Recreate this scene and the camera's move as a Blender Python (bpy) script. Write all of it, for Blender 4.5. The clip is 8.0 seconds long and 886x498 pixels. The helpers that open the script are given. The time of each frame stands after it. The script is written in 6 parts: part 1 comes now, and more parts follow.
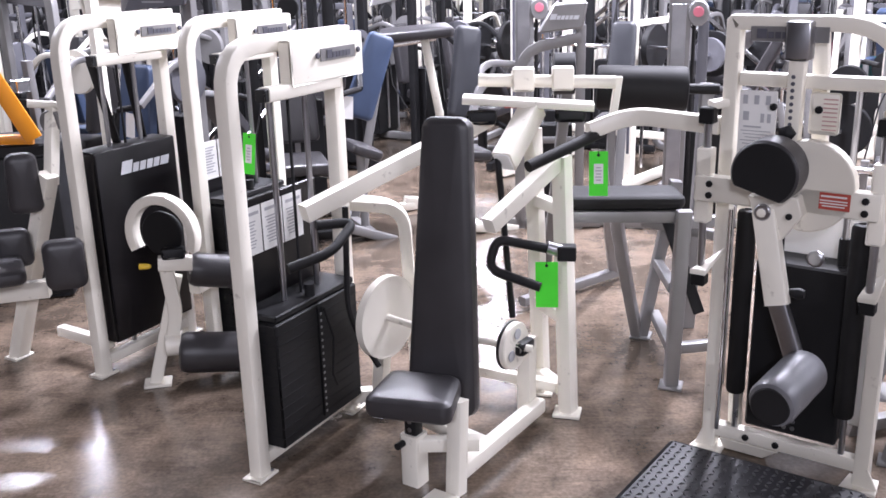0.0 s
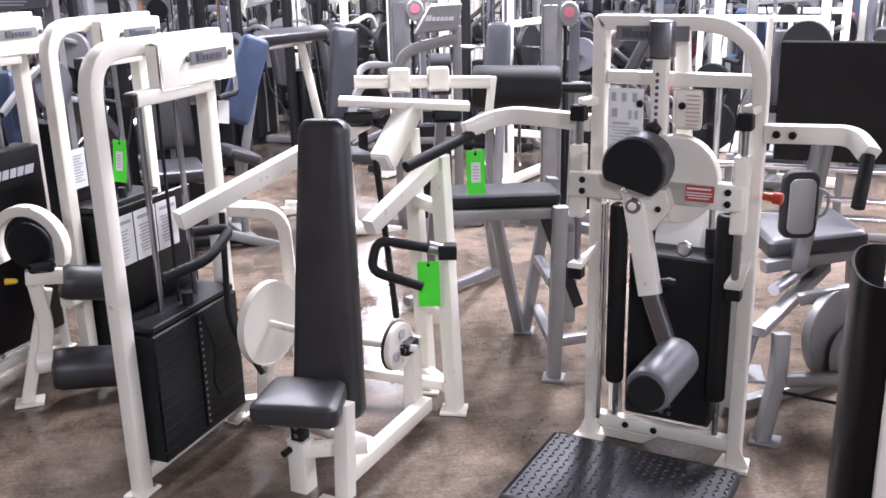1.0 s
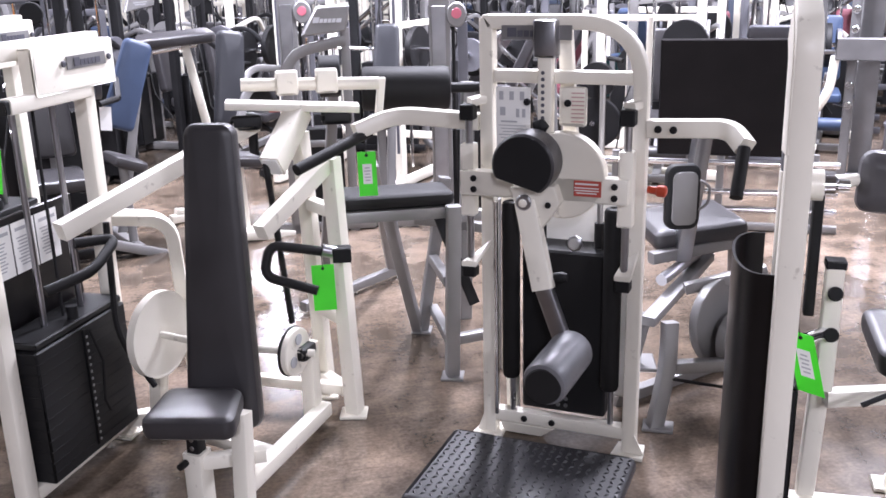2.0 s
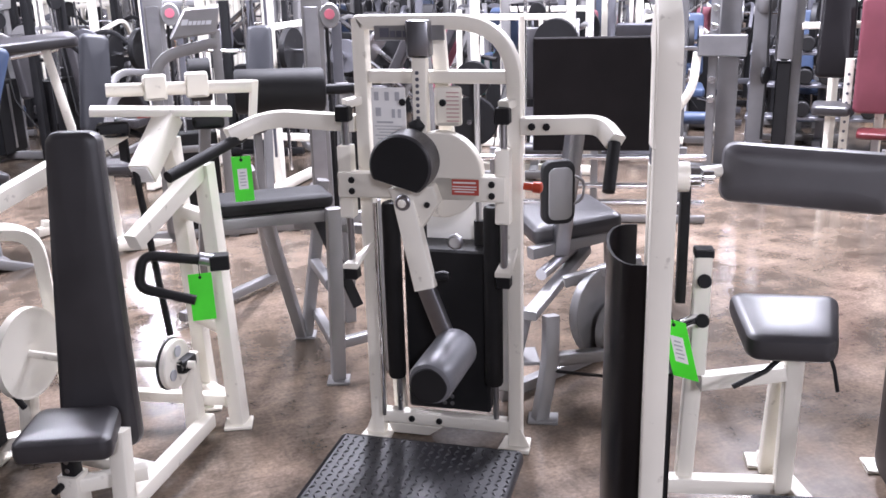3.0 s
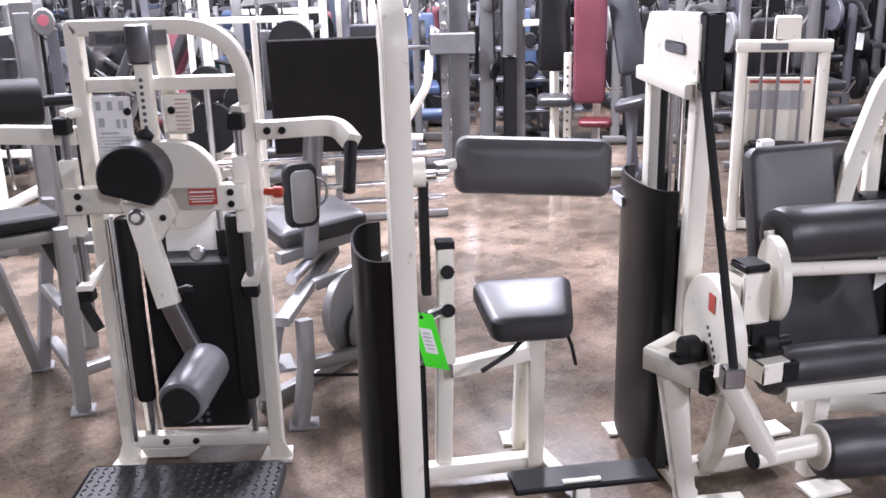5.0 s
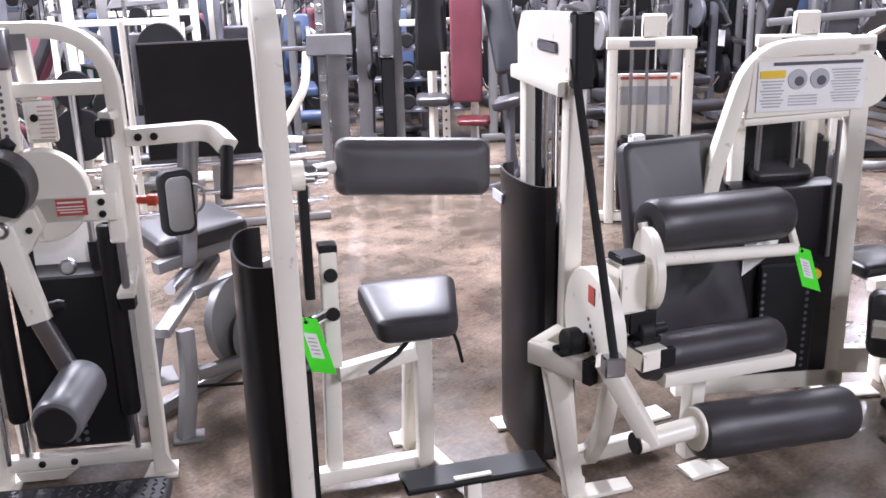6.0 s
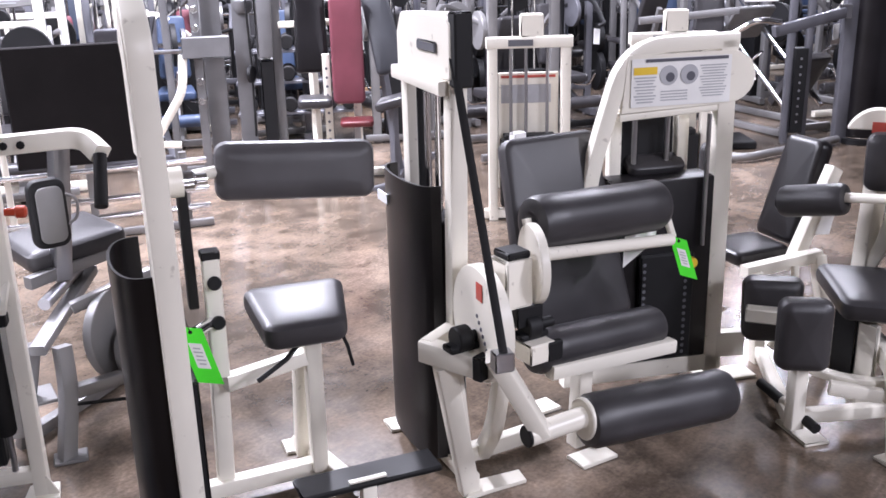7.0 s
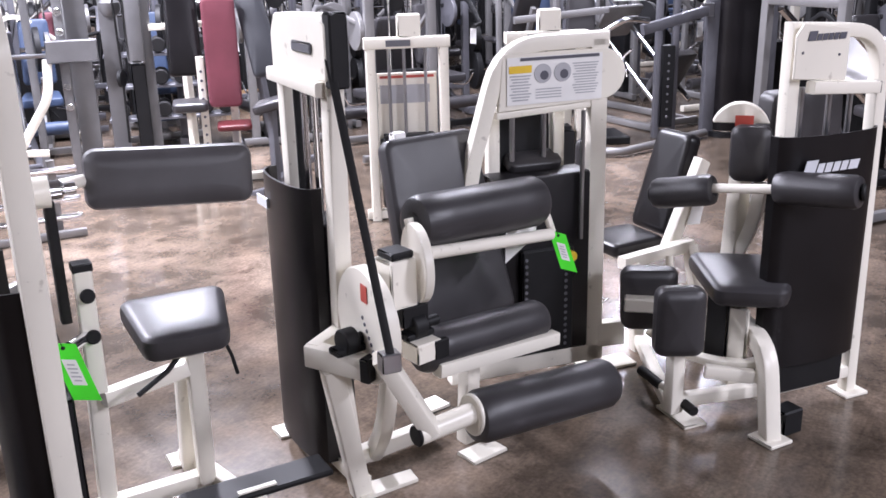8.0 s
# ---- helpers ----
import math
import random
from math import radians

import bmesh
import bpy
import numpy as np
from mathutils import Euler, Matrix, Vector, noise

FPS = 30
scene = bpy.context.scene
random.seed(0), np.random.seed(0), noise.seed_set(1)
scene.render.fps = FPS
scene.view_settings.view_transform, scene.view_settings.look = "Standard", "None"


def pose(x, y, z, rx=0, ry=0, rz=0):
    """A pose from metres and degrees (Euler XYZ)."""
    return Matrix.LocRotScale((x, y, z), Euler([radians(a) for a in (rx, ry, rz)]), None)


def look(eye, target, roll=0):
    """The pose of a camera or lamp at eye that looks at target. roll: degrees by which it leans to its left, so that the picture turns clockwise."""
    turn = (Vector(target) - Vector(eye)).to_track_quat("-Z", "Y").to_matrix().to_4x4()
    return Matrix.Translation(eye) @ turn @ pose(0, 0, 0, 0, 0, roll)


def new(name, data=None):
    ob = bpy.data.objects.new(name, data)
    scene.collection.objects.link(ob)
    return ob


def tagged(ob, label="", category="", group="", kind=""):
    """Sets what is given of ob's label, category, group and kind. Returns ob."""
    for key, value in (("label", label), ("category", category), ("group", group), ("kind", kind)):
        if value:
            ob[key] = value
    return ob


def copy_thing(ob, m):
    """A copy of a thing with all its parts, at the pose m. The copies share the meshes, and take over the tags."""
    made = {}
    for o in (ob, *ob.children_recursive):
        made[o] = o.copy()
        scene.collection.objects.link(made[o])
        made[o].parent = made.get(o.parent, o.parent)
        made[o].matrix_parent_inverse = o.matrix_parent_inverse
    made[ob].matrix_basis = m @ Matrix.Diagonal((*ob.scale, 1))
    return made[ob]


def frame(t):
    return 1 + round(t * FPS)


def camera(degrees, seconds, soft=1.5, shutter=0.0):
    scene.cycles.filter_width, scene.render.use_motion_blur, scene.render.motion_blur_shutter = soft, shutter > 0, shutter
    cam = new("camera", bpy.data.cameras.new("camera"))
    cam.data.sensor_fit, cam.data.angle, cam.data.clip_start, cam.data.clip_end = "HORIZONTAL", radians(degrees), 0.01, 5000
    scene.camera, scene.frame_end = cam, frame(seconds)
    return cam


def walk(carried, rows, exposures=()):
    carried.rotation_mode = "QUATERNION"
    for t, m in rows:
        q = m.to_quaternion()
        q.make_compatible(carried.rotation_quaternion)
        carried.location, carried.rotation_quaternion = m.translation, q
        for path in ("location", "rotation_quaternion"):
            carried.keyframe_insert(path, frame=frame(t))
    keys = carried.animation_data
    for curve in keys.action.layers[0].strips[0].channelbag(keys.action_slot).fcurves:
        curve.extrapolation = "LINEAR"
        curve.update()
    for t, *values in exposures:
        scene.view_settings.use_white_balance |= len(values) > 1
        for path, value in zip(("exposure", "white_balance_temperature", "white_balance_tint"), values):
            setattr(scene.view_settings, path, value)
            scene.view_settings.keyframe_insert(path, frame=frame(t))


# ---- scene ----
cam = camera(50.2, 8.0, soft=1.6)
PATH = [
    (0, (0.0000, 0.0000, 1.8084), (0.0199, 2.8689, 0.9314), -1.504),
    (0.5, (0.0122, -0.0055, 1.8087), (0.2269, 2.8547, 0.9294), -1.425),
    (1, (0.0202, -0.0054, 1.8055), (0.3977, 2.8378, 0.9257), -1.393),
    (1.5, (0.0261, -0.0069, 1.8021), (0.5620, 2.8107, 0.9224), -1.425),
    (3, (0.0471, 0.0007, 1.7998), (1.0905, 2.6689, 0.9101), -1.550),
    (3.5, (0.0564, -0.0006, 1.7994), (1.2892, 2.5844, 0.9062), -1.513),
    (4, (0.0673, -0.0012, 1.7979), (1.4652, 2.4972, 0.9012), -1.543),
    (4.5, (0.0759, -0.0023, 1.7960), (1.6331, 2.3989, 0.8963), -1.584),
    (6, (0.0941, -0.0049, 1.7975), (2.0792, 2.0506, 0.8842), -1.553),
    (6.5, (0.0959, -0.0066, 1.7976), (2.1981, 1.9280, 0.8821), -1.548),
    (7, (0.1043, -0.0057, 1.7950), (2.3248, 1.7897, 0.8753), -1.497),
    (7.5, (0.1085, -0.0074, 1.7947), (2.4397, 1.6395, 0.8711), -1.449),
    (8, (0.1130, -0.0124, 1.7939), (2.5397, 1.4886, 0.8673), -1.378),
]
walk(cam, [(t, look(eye, target, roll)) for t, eye, target, roll in PATH])

# ---- world and light ----
world = bpy.data.worlds.new("world")
scene.world = world
world.use_nodes = True
world.node_tree.nodes["Background"].inputs[0].default_value = (0.75, 0.82, 1.0, 1)
world.node_tree.nodes["Background"].inputs[1].default_value = 0.025
scene.view_settings.exposure = 0.34
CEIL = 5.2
# place, turn and power of each unseen ceiling fitting
# a few follow floor reflections, the rest are fill for machines and aisle
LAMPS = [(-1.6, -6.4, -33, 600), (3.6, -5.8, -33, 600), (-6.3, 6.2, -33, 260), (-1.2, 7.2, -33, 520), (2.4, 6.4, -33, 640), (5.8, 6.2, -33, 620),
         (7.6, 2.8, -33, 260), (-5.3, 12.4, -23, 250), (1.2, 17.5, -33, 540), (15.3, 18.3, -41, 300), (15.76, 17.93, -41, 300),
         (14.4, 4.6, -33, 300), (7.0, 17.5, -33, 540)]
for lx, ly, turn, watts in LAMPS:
    lamp = bpy.data.lights.new("unseen_tube_light", "AREA")
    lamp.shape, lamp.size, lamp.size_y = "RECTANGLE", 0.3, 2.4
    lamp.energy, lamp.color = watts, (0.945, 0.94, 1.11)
    lo = new("unseen_tube_light", lamp)
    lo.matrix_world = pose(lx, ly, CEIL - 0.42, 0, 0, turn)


# ---- materials ----
def material(name, colour, rough=0.5, metal=0.0, grain=0.0, grain_scale=300, spot=0.08, spot_scale=6.0, coat=0.0, wear=None, spec=0.5):
    m = bpy.data.materials.new(name)
    m.use_nodes = True
    nt = m.node_tree
    b = nt.nodes["Principled BSDF"]
    b.inputs["Roughness"].default_value = rough
    b.inputs["Metallic"].default_value = metal
    b.inputs["Specular IOR Level"].default_value = spec
    b.inputs["Coat Weight"].default_value = coat
    co = nt.nodes.new("ShaderNodeTexCoord")
    n1 = nt.nodes.new("ShaderNodeTexNoise")
    n1.inputs["Scale"].default_value, n1.inputs["Detail"].default_value = spot_scale, 5
    nt.links.new(co.outputs["Object"], n1.inputs["Vector"])
    ramp = nt.nodes.new("ShaderNodeValToRGB")
    lo = tuple(c * (1 - spot) for c in colour)
    hi = tuple(min(1, c * (1 + spot)) for c in colour)
    ramp.color_ramp.elements[0].position, ramp.color_ramp.elements[1].position = 0.32, 0.68
    ramp.color_ramp.elements[0].color, ramp.color_ramp.elements[1].color = (*lo, 1), (*hi, 1)
    nt.links.new(n1.outputs["Fac"], ramp.inputs[0])
    out = ramp.outputs[0]
    n2 = nt.nodes.new("ShaderNodeTexNoise")
    n2.inputs["Scale"].default_value, n2.inputs["Detail"].default_value = grain_scale, 3
    nt.links.new(co.outputs["Object"], n2.inputs["Vector"])
    if wear:
        n3 = nt.nodes.new("ShaderNodeTexNoise")
        n3.inputs["Scale"].default_value, n3.inputs["Detail"].default_value = 22, 8
        nt.links.new(co.outputs["Object"], n3.inputs["Vector"])
        r3 = nt.nodes.new("ShaderNodeValToRGB")
        r3.color_ramp.elements[0].position, r3.color_ramp.elements[1].position = 0.67, 0.73
        nt.links.new(n3.outputs["Fac"], r3.inputs[0])
        mx = nt.nodes.new("ShaderNodeMix")
        mx.data_type = "RGBA"
        nt.links.new(r3.outputs[0], mx.inputs["Factor"])
        nt.links.new(out, mx.inputs[6])
        mx.inputs[7].default_value = (*wear, 1)
        out = mx.outputs[2]
    nt.links.new(out, b.inputs["Base Color"])
    rr = nt.nodes.new("ShaderNodeMapRange")
    rr.inputs[3].default_value, rr.inputs[4].default_value = max(0.03, rough - 0.08), min(1, rough + 0.1)
    nt.links.new(n1.outputs["Fac"], rr.inputs[0])
    nt.links.new(rr.outputs[0], b.inputs["Roughness"])
    if grain:
        bump = nt.nodes.new("ShaderNodeBump")
        bump.inputs["Strength"].default_value, bump.inputs["Distance"].default_value = grain, 0.001
        nt.links.new(n2.outputs["Fac"], bump.inputs["Height"])
        nt.links.new(bump.outputs[0], b.inputs["Normal"])
    return m


WHITE = material("white_powder_coat", (0.775, 0.735, 0.645), 0.34, 0, 0.12, 500, 0.05, 3, wear=(0.55, 0.51, 0.44))
SILVER = material("silver_paint", (0.24, 0.235, 0.235), 0.4, 0.4, 0.1, 500, 0.1, 4)
GREYSTEEL = material("grey_steel_paint", (0.12, 0.12, 0.135), 0.42, 0.2, 0.1, 400, 0.12, 5)
VINYL = material("charcoal_vinyl", (0.034, 0.032, 0.0345), 0.37, 0, 0.35, 650, 0.14, 5)
MIDGREY = material("mid_grey_steel_paint", (0.17, 0.168, 0.172), 0.42, 0.3, 0.1, 400, 0.12, 5)
GREYVINYL = material("grey_vinyl", (0.066, 0.062, 0.066), 0.40, 0, 0.35, 650, 0.14, 5)
DARKRED = material("dark_red_vinyl", (0.10, 0.012, 0.016), 0.4, 0, 0.2, 400, 0.12, 5)
VINYLBLUE = material("blue_vinyl", (0.035, 0.055, 0.105), 0.45, 0, 0.3, 500, 0.12, 5)
VINYLRED = material("faded_red_vinyl", (0.17, 0.042, 0.06), 0.5, 0, 0.3, 500, 0.15, 4)
FOAM = material("grey_foam_grip", (0.15, 0.15, 0.16), 0.36, 0.15, 0.4, 420, 0.15, 6)
BLACK = material("black_steel_plate", (0.006, 0.006, 0.007), 0.55, 0, 0.15, 300, 0.2, 6, spec=0.32)
SHROUD = material("black_plastic_shroud", (0.007, 0.006, 0.007), 0.33, 0, 0.1, 400, 0.2, 3, spec=0.32)
RUBBER = material("black_rubber", (0.011, 0.0105, 0.011), 0.6, 0, 0.4, 300, 0.2, 6, spec=0.25)
MAT = material("tread_rubber", (0.014, 0.0135, 0.016), 0.42, 0, 0.3, 350, 0.2, 5)
CHROME = material("chrome", (0.75, 0.75, 0.77), 0.14, 1.0, 0.0, 300, 0.05, 5)
STEEL = material("brushed_steel", (0.38, 0.38, 0.4), 0.3, 1.0, 0.15, 300, 0.12, 6)
GREEN = material("green_paper_tag", (0.07, 0.78, 0.03), 0.55, 0, 0.1, 200, 0.08, 8)
PAPER = material("placard_paper", (0.79, 0.78, 0.76), 0.45, 0, 0.05, 200, 0.05, 8)
INK = material("printed_ink", (0.08, 0.08, 0.1), 0.5, 0, 0, 200, 0.1, 8)
INKGREY = material("faded_print", (0.40, 0.40, 0.42), 0.5, 0, 0, 200, 0.1, 8)
FADED = material("faded_red_print", (0.55, 0.33, 0.31), 0.5, 0, 0, 200, 0.1, 8)
REDINK = material("red_warning_label", (0.46, 0.075, 0.055), 0.45, 0, 0, 200, 0.1, 8)
YELLOW = material("yellow_plastic", (0.75, 0.5, 0.04), 0.4, 0, 0.1, 200, 0.1, 8)
ORANGE = material("orange_enamel", (0.72, 0.26, 0.01), 0.35, 0, 0.1, 300, 0.1, 4)
LETTER = material("white_mark", (0.62, 0.63, 0.66), 0.5, 0, 0, 200, 0.06, 20)
REDKNOB = material("red_plastic", (0.42, 0.05, 0.02), 0.35, 0, 0, 200, 0.1, 8)
WALLPAINT = material("dark_wall_paint", (0.10, 0.095, 0.10), 0.7, 0, 0.3, 60, 0.25, 1.2)
CEILPAINT = material("ceiling_deck", (0.30, 0.30, 0.31), 0.7, 0, 0.2, 60, 0.2, 1.0)
BOARD = material("black_board_felt", (0.011, 0.0095, 0.010), 0.75, 0, 0.4, 200, 0.2, 4, spec=0.12)
NAVY = material("navy_vinyl", (0.024, 0.025, 0.030), 0.42, 0, 0.3, 500, 0.12, 5)
PINK = material("pink_badge", (0.62, 0.16, 0.22), 0.4, 0, 0, 200, 0.1, 8)
TEAL = material("teal_vinyl", (0.02, 0.10, 0.11), 0.45, 0, 0.3, 500, 0.12, 5)
WOOD = material("pallet_wood", (0.33, 0.2, 0.1), 0.7, 0, 0.4, 60, 0.3, 8)


def concrete():
    m = bpy.data.materials.new("polished_concrete")
    m.use_nodes = True
    nt = m.node_tree
    b = nt.nodes["Principled BSDF"]
    co = nt.nodes.new("ShaderNodeTexCoord")

    def noisy(scale, detail, rough=0.55, warp=0.0):
        n = nt.nodes.new("ShaderNodeTexNoise")
        n.inputs["Scale"].default_value, n.inputs["Detail"].default_value = scale, detail
        n.inputs["Roughness"].default_value, n.inputs["Distortion"].default_value = rough, warp
        nt.links.new(co.outputs["Object"], n.inputs["Vector"])
        return n.outputs["Fac"]

    def ramp(src, stops):
        r = nt.nodes.new("ShaderNodeValToRGB")
        while len(r.color_ramp.elements) < len(stops):
            r.color_ramp.elements.new(0.5)
        for e, (p, c) in zip(r.color_ramp.elements, stops):
            e.position, e.color = p, (*c, 1)
        nt.links.new(src, r.inputs[0])
        return r.outputs[0]

    def mixed(fac, a, c, mode="MIX"):
        x = nt.nodes.new("ShaderNodeMix")
        x.data_type, x.blend_type = "RGBA", mode
        if isinstance(fac, float):
            x.inputs["Factor"].default_value = fac
        else:
            nt.links.new(fac, x.inputs["Factor"])
        nt.links.new(a, x.inputs[6])
        nt.links.new(c, x.inputs[7])
        return x.outputs[2]

    big = ramp(noisy(0.9, 6, 0.6, 0.0), [(0.32, (0.050, 0.039, 0.029)), (0.5, (0.115, 0.087, 0.066)), (0.68, (0.215, 0.163, 0.126))])
    mid = ramp(noisy(4.5, 8, 0.65, 0.2), [(0.36, (0.58, 0.57, 0.55)), (0.5, (1.0, 1.0, 1.0)), (0.64, (1.32, 1.30, 1.27))])
    fine = ramp(noisy(60, 4), [(0.3, (0.72, 0.72, 0.72)), (0.7, (1.22, 1.22, 1.22))])
    col = mixed(1.0, mixed(1.0, big, mid, "MULTIPLY"), fine, "MULTIPLY")
    for turn, far in ((0.5, 0.0), (1.9, 7.3)):
        turned = nt.nodes.new("ShaderNodeMapping")
        turned.inputs["Rotation"].default_value = (0, 0, turn)
        turned.inputs["Scale"].default_value = (2.2, 24.0, 1.0)
        turned.inputs["Location"].default_value = (far, far, 0)
        nt.links.new(co.outputs["Object"], turned.inputs["Vector"])
        scuff = nt.nodes.new("ShaderNodeTexNoise")
        scuff.inputs["Scale"].default_value, scuff.inputs["Detail"].default_value = 1.3, 5
        scuff.inputs["Distortion"].default_value = 0.8
        nt.links.new(turned.outputs[0], scuff.inputs["Vector"])
        marks = ramp(scuff.outputs["Fac"], [(0.30, (0.72, 0.71, 0.70)), (0.42, (1.0, 1.0, 1.0)), (0.60, (1.0, 1.0, 1.0)), (0.74, (1.5, 1.47, 1.42))])
        col = mixed(0.45, col, mixed(1.0, col, marks, "MULTIPLY"))
    nt.links.new(col, b.inputs["Base Color"])
    rr = nt.nodes.new("ShaderNodeMapRange")
    rr.inputs[1].default_value, rr.inputs[2].default_value = 0.3, 0.7
    rr.inputs[3].default_value, rr.inputs[4].default_value = 0.13, 0.27
    b.inputs["IOR"].default_value = 1.52
    nt.links.new(noisy(3.0, 6, 0.6), rr.inputs[0])
    nt.links.new(rr.outputs[0], b.inputs["Roughness"])
    bump = nt.nodes.new("ShaderNodeBump")
    bump.inputs["Strength"].default_value, bump.inputs["Distance"].default_value = 0.12, 0.002
    nt.links.new(noisy(14, 6), bump.inputs["Height"])
    nt.links.new(bump.outputs[0], b.inputs["Normal"])
    return m


CONCRETE = concrete()

# ---- building helpers ----
V = Vector


def fr(x, y, yaw):
    """A local frame on the floor: u along yaw, v to its left, z up."""
    c, s = math.cos(radians(yaw)), math.sin(radians(yaw))
    return lambda u, v, z: V((x + u * c - v * s, y + u * s + v * c, z))


def thing(name, x, y, label, category, group="", z=0.0):
    e = new(name)
    e.location = (x, y, z)
    e.empty_display_size = 0.1
    return tagged(e, label, category, group)


def part(name, bm, mat, parent, label="", flat=False):
    """Links a bmesh in world places as one mesh under a thing or part."""
    o = parent
    base = V((0, 0, 0))
    while o is not None:
        base += o.location
        o = o.parent
    me = bpy.data.meshes.new(name)
    bmesh.ops.recalc_face_normals(bm, faces=bm.faces)
    bmesh.ops.translate(bm, verts=bm.verts, vec=-base)
    bm.to_mesh(me)
    bm.free()
    me.materials.append(mat)
    if not flat:
        me.shade_smooth()
        me.set_sharp_from_angle(angle=radians(32))
    ob = new(name, me)
    ob.parent = parent
    if label:
        ob["label"] = label
    return ob


def sweep(bm, pts, prof, side, caps=True):
    """Sweeps a closed profile (a along side, b across) along a planar path whose plane normal is side."""
    pts = [V(p) for p in pts]
    rings = []
    for i, p in enumerate(pts):
        a = (pts[i] - pts[i - 1]).normalized() if i else None
        b = (pts[i + 1] - pts[i]).normalized() if i < len(pts) - 1 else None
        t = ((a or b) + (b or a)).normalized()
        k = 1.0 / max(0.35, math.sqrt(max(0.0, (1 + a.dot(b)) / 2))) if a and b else 1.0
        s = (side - t * side.dot(t)).normalized()
        n = t.cross(s)
        rings.append([bm.verts.new(p + s * x + n * y * k) for x, y in prof])
    m = len(prof)
    for r0, r1 in zip(rings, rings[1:]):
        for j in range(m):
            bm.faces.new((r0[j], r0[(j + 1) % m], r1[(j + 1) % m], r1[j]))
    if caps:
        bm.faces.new(rings[0])
        bm.faces.new(rings[-1])
    return bm


def rect(w, h, r=0.007):
    """Rounded rectangle profile."""
    w, h = w / 2, h / 2
    r = min(r, w * 0.6, h * 0.6)
    q = r * 0.3
    return [(w, h - r), (w - q, h - q), (w - r, h), (-w + r, h), (-w + q, h - q), (-w, h - r),
            (-w, -h + r), (-w + q, -h + q), (-w + r, -h), (w - r, -h), (w - q, -h + q), (w, -h + r)]


def circle(r, n=12):
    return [(r * math.cos(2 * math.pi * k / n), r * math.sin(2 * math.pi * k / n)) for k in range(n)]


def sideof(pts, yaw=None):
    d = V(pts[-1]) - V(pts[0])
    if yaw is not None:
        return V((-math.sin(radians(yaw)), math.cos(radians(yaw)), 0))
    s = d.cross(V((0, 0, 1)))
    if s.length < 1e-4:
        return V((1, 0, 0))
    return s.normalized()


def tube(pts, w=0.055, h=None, yaw=None, bm=None, r=0.007):
    """Square steel tube along points; w along the side, h across."""
    return sweep(bm or bmesh.new(), pts, rect(w, h or w, r), sideof(pts, yaw))


def bend(pts, radius, n=6):
    """Rounds the inner corners of a path."""
    pts = [V(p) for p in pts]
    out = [pts[0]]
    for a, b, c in zip(pts, pts[1:], pts[2:]):
        d0, d1 = (a - b), (c - b)
        k = min(radius, d0.length * 0.49, d1.length * 0.49)
        p, q = b + d0.normalized() * k, b + d1.normalized() * k
        for i in range(n + 1):
            t = i / n
            out.append(p * (1 - t) ** 2 + b * 2 * t * (1 - t) + q * t * t)
    out.append(pts[-1])
    return out


def rod(pts, r=0.012, n=12, bm=None, side=None):
    pts = [V(p) for p in pts]
    bm = bm or bmesh.new()
    if len(pts) == 2:
        return sweep(bm, pts, circle(r, n), side or sideof(pts))
    # a free path: carry the frame along
    rings = []
    s = None
    for i, p in enumerate(pts):
        a = (pts[i] - pts[i - 1]).normalized() if i else (pts[1] - pts[0]).normalized()
        b = (pts[i + 1] - pts[i]).normalized() if i < len(pts) - 1 else a
        t = (a + b).normalized()
        if s is None:
            s = t.orthogonal().normalized()
        s = (s - t * s.dot(t)).normalized()
        q = t.cross(s)
        rings.append([bm.verts.new(p + s * x + q * y) for x, y in circle(r, n)])
    for r0, r1 in zip(rings, rings[1:]):
        for j in range(n):
            bm.faces.new((r0[j], r0[(j + 1) % n], r1[(j + 1) % n], r1[j]))
    bm.faces.new(rings[0])
    bm.faces.new(rings[-1])
    return bm


def lathe(p, q, prof, n=28, bm=None):
    """Turns a profile of (way along p-q in metres, radius) round the axis."""
    bm = bm or bmesh.new()
    p, q = V(p), V(q)
    t = (q - p).normalized()
    s = t.orthogonal().normalized()
    w = t.cross(s)
    rings = []
    for a, r in prof:
        c = p + t * a
        if r < 1e-6:
            rings.append([bm.verts.new(c)])
        else:
            rings.append([bm.verts.new(c + (s * math.cos(2 * math.pi * k / n) + w * math.sin(2 * math.pi * k / n)) * r) for k in range(n)])
    for r0, r1 in zip(rings, rings[1:]):
        for j in range(n):
            a0, a1 = r0[j % len(r0)], r0[(j + 1) % len(r0)]
            b0, b1 = r1[j % len(r1)], r1[(j + 1) % len(r1)]
            vs = []
            for v in (a0, a1, b1, b0):
                if v not in vs:
                    vs.append(v)
            bm.faces.new(vs)
    return bm


def roller(p, q, r, soft=0.03, n=28):
    """A padded roller with rounded ends and a slight sag of the cover."""
    ln = (V(q) - V(p)).length
    k = min(soft, r * 0.6)
    prof = [(0.012, 0), (0.012, r * 0.25), (0, r * 0.45), (0, r - k), (k * 0.3, r - k * 0.3), (k, r)]
    m = 6
    for i in range(1, m):
        prof.append((k + (ln - 2 * k) * i / m, r * (1 + 0.006 * math.sin(i * 2.3))))
    prof += [(ln - k, r), (ln - k * 0.3, r - k * 0.3), (ln, r - k), (ln, r * 0.45), (ln - 0.012, r * 0.25), (ln - 0.012, 0)]
    return lathe(p, q, prof, n)


def disc(c, axis, r, th, n=32, edge=0.004):
    c, a = V(c), V(axis).normalized()
    p = c - a * th / 2
    return lathe(p, p + a * th, [(0, 0), (0, r - edge), (edge, r), (th - edge, r), (th, r - edge), (th, 0)], n)


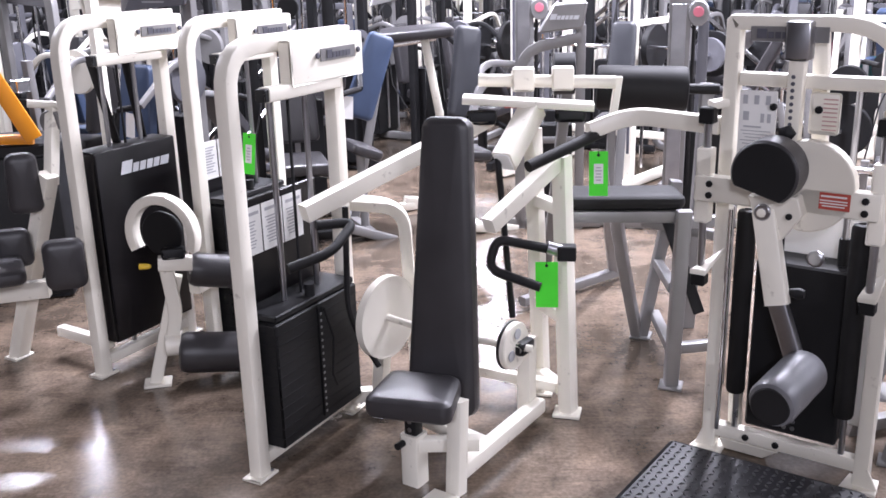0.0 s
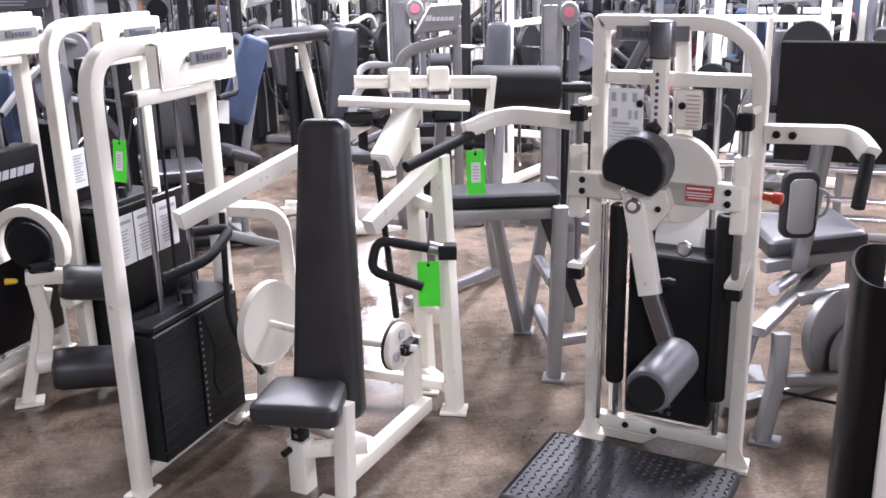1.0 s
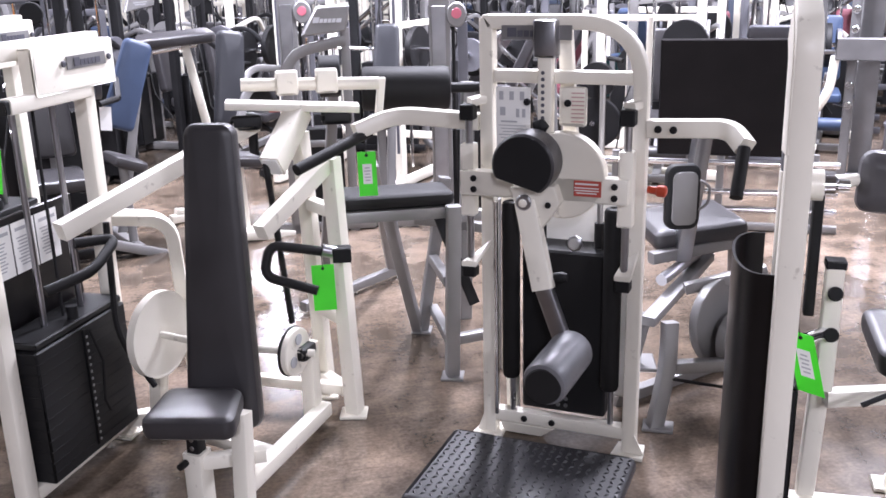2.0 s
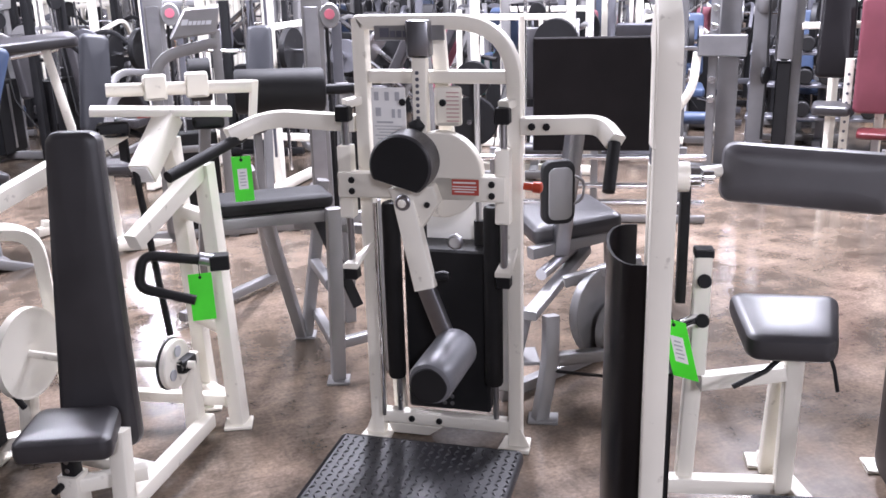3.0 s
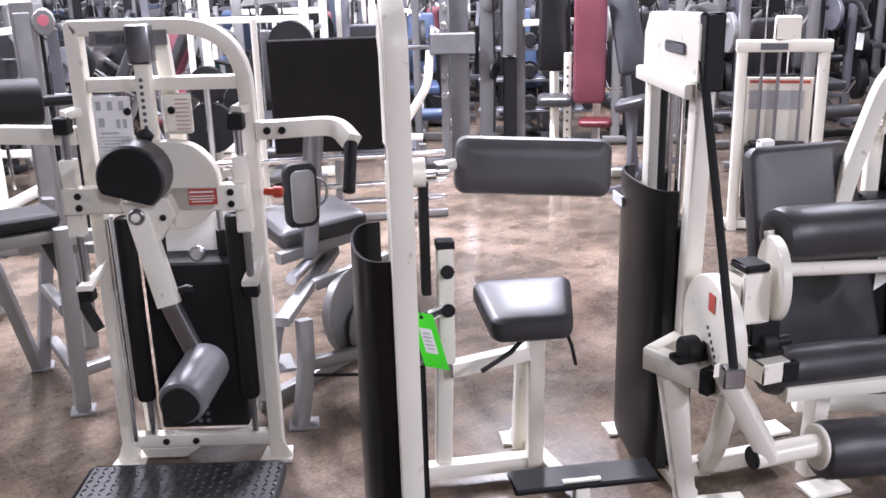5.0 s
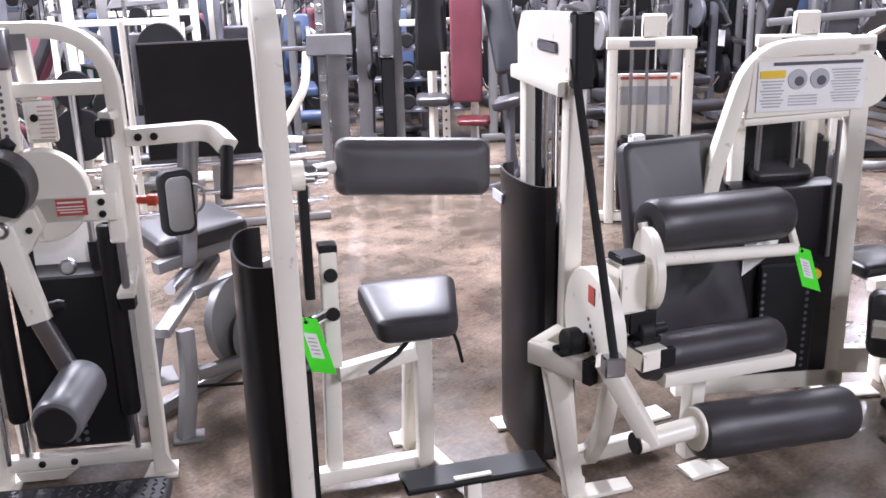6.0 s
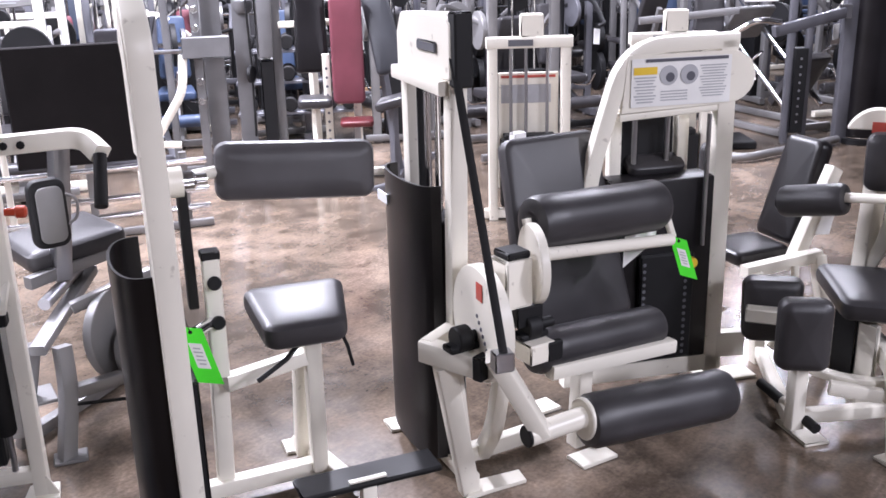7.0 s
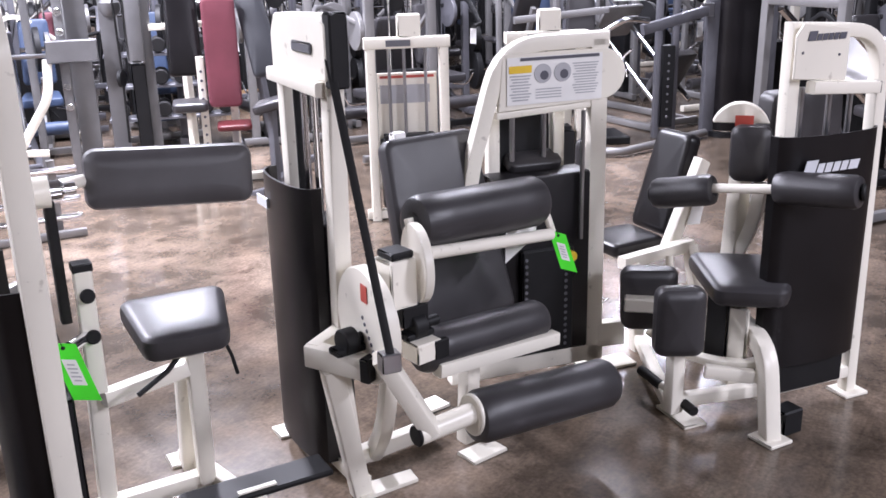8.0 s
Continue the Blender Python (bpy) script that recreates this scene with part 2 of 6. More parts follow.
def box(corner_f, u0, u1, v0, v1, z0, z1, bevel=0.004, seg=2, bm=None):
    """A bevelled block in a local frame."""
    bm = bm or bmesh.new()
    vs = [bm.verts.new(corner_f(u, v, z)) for z in (z0, z1) for v in (v0, v1) for u in (u0, u1)]
    fs = [(0, 1, 3, 2), (4, 5, 7, 6), (0, 1, 5, 4), (2, 3, 7, 6), (0, 2, 6, 4), (1, 3, 7, 5)]
    faces = [bm.faces.new([vs[i] for i in f]) for f in fs]
    if bevel:
        edges = list({e for f in faces for e in f.edges})
        bmesh.ops.bevel(bm, geom=edges, offset=bevel, segments=seg, affect="EDGES", profile=0.5)
    return bm


def pad(c, right, up, w0, w1, h, th, bevel=0.022, crown=0.006):
    """Upholstered cushion: centre, width and length directions, widths at foot and head, length, thickness."""
    c, rt, up = V(c), V(right).normalized(), V(up).normalized()
    up = (up - rt * up.dot(rt)).normalized()
    nm = rt.cross(up)
    b = min(bevel, th * 0.45)
    wm = min(w0, w1)
    big = min(0.04, wm * 0.3, h * 0.3)
    levels = [(-th / 2, b), (-th / 2 + b * 0.12, b * 0.5), (-th / 2 + b * 0.45, b * 0.14), (-th / 2 + b, 0)]
    levels += [(-d, i) for d, i in reversed(levels)]
    bm = bmesh.new()
    rings = []
    for d, inset in levels:
        ring = []
        r = max(0.004, big - inset * 0.7)
        hh = h / 2 - inset
        for cx, cy, a0 in ((1, 1, 0), (-1, 1, 90), (-1, -1, 180), (1, -1, 270)):
            for k in range(6):
                a = radians(a0 + 18 * k)
                y = cy * (hh - r) + r * math.sin(a)
                w = (w0 + (w1 - w0) * (y / h + 0.5)) / 2 - inset
                x = cx * (w - r) + r * math.cos(a)
                ring.append(bm.verts.new(c + rt * x + up * y + nm * d))
        rings.append(ring)
    n = len(rings[0])
    for r0, r1 in zip(rings, rings[1:]):
        for j in range(n):
            bm.faces.new((r0[j], r0[(j + 1) % n], r1[(j + 1) % n], r1[j]))
    for ring, sg in ((rings[0], -1), (rings[-1], 1)):
        mid = [bm.verts.new(c + (v.co - c) * 0.55 + nm * sg * (th / 2 * 0.45 + crown * 0.8)) for v in ring]
        for j in range(n):
            bm.faces.new((ring[j], ring[(j + 1) % n], mid[(j + 1) % n], mid[j]))
        top = bm.verts.new(c + nm * sg * (th / 2 + crown))
        for j in range(n):
            bm.faces.new((mid[j], mid[(j + 1) % n], top))
    return bm


def slab(pts, depth, way, bevel=0.003):
    """A flat polygon given thickness along way."""
    bm = bmesh.new()
    w = V(way).normalized() * depth
    a = [bm.verts.new(V(p)) for p in pts]
    b = [bm.verts.new(V(p) + w) for p in pts]
    bm.faces.new(a)
    bm.faces.new(list(reversed(b)))
    n = len(pts)
    for i in range(n):
        bm.faces.new((a[i], a[(i + 1) % n], b[(i + 1) % n], b[i]))
    if bevel:
        bmesh.ops.bevel(bm, geom=list(bm.edges), offset=bevel, segments=1, affect="EDGES")
    return bm


def bolt(c, axis, r=0.011, h=0.008):
    a = V(axis).normalized()
    return lathe(V(c), V(c) + a, [(0, 0), (0, r), (h * 0.7, r), (h, r * 0.7), (h, 0)], 8)


def wordmark(origin, right, up, height, mat, parent, shear=0.0):
    """A maker's mark as plain raised blocks of its size and colour."""
    rt, u = V(right).normalized(), V(up).normalized()
    n = rt.cross(u)
    bm = bmesh.new()
    x = -1.85 * height
    for w, h in ((0.78, 0.72), (0.44, 0.5), (0.44, 0.5), (0.44, 0.5), (0.44, 0.5), (0.66, 0.5)):
        q = []
        for a, b in ((0, 0), (w, 0), (w, h), (0, h)):
            q.append(V(origin) + rt * (x + a * height + shear * b * height) + u * ((b - 0.34) * height))
        lo, hi = [bm.verts.new(p) for p in q], [bm.verts.new(p + n * 0.0015) for p in q]
        bm.faces.new(hi)
        for k in range(4):
            bm.faces.new((lo[k], lo[(k + 1) % 4], hi[(k + 1) % 4], hi[k]))
        x += (w + 0.10) * height
    return tagged(part("wordmark", bm, mat, parent, flat=True), kind="stuff")


def bars(origin, right, up, rows, mat, parent, name="print"):
    """Printed lines as thin bars: rows of (x, y, width, height)."""
    bm = bmesh.new()
    rt, u = V(right).normalized(), V(up).normalized()
    n = rt.cross(u)
    for x, y, w, h in rows:
        c = V(origin) + rt * x + u * y + n * 0.0015
        q = [bm.verts.new(c + rt * a * w / 2 + u * b * h / 2) for a, b in ((-1, -1), (1, -1), (1, 1), (-1, 1))]
        bm.faces.new(q)
    return tagged(part(name, bm, mat, parent, flat=True), kind="stuff")


def tag(c, right, up, w, h, printed=True):
    """A hanging paper stock tag."""
    c, rt, u = V(c), V(right).normalized(), V(up).normalized()
    n = rt.cross(u)
    t = thing("price_tag", c.x, c.y, "bright green paper stock tag hung on a machine", "tag", "green tags", c.z)
    k = [(-0.5, -0.5), (0.5, -0.5), (0.5, 0.5), (-0.5, 0.5)]
    part("card", slab([c + rt * a * w + u * b * h for a, b in k], 0.002, n, 0), GREEN, t)
    top = c + u * h * 0.42
    part("eyelet", disc(top + n * 0.002, n, 0.006, 0.003, 12, 0.001), BLACK, t)
    part("string", rod([top + n * 0.003, top + u * 0.05], 0.0015, 6), RUBBER, t)
    if printed:
        part("sticker", slab([c + rt * a * w * 0.5 + u * (b * h * 0.45 + h * 0.0) + n * 0.0025 for a, b in k], 0.0008, n, 0), PAPER, t)
        bars(c + n * 0.0035, rt, u, [(0, h * (0.14 - 0.07 * i), w * (0.34 if i % 2 else 0.26), h * 0.025) for i in range(5)], INKGREY, t)
    return t


def foot_plate(f, u, v, t, w=0.11, d=0.085, mat=None):
    p = part("foot_plate", box(f, u - w / 2, u + w / 2, v - d / 2, v + d / 2, 0.0, 0.012, 0.003, 1), mat or WHITE, t)
    part("bolt", bolt(f(u + w * 0.33, v - d * 0.25, 0.012), (0, 0, 1), 0.009, 0.008), STEEL, p)
    return p


# ---- setting ----
def plane_box(name, x0, x1, y0, y1, z0, z1, mat):
    f = fr(0, 0, 0)
    bm = box(f, x0, x1, y0, y1, z0, z1, 0)
    me = bpy.data.meshes.new(name)
    bmesh.ops.recalc_face_normals(bm, faces=bm.faces)
    bm.to_mesh(me)
    bm.free()
    me.materials.append(mat)
    return tagged(new(name, me), kind="structure")


tagged(plane_box("floor", -14, 22, -9, 22, -0.2, 0.0, CONCRETE), "brown polished concrete floor with stains and fine scratches", "floor")
tagged(plane_box("wall_north", -14, 22, 22.0, 22.3, 0, CEIL, WALLPAINT), "dark painted warehouse wall", "wall")
tagged(plane_box("wall_south", -14, 22, -9.3, -9.0, 0, CEIL, WALLPAINT), "dark painted warehouse wall", "wall")
tagged(plane_box("wall_west", -14.3, -14, -9, 22, 0, CEIL, WALLPAINT), "dark painted warehouse wall", "wall")
tagged(plane_box("wall_east", 22, 22.3, -9, 22, 0, CEIL, WALLPAINT), "dark painted warehouse wall", "wall")
tagged(plane_box("ceiling", -14, 22, -9, 22, CEIL, CEIL + 0.2, CEILPAINT), "grey warehouse ceiling deck", "ceiling")
# housings for the added lamps, all out of view
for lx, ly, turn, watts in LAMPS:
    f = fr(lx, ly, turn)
    lt = thing("unseen_ceiling_light", lx, ly, "white fluorescent strip light added out of view, hung from the ceiling", "ceiling light", "strip lights", CEIL - 0.36)
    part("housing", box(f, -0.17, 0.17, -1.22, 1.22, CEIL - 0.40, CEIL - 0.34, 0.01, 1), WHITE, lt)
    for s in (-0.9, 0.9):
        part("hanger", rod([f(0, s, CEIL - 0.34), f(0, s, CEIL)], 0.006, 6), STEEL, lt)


# ---- weight towers ----
def tower(x, y, yaw, label, height=1.58, length=0.64, stack=True, side=-1, sign=True, low=0.62, back=0.93):
    """White tube frame with a rounded front top, sign plate, guide rods and a black weight stack."""
    f = fr(x, y, yaw)
    t = thing("weight_tower", x, y, label, "weight machine", "white weight towers")
    L = length
    part("front_post", tube(bend([f(0, 0, 0.01), f(0, 0, height - 0.03), f(L + 0.06, 0, height - 0.03)], 0.15), 0.055, 0.06, yaw), WHITE, t)
    part("back_post", tube([f(L - 0.03, 0, 0.01), f(L - 0.03, 0, height - 0.06)], 0.055, 0.06, yaw), WHITE, t)
    foot_plate(f, 0, 0, t)
    foot_plate(f, L - 0.03, 0, t)
    part("base_bar", tube([f(0.03, 0, 0.07), f(L - 0.06, 0, 0.07)], 0.05), WHITE, t)
    part("cross_bar", tube([f(0.12, side * 0.06, height - 0.19), f(L - 0.1, side * 0.06, height - 0.19)], 0.05), WHITE, t)
    part("end_cap", box(f, 0.098, 0.12, side * 0.06 - 0.022, side * 0.06 + 0.022, height - 0.212, height - 0.168, 0.003, 1), BLACK, t)
    if sign:
        v0, v1 = sorted((side * 0.035, side * 0.09))
        pl = part("sign_plate", box(f, 0.24, L + 0.05, v0, v1, height - 0.18, height - 0.02, 0.008, 2), WHITE, t)
        n = f(0, side, 0) - f(0, 0, 0)
        rt = (f(1, 0, 0) - f(0, 0, 0)) * (-side)
        o = f(0.24 + (L - 0.19) * 0.62, side * 0.092, height - 0.085)
        part("nameplate", slab([o + rt * a * 0.11 + V((0, 0, b * 0.022)) for a, b in ((-1, -1), (1, -1), (1, 1), (-1, 1))], 0.003, n, 0), SILVER, pl)
        wordmark(o + n * 0.0045, rt, (0, 0, 1), 0.04, INK, pl)
        for k in (-0.13, 0.13):
            part("bolt", bolt(o + rt * k + n * 0.001, n), INK, pl)
    for k in (0.34, 0.66):
        part("guide_rod", rod([f(L * k, 0, 0.1), f(L * k, 0, height - 0.19)], 0.011, 10), STEEL, t)
    part("lift_rod", rod([f(L * 0.5, 0, low), f(L * 0.5, 0, height - 0.19)], 0.006, 8), BLACK, t)
    if stack:
        st = part("weight_block", box(f, 0.05, L - 0.075, -0.085, 0.085, 0.105, low, 0.006, 1), BLACK, t)
        for k in range(1, 12):
            z = 0.105 + (low - 0.105) * k / 12
            part("plate_joint", box(f, 0.048, L - 0.073, -0.087, 0.087, z - 0.001, z + 0.001, 0), RUBBER, st)
        part("selector_strip", box(f, L * 0.46, L * 0.5, side * 0.086 - 0.006, side * 0.086 + 0.006, 0.13, low - 0.01, 0.003, 1), BLACK, st)
        for k in range(16):
            z = 0.15 + (low - 0.19) * k / 15
            part("pin_hole", disc(f(L * 0.48, side * 0.094, z), f(0, side, 0) - f(0, 0, 0), 0.006, 0.003, 8, 0.001), SILVER, st)
        part("top_plate", box(f, 0.06, L - 0.085, -0.08, 0.08, low + 0.004, low + 0.03, 0.005, 1), BLACK, st)
        part("selector_knob", rod([f(L * 0.48, side * 0.05, low + 0.03), f(L * 0.48, side * 0.05, low + 0.075)], 0.02, 12), BLACK, st)
        part("pin_lanyard", rod([f(L * 0.5, side * 0.1, low - 0.02), f(L * 0.55, side * 0.115, low * 0.75), f(L * 0.53, side * 0.11, low * 0.5), f(L * 0.58, side * 0.105, low * 0.4)], 0.006, 8), RUBBER, st)
    if back:
        v0, v1 = sorted((-side * 0.1, -side * 0.115))
        part("rear_shroud", box(f, 0.1, L - 0.05, v0, v1, 0.1, back, 0.004, 1), SHROUD, t)
    return f, t


fA, towA = tower(-0.673, 3.107, 61, "white steel weight tower with an exposed black weight stack", 1.58, 0.64, low=0.59, back=1.0)
# instruction placard on the tower's rear shroud
n = fA(0, -1, 0) - fA(0, 0, 0)
rt = fA(1, 0, 0) - fA(0, 0, 0)
for k in range(3):
    o = fA(0.17 + 0.125 * k, 0.092, 0.885)
    pc = part("placard", slab([o + rt * a * 0.058 + V((0, 0, b * 0.09)) for a, b in ((-1, -1), (1, -1), (1, 1), (-1, 1))], 0.003, n, 0), PAPER, towA)
    bars(o + n * 0.004, rt, (0, 0, 1), [(0, 0.065, 0.09, 0.012)] + [(-0.01, 0.035 - 0.012 * i, 0.07 - 0.012 * (i % 3), 0.005) for i in range(9)], INKGREY, pc)

fY, towY = tower(-1.07, 4.216, 61, "white steel weight tower behind another, black stack", 1.6, 0.6, low=0.75, back=1.0)
tag(fY(0.17, -0.16, 0.98), (0.8, -0.6, 0), (0.1, 0, 1), 0.08, 0.19)
n = fY(0, -1, 0) - fY(0, 0, 0)
rt = fY(1, 0, 0) - fY(0, 0, 0)
for k in range(2):
    o = fY(0.16 + 0.15 * k, 0.09, 0.93)
    pc = part("placard", slab([o + rt * a * 0.07 + V((0, 0, b * 0.09)) for a, b in ((-1, -1), (1, -1), (1, 1), (-1, 1))], 0.003, n, 0), PAPER, towY)
    bars(o + n * 0.004, rt, (0, 0, 1), [(0, 0.06 - 0.013 * i, 0.1 - 0.02 * (i % 3), 0.006) for i in range(10)], INKGREY, pc)

fB, towB = tower(-1.564, 4.067, 61, "white steel weight tower with a marked black shroud", 1.62, 0.6, stack=False, back=0)
part("front_shroud", box(fB, 0.045, 0.54, -0.07, 0.07, 0.15, 1.04, 0.01, 2), SHROUD, towB)
wordmark(fB(0.33, -0.0725, 0.945), fB(1, 0, 0) - fB(0, 0, 0), (0, 0, 1), 0.08, LETTER, towB, shear=0.3)
part("pulley_strap", tube([fB(0.3, 0.05, 1.02), fB(0.2, 0.05, 1.42)], 0.05, 0.01, 61), BLACK, towB)
part("pulley_strap", tube([fB(0.46, 0.05, 1.02), fB(0.4, 0.05, 1.42)], 0.05, 0.01, 61), BLACK, towB)


# ---- leg curl seat ----
def leg_curl(x, y):
    t = thing("leg_curl_seat", x, y, "white leg machine with a round cam and black rollers", "leg machine")
    c = V((-1.19, 3.976, 0.70))
    # open cam: a ring with a rim
    upv = V((0, 0, 1))
    vw = V((0.9, -0.3, 0)).normalized()
    arc = [c + (vw * math.cos(a) + upv * math.sin(a)) * 0.155 for a in [radians(-25 + 235 * k / 22) for k in range(23)]]
    part("cam", sweep(bmesh.new(), arc, rect(0.06, 0.045, 0.01), vw.cross(upv)), WHITE, t)
    part("cam_web", disc(c, vw.cross(upv), 0.10, 0.025), BLACK, t)
    part("warning_label", slab([c + vw * (0.0 + a * 0.03) + upv * (0.155 + b * 0.018) + V((0.3, -0.95, 0)) * 0.031 for a, b in ((-1, -1), (1, -1), (1, 1), (-1, 1))], 0.001, V((0.3, -0.95, 0)), 0), REDINK, t)
    part("hub_arm", tube([c + V((-0.02, -0.05, -0.12)), c + V((0.12, -0.02, -0.13))], 0.06), WHITE, t)
    part("bearing", box(fr(c.x + 0.05, c.y - 0.05, 10), -0.05, 0.05, -0.03, 0.03, 0.6, 0.65, 0.012, 2), BLACK, t)
    part("yellow_pin", lathe(c + V((-0.1, -0.06, -0.13)), c + V((-0.02, -0.06, -0.13)), [(0, 0), (0, 0.014), (0.04, 0.012), (0.05, 0.006), (0.05, 0)], 10), YELLOW, t)
    part("upper_roller", roller((-1.10, 3.99, 0.53), (-0.80, 4.08, 0.47), 0.075), VINYL, t)
    part("lower_roller", roller((-1.17, 3.95, 0.15), (-0.64, 4.06, 0.095), 0.092), VINYL, t)
    part("lever", tube(bend([c + V((-0.0, -0.02, -0.12)), V((-1.17, 3.97, 0.33)), V((-1.2, 3.96, 0.2))], 0.05), 0.05, 0.06, 12), WHITE, t)
    part("lever_clamp", disc((-1.19, 3.95, 0.19), (1, 0.2, 0), 0.05, 0.07), WHITE, t)
    part("leg", tube([(-1.16, 4.0, 0.5), (-1.29, 3.95, 0.01)], 0.055, 0.055, 12), WHITE, t)
    part("foot_plate", box(fr(-1.29, 3.946, 12), -0.05, 0.07, -0.05, 0.05, 0, 0.014, 0.003, 1), WHITE, t)
    part("seat_rail", tube([(-1.1, 4.05, 0.42), (-0.85, 4.6, 0.42)], 0.055), WHITE, t)
    part("rear_leg", tube([(-0.98, 4.25, 0.42), (-0.92, 4.3, 0.01)], 0.055, 0.055, 61), WHITE, t)
    part("floor_bar", tube([(-1.05, 4.1, 0.05), (-0.8, 4.6, 0.05)], 0.05), WHITE, t)
    part("seat", pad((-0.86, 4.38, 0.5), (0.87, -0.48, 0), (0.48, 0.87, 0), 0.3, 0.3, 0.45, 0.07), VINYL, t)
    return t


leg_curl(-1.15, 4.05)


# ---- machine at the row's end ----
def side_machine():
    t = thing("seated_machine", -1.9, 4.2, "white framed machine with worn charcoal pads", "weight machine")
    f = fr(-2.06, 4.312, 61)
    part("leg", tube([f(0, 0, 0.01), (-1.70, 4.10, 0.95)], 0.07, 0.07, 61), WHITE, t)
    foot_plate(f, 0, 0, t)
    part("rail", tube([(-2.2, 3.98, 0.42), (-1.75, 4.05, 0.44)], 0.06, 0.08), WHITE, t)
    part("back_pad", pad((-1.80, 4.07, 0.92), (0.92, 0.38, 0), (0.08, 0.03, 1), 0.15, 0.13, 0.27, 0.08, 0.035), VINYL, t)
    part("side_pad", pad((-1.90, 4.09, 0.62), (0.92, 0.38, 0), (0, 0, 1), 0.17, 0.15, 0.18, 0.08, 0.035), VINYL, t)
    part("seat", pad((-1.93, 3.92, 0.56), (0.92, 0.38, 0), (-0.35, 0.92, 0.05), 0.28, 0.25, 0.28, 0.07, 0.03), VINYL, t)
    part("knee_pad", pad((-1.585, 3.86, 0.61), (0.95, 0.3, 0), (0, 0, 1), 0.17, 0.17, 0.22, 0.09, 0.035), VINYL, t)
    part("knee_arm", tube([(-1.72, 4.0, 0.60), (-1.58, 3.92, 0.58)], 0.05), WHITE, t)
    part("floor_bar", tube([(-1.85, 4.35, 0.12), (-1.55, 4.15, 0.12)], 0.05), WHITE, t)
    part("mast", tube([(-1.70, 4.12, 0.9), (-1.71, 4.28, 1.22)], 0.05, 0.05, 61), WHITE, t)
    part("cam", disc((-1.715, 4.26, 1.155), (-0.3, -0.95, 0), 0.055, 0.03), SILVER, t)
    part("handle", rod([(-1.80, 4.23, 1.245), (-1.62, 4.29, 1.22)], 0.018), WHITE, t)
    return t


side_machine()


def lift_truck():
    t = thing("engine_hoist", -2.5, 5.3, "orange enamel hoist arm with black base", "hoist")
    part("arm", tube([(-2.42, 5.05, 1.50), (-2.185, 5.155, 0.93)], 0.06, 0.09), ORANGE, t)
    part("lower_arm", tube([(-2.7, 5.05, 0.95), (-2.19, 5.16, 0.925)], 0.06, 0.05), ORANGE, t)
    part("brace", tube([(-2.60, 5.05, 1.18), (-2.33, 5.09, 1.13)], 0.04), ORANGE, t)
    part("base", box(fr(-2.55, 5.35, 10), -0.4, 0.42, -0.25, 0.2, 0.0, 0.83, 0.03, 2), BLACK, t)
    part("plinth_rail", box(fr(-2.55, 5.35, 10), -0.4, 0.44, -0.27, 0.22, 0.83, 0.90, 0.01, 1), BLACK, t)
    return t


lift_truck()


